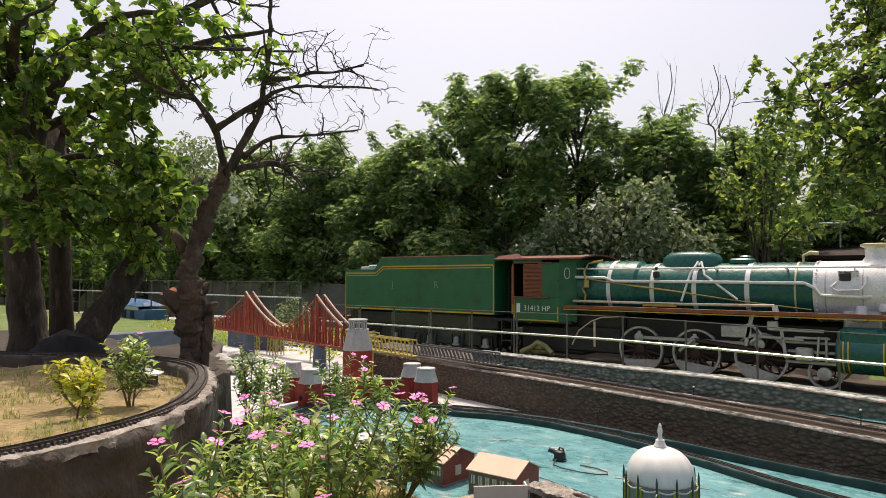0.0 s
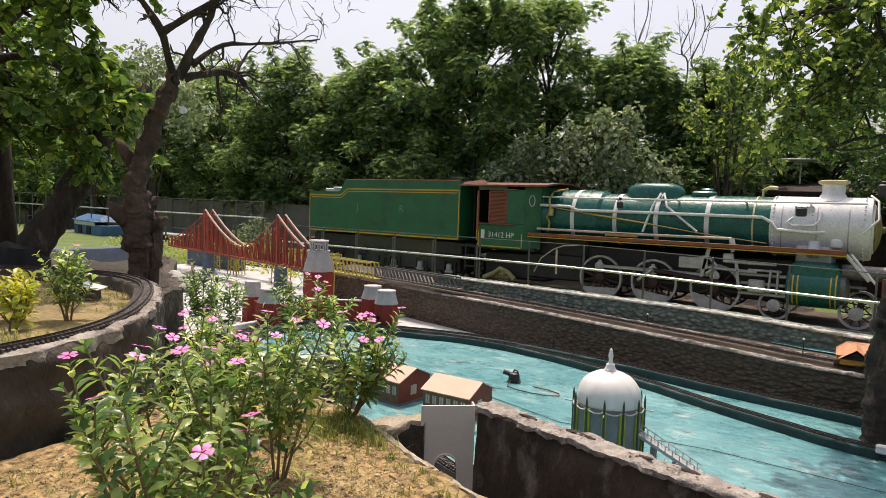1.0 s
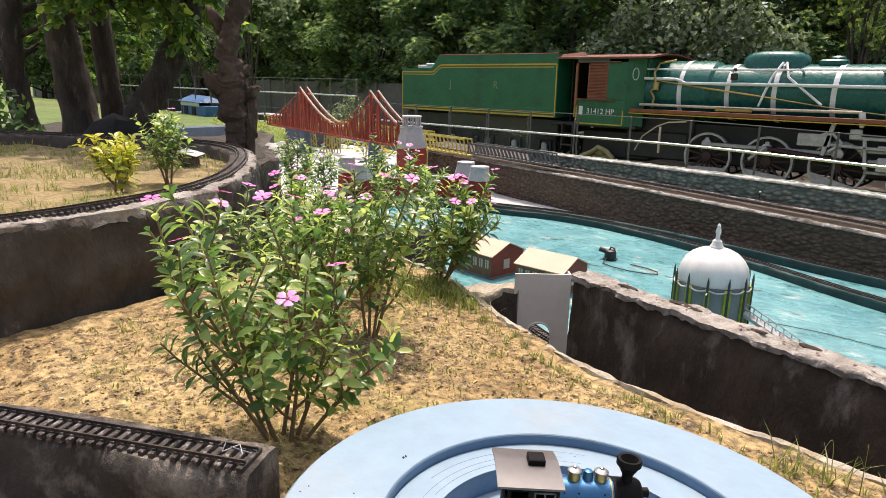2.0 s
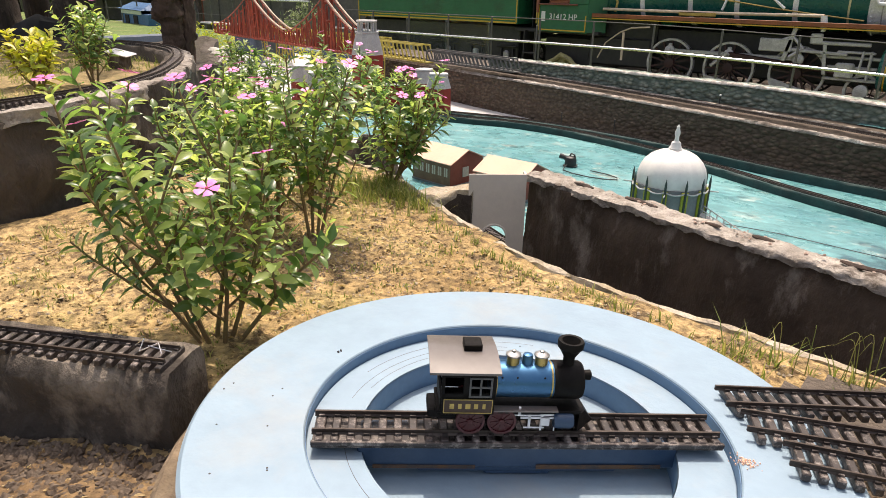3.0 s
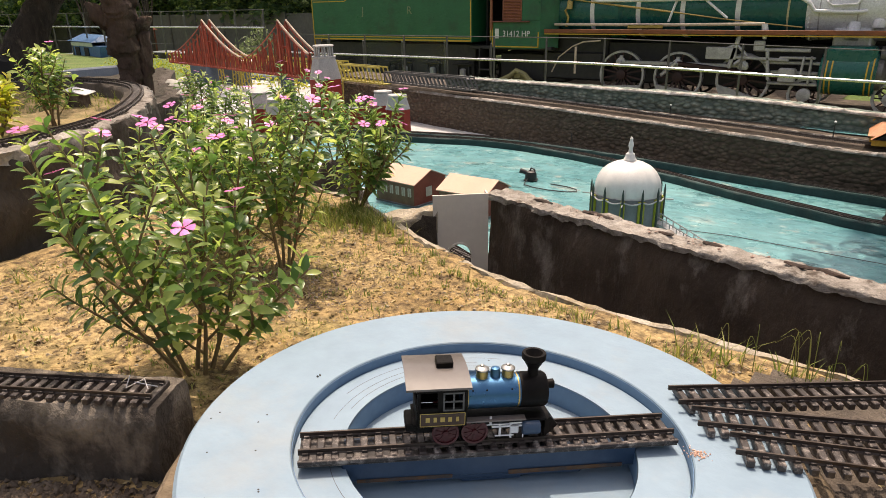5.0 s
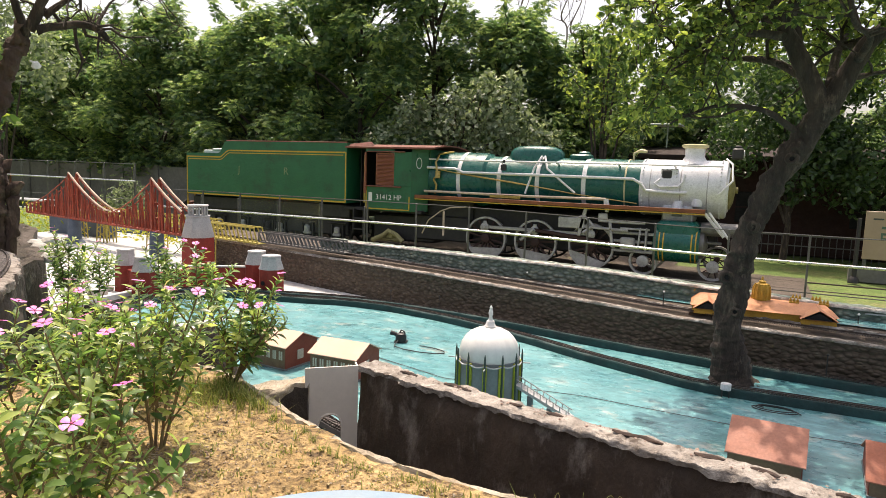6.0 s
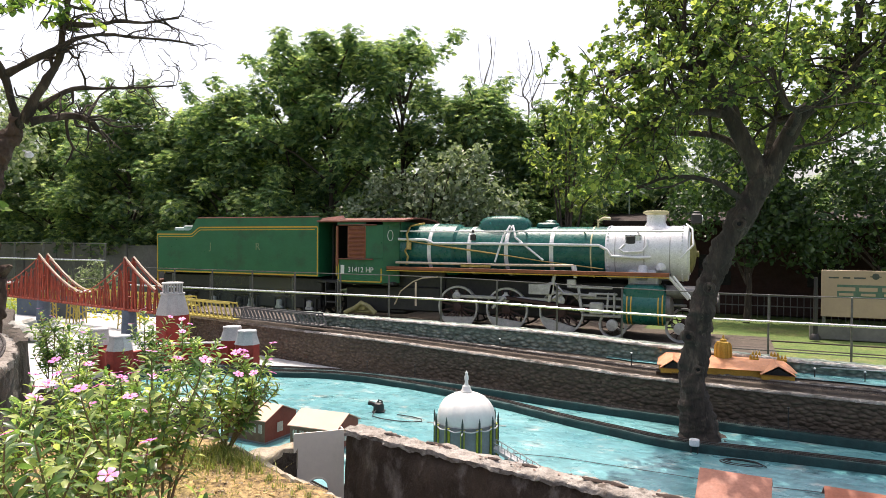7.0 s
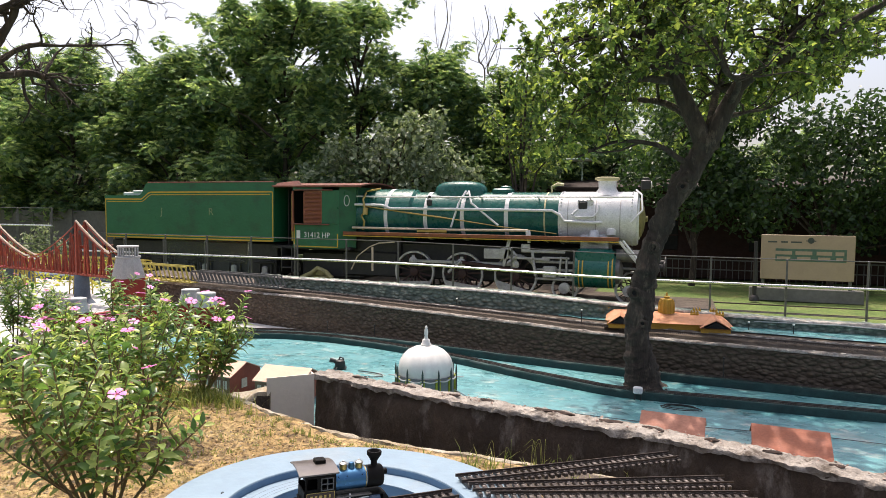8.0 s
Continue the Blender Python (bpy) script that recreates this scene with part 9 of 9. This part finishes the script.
# ---- surroundings ----
def sign_board():
    t = thing("sign_board", pose(4.9, 21.5, 0), "large tan information board with a green engine drawing", "sign board")
    part("panel", Mesh().box((0, 0, 1.47), (2.78, 0.06, 1.5), 0.01), M["board"], t)
    part("drawing", Mesh().box((0.1, -0.034, 1.55), (2.1, 0.006, 0.42)), M["inkgreen"], t, "green engine drawing")
    for x, w in ((-0.7, 0.5), (-0.1, 0.5), (0.5, 0.45), (0.95, 0.25)):
        part("drawing_detail", Mesh().box((x, -0.039, 1.62), (w, 0.004, 0.12)), M["board"], t)
        part("drawing_detail", Mesh().box((x, -0.039, 1.45), (w * 0.8, 0.004, 0.08)), M["board"], t)
    for k, w in enumerate((0.28, 0.2, 0.32)):
        part("text_bar", Mesh().box((-1.05 + k * 0.36, -0.034, 1.98), (w, 0.005, 0.05)), M["ink"], t)
    part("emblem", Mesh().lathe([(0.1, 0), (0.1, 0.005)], 20, pose(0.1, -0.03, 2.04) @ RX90), M["ink"], t)
    part("emblem_bar", Mesh().box((0.1, -0.036, 2.03), (0.3, 0.005, 0.03)), M["ink"], t)
    for x in (-1.3, 1.3):
        part("leg", Mesh().box((x, 0.06, 0.6), (0.1, 0.08, 1.4), 0.01), M["post"], t)
    part("plinth", Mesh().box((0, 0.1, 0.2), (3.4, 0.3, 0.45), 0.02), M["wallgrey"], t, "low cement plinth")


sign_board()
lp = thing("lamp_post", pose(3.3, 21.0, 0), "short dark cast lamp post on the lawn", "lamp post")
part("base", Mesh().lathe([(0.16, 0), (0.15, 0.12), (0.09, 0.2)], 14), M["under"], lp)
part("shaft", Mesh().lathe([(0.07, 0.18), (0.055, 2.0)], 12), M["under"], lp)


def red_building():
    t = thing("red_building", pose(5, 31, 0), "dark red single-storey building under the trees", "building")
    part("wall", Mesh().box((0, 0, 2.0), (22, 6, 4.0), 0.05), M["brick"], t)
    part("roof", Mesh().add([(-11.6, -4.2, 4.0), (11.6, -4.2, 4.0), (11.6, 3.4, 4.0), (-11.6, 3.4, 4.0), (-11.6, -0.3, 4.5), (11.6, -0.3, 4.5), (-11.6, -4.2, 3.85), (11.6, -4.2, 3.85)], [(0, 1, 5, 4), (2, 3, 4, 5), (0, 4, 3), (1, 2, 5), (0, 6, 7, 1), (6, 3, 2, 7)]), M["tiles"], t)
    for k in range(5):
        w = part("window", Mesh().box((-9 + k * 4.2, -3.02, 1.9), (1.3, 0.06, 1.3), 0.02), M["dark"], t)
        part("frame", Mesh().box((-9 + k * 4.2, -3.06, 1.9), (0.06, 0.05, 1.3)).box((-9 + k * 4.2, -3.06, 1.9), (1.3, 0.05, 0.06)), M["brick"], w)
    a = part("awning", Mesh().box((-8.3, -4.5, 5.2), (1.3, 1.2, 0.06), 0.01, None).box((-8.3, -3.95, 4.75), (0.05, 0.05, 0.9)), M["awning"], t, "pale green translucent awning")
    part("gallery_rail", Mesh().box((2, -4.6, 0.95), (14, 0.05, 0.05)).box((2, -4.6, 0.55), (14, 0.05, 0.04)), M["post"], t)
    for k in range(60):
        part("gallery_bar", Mesh().box((-4.8 + k * 0.235, -4.6, 0.5), (0.025, 0.025, 0.9)), M["post"], t)


red_building()


def west_side():
    w = thing("boundary_wall", pose(-62, 24, 0), "long grey boundary wall behind the lawn", "wall", kind="structure")
    part("wall", Mesh().box((0, 0, 1.3), (72, 0.25, 2.8), 0.02), M["wallgrey"], w)
    for k in range(25):
        part("pier", Mesh().box((-35 + k * 2.9, -0.16, 1.35), (0.3, 0.12, 2.9), 0.02), M["wallgrey"], w)
    b = thing("blue_ride", pose(-29.4, 12.5, 1.15, 0, 0, -8), "blue painted play train car on the lawn", "play ride")
    part("body", Mesh().add([(-1.7, -0.5, 0), (1.7, -0.5, 0), (1.7, 0.5, 0), (-1.7, 0.5, 0), (-1.7, -0.5, 0.5), (1.75, -0.5, 0.45), (1.75, 0.5, 0.45), (-1.7, 0.5, 0.5)], [(0, 1, 5, 4), (1, 2, 6, 5), (2, 3, 7, 6), (3, 0, 4, 7), (4, 5, 6, 7), (0, 3, 2, 1)]), M["bench"], b)
    part("roof", Mesh().add([(-1.8, -0.6, 0.62), (1.2, -0.6, 0.6), (1.2, 0.6, 0.6), (-1.8, 0.6, 0.62), (-1.5, 0, 0.9), (0.9, 0, 0.88)], [(0, 1, 5, 4), (1, 2, 5), (2, 3, 4, 5), (3, 0, 4), (0, 3, 2, 1)]), M["bench"], b)
    part("window_strip", Mesh().box((-0.3, -0.52, 0.5), (2.6, 0.03, 0.16), 0.005), M["awning"], b, "pale window strip")
    part("doorway", Mesh().box((-0.9, -0.52, 0.2), (0.5, 0.03, 0.35), 0.005), M["dark"], b)
    part("doorway", Mesh().box((0.2, -0.52, 0.2), (0.5, 0.03, 0.35), 0.005), M["dark"], b)
    k = thing("kiosk", pose(-38.5, 19.5, 0.9) @ Matrix.Scale(0.6, 4), "small kiosk with an orange tiled roof", "kiosk")
    part("roof", Mesh().add([(-1.9, -1.2, 1.7), (1.9, -1.2, 1.7), (1.9, 1.2, 1.7), (-1.9, 1.2, 1.7), (-1.5, 0, 2.5), (1.5, 0, 2.5)], [(0, 1, 5, 4), (1, 2, 5), (2, 3, 4, 5), (3, 0, 4), (0, 3, 2, 1)]), M["roof_red"], k)
    for x in (-1.6, 1.6):
        for y in (-1, 1):
            part("post", Mesh().box((x, y, 0.7), (0.12, 0.12, 2.2), 0.01), M["rust"], k)
    part("counter", Mesh().box((0, -1, 0.3), (3.2, 0.3, 0.9), 0.02), M["rust"], k)
    bench = thing("picnic_table", pose(-30, 16.5, 0.3), "pale picnic table with benches on the lawn", "picnic table", "picnic tables")
    part("tabletop", Mesh().box((0, 0, 0.75), (2.4, 0.8, 0.06), 0.01), M["white"], bench)
    for s in (-0.75, 0.75):
        part("seat", Mesh().box((0, s, 0.45), (2.4, 0.28, 0.05), 0.01), M["white"], bench)
    for s in (-0.8, 0.8):
        part("trestle", Mesh().box((s, 0, 0.37), (0.08, 0.6, 0.74), 0.01).box((s, 0, 0.42), (0.08, 1.6, 0.06), 0.01), M["post"], bench)
    for x, y in ((-34.5, 17), (-39.5, 16.5), (-26, 17.2), (-44, 16)):
        copy_thing(bench, pose(x, y, ground_z(x, y), 0, 0, (x * 37) % 40 - 20))
    pl = thing("light_pole", pose(-36.2, 24.4, 0), "thin grey light pole with small lamp boxes", "light pole")
    part("shaft", Mesh().tube([(0, 0, 0), (0, 0, 3.5), (0, 0, 6.0)], [0.09, 0.07, 0.05], 8), M["greypaint"], pl)
    for z in (4.1,):
        part("lamp_box", Mesh().box((0, -0.1, z), (0.3, 0.16, 0.2), 0.02), M["white"], pl)
    for x, hgt in ((-33.6, 4.6), (-47.0, 4.2)):
        p = thing("slim_pole", pose(x, 25.0, 0), "slim grey pole by the wall", "pole")
        part("shaft", Mesh().tube([(0, 0, 0), (0, 0, hgt)], 0.05, 6), M["greypaint"], p)
    s = thing("lawn_shrub", pose(-27.5, 19.5, 0), "sunlit round shrub behind the bridge", "shrub")
    rng = random.Random(40)
    part("foliage", round_crown(rng, [((0, 0, 0.9), 1.0), ((1.2, 0, 0.8), 0.8), ((-1.1, 0, 0.7), 0.8), ((0.4, 0, 1.6), 0.6)], 420, 0.2, 0.1), M["leaf_grey"], s, smooth=0)
    rng = random.Random(41)
    hedge = thing("weed_bed", pose(-15.0, 9.0, 0.9), "pale weedy plants at the lawn's edge", "plants")
    part("foliage", round_crown(rng, [((-6 + 1.0 * k, 0.2 * math.sin(k * 2), 0.35), 0.55) for k in range(10)], 600, 0.12, 0.05), M["leaf_yellow"], hedge, smooth=0)


west_side()
rng = random.Random(43)
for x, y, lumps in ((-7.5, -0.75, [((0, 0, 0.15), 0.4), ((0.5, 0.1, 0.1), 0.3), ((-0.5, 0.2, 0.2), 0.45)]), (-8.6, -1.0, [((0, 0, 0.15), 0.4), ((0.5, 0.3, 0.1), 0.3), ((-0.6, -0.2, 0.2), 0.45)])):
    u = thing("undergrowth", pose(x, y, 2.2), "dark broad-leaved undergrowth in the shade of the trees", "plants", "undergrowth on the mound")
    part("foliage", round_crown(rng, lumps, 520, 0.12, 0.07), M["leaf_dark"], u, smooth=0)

# stones and a white box round the planter loop
rng = random.Random(50)
for k in range(5):
    x, y = -4.5 - 0.28 * k + rng.uniform(-0.1, 0.1), 0.75 + 0.16 * k + rng.uniform(-0.08, 0.08)
    mb = Mesh().lathe([(0.05, 0), (0.075, 0.02), (0.07, 0.05), (0.04, 0.08), (0.01, 0.085)], 10)
    single("boulder", gnarl(mb, 0.02, 9), M["stucco"], "pale rounded stone on the mound's edge", "stone", "pale stones", at=pose(x, y, 2.22, 0, 0, rng.uniform(0, 360)))
for x, y, s in ((-7.6, 4.4, 0.12), (-8.6, 4.9, 0.1), (-7.9, 3.6, 0.13), (-9.5, 5.5, 0.09), (-8.2, 4.0, 0.08)):
    mb = Mesh().lathe([(s * 0.8, 0), (s, s * 0.4), (s * 0.8, s * 0.9), (s * 0.3, s * 1.1)], 10)
    single("floor_stone", gnarl(mb, s * 0.25, 8), M["stucco"], "rounded grey stone on the pale basin floor", "stone", "floor stones", at=pose(x, y, WATER))
bx = thing("white_box", pose(-3.46, -0.62, 2.40, 0, 0, 35), "small dark box with a white lid in the grass", "box")
part("case", Mesh().box((0, 0, 0.045), (0.10, 0.08, 0.09), 0.006), M["shade_cement"], bx)
part("lid", Mesh().box((0, 0, 0.095), (0.13, 0.11, 0.008), 0.003, pose(0, 0, 0, 4, 12, 0)), M["white"], bx)
tarp = Mesh().lathe([(0.34, 0), (0.3, 0.12), (0.16, 0.24), (0.04, 0.27)], 24)
single("black_tarp", gnarl(tarp, 0.1, 5), M["dark"], "crumpled black sheet at the tree's foot", "tarpaulin", at=pose(-5.75, -0.2, 2.28))
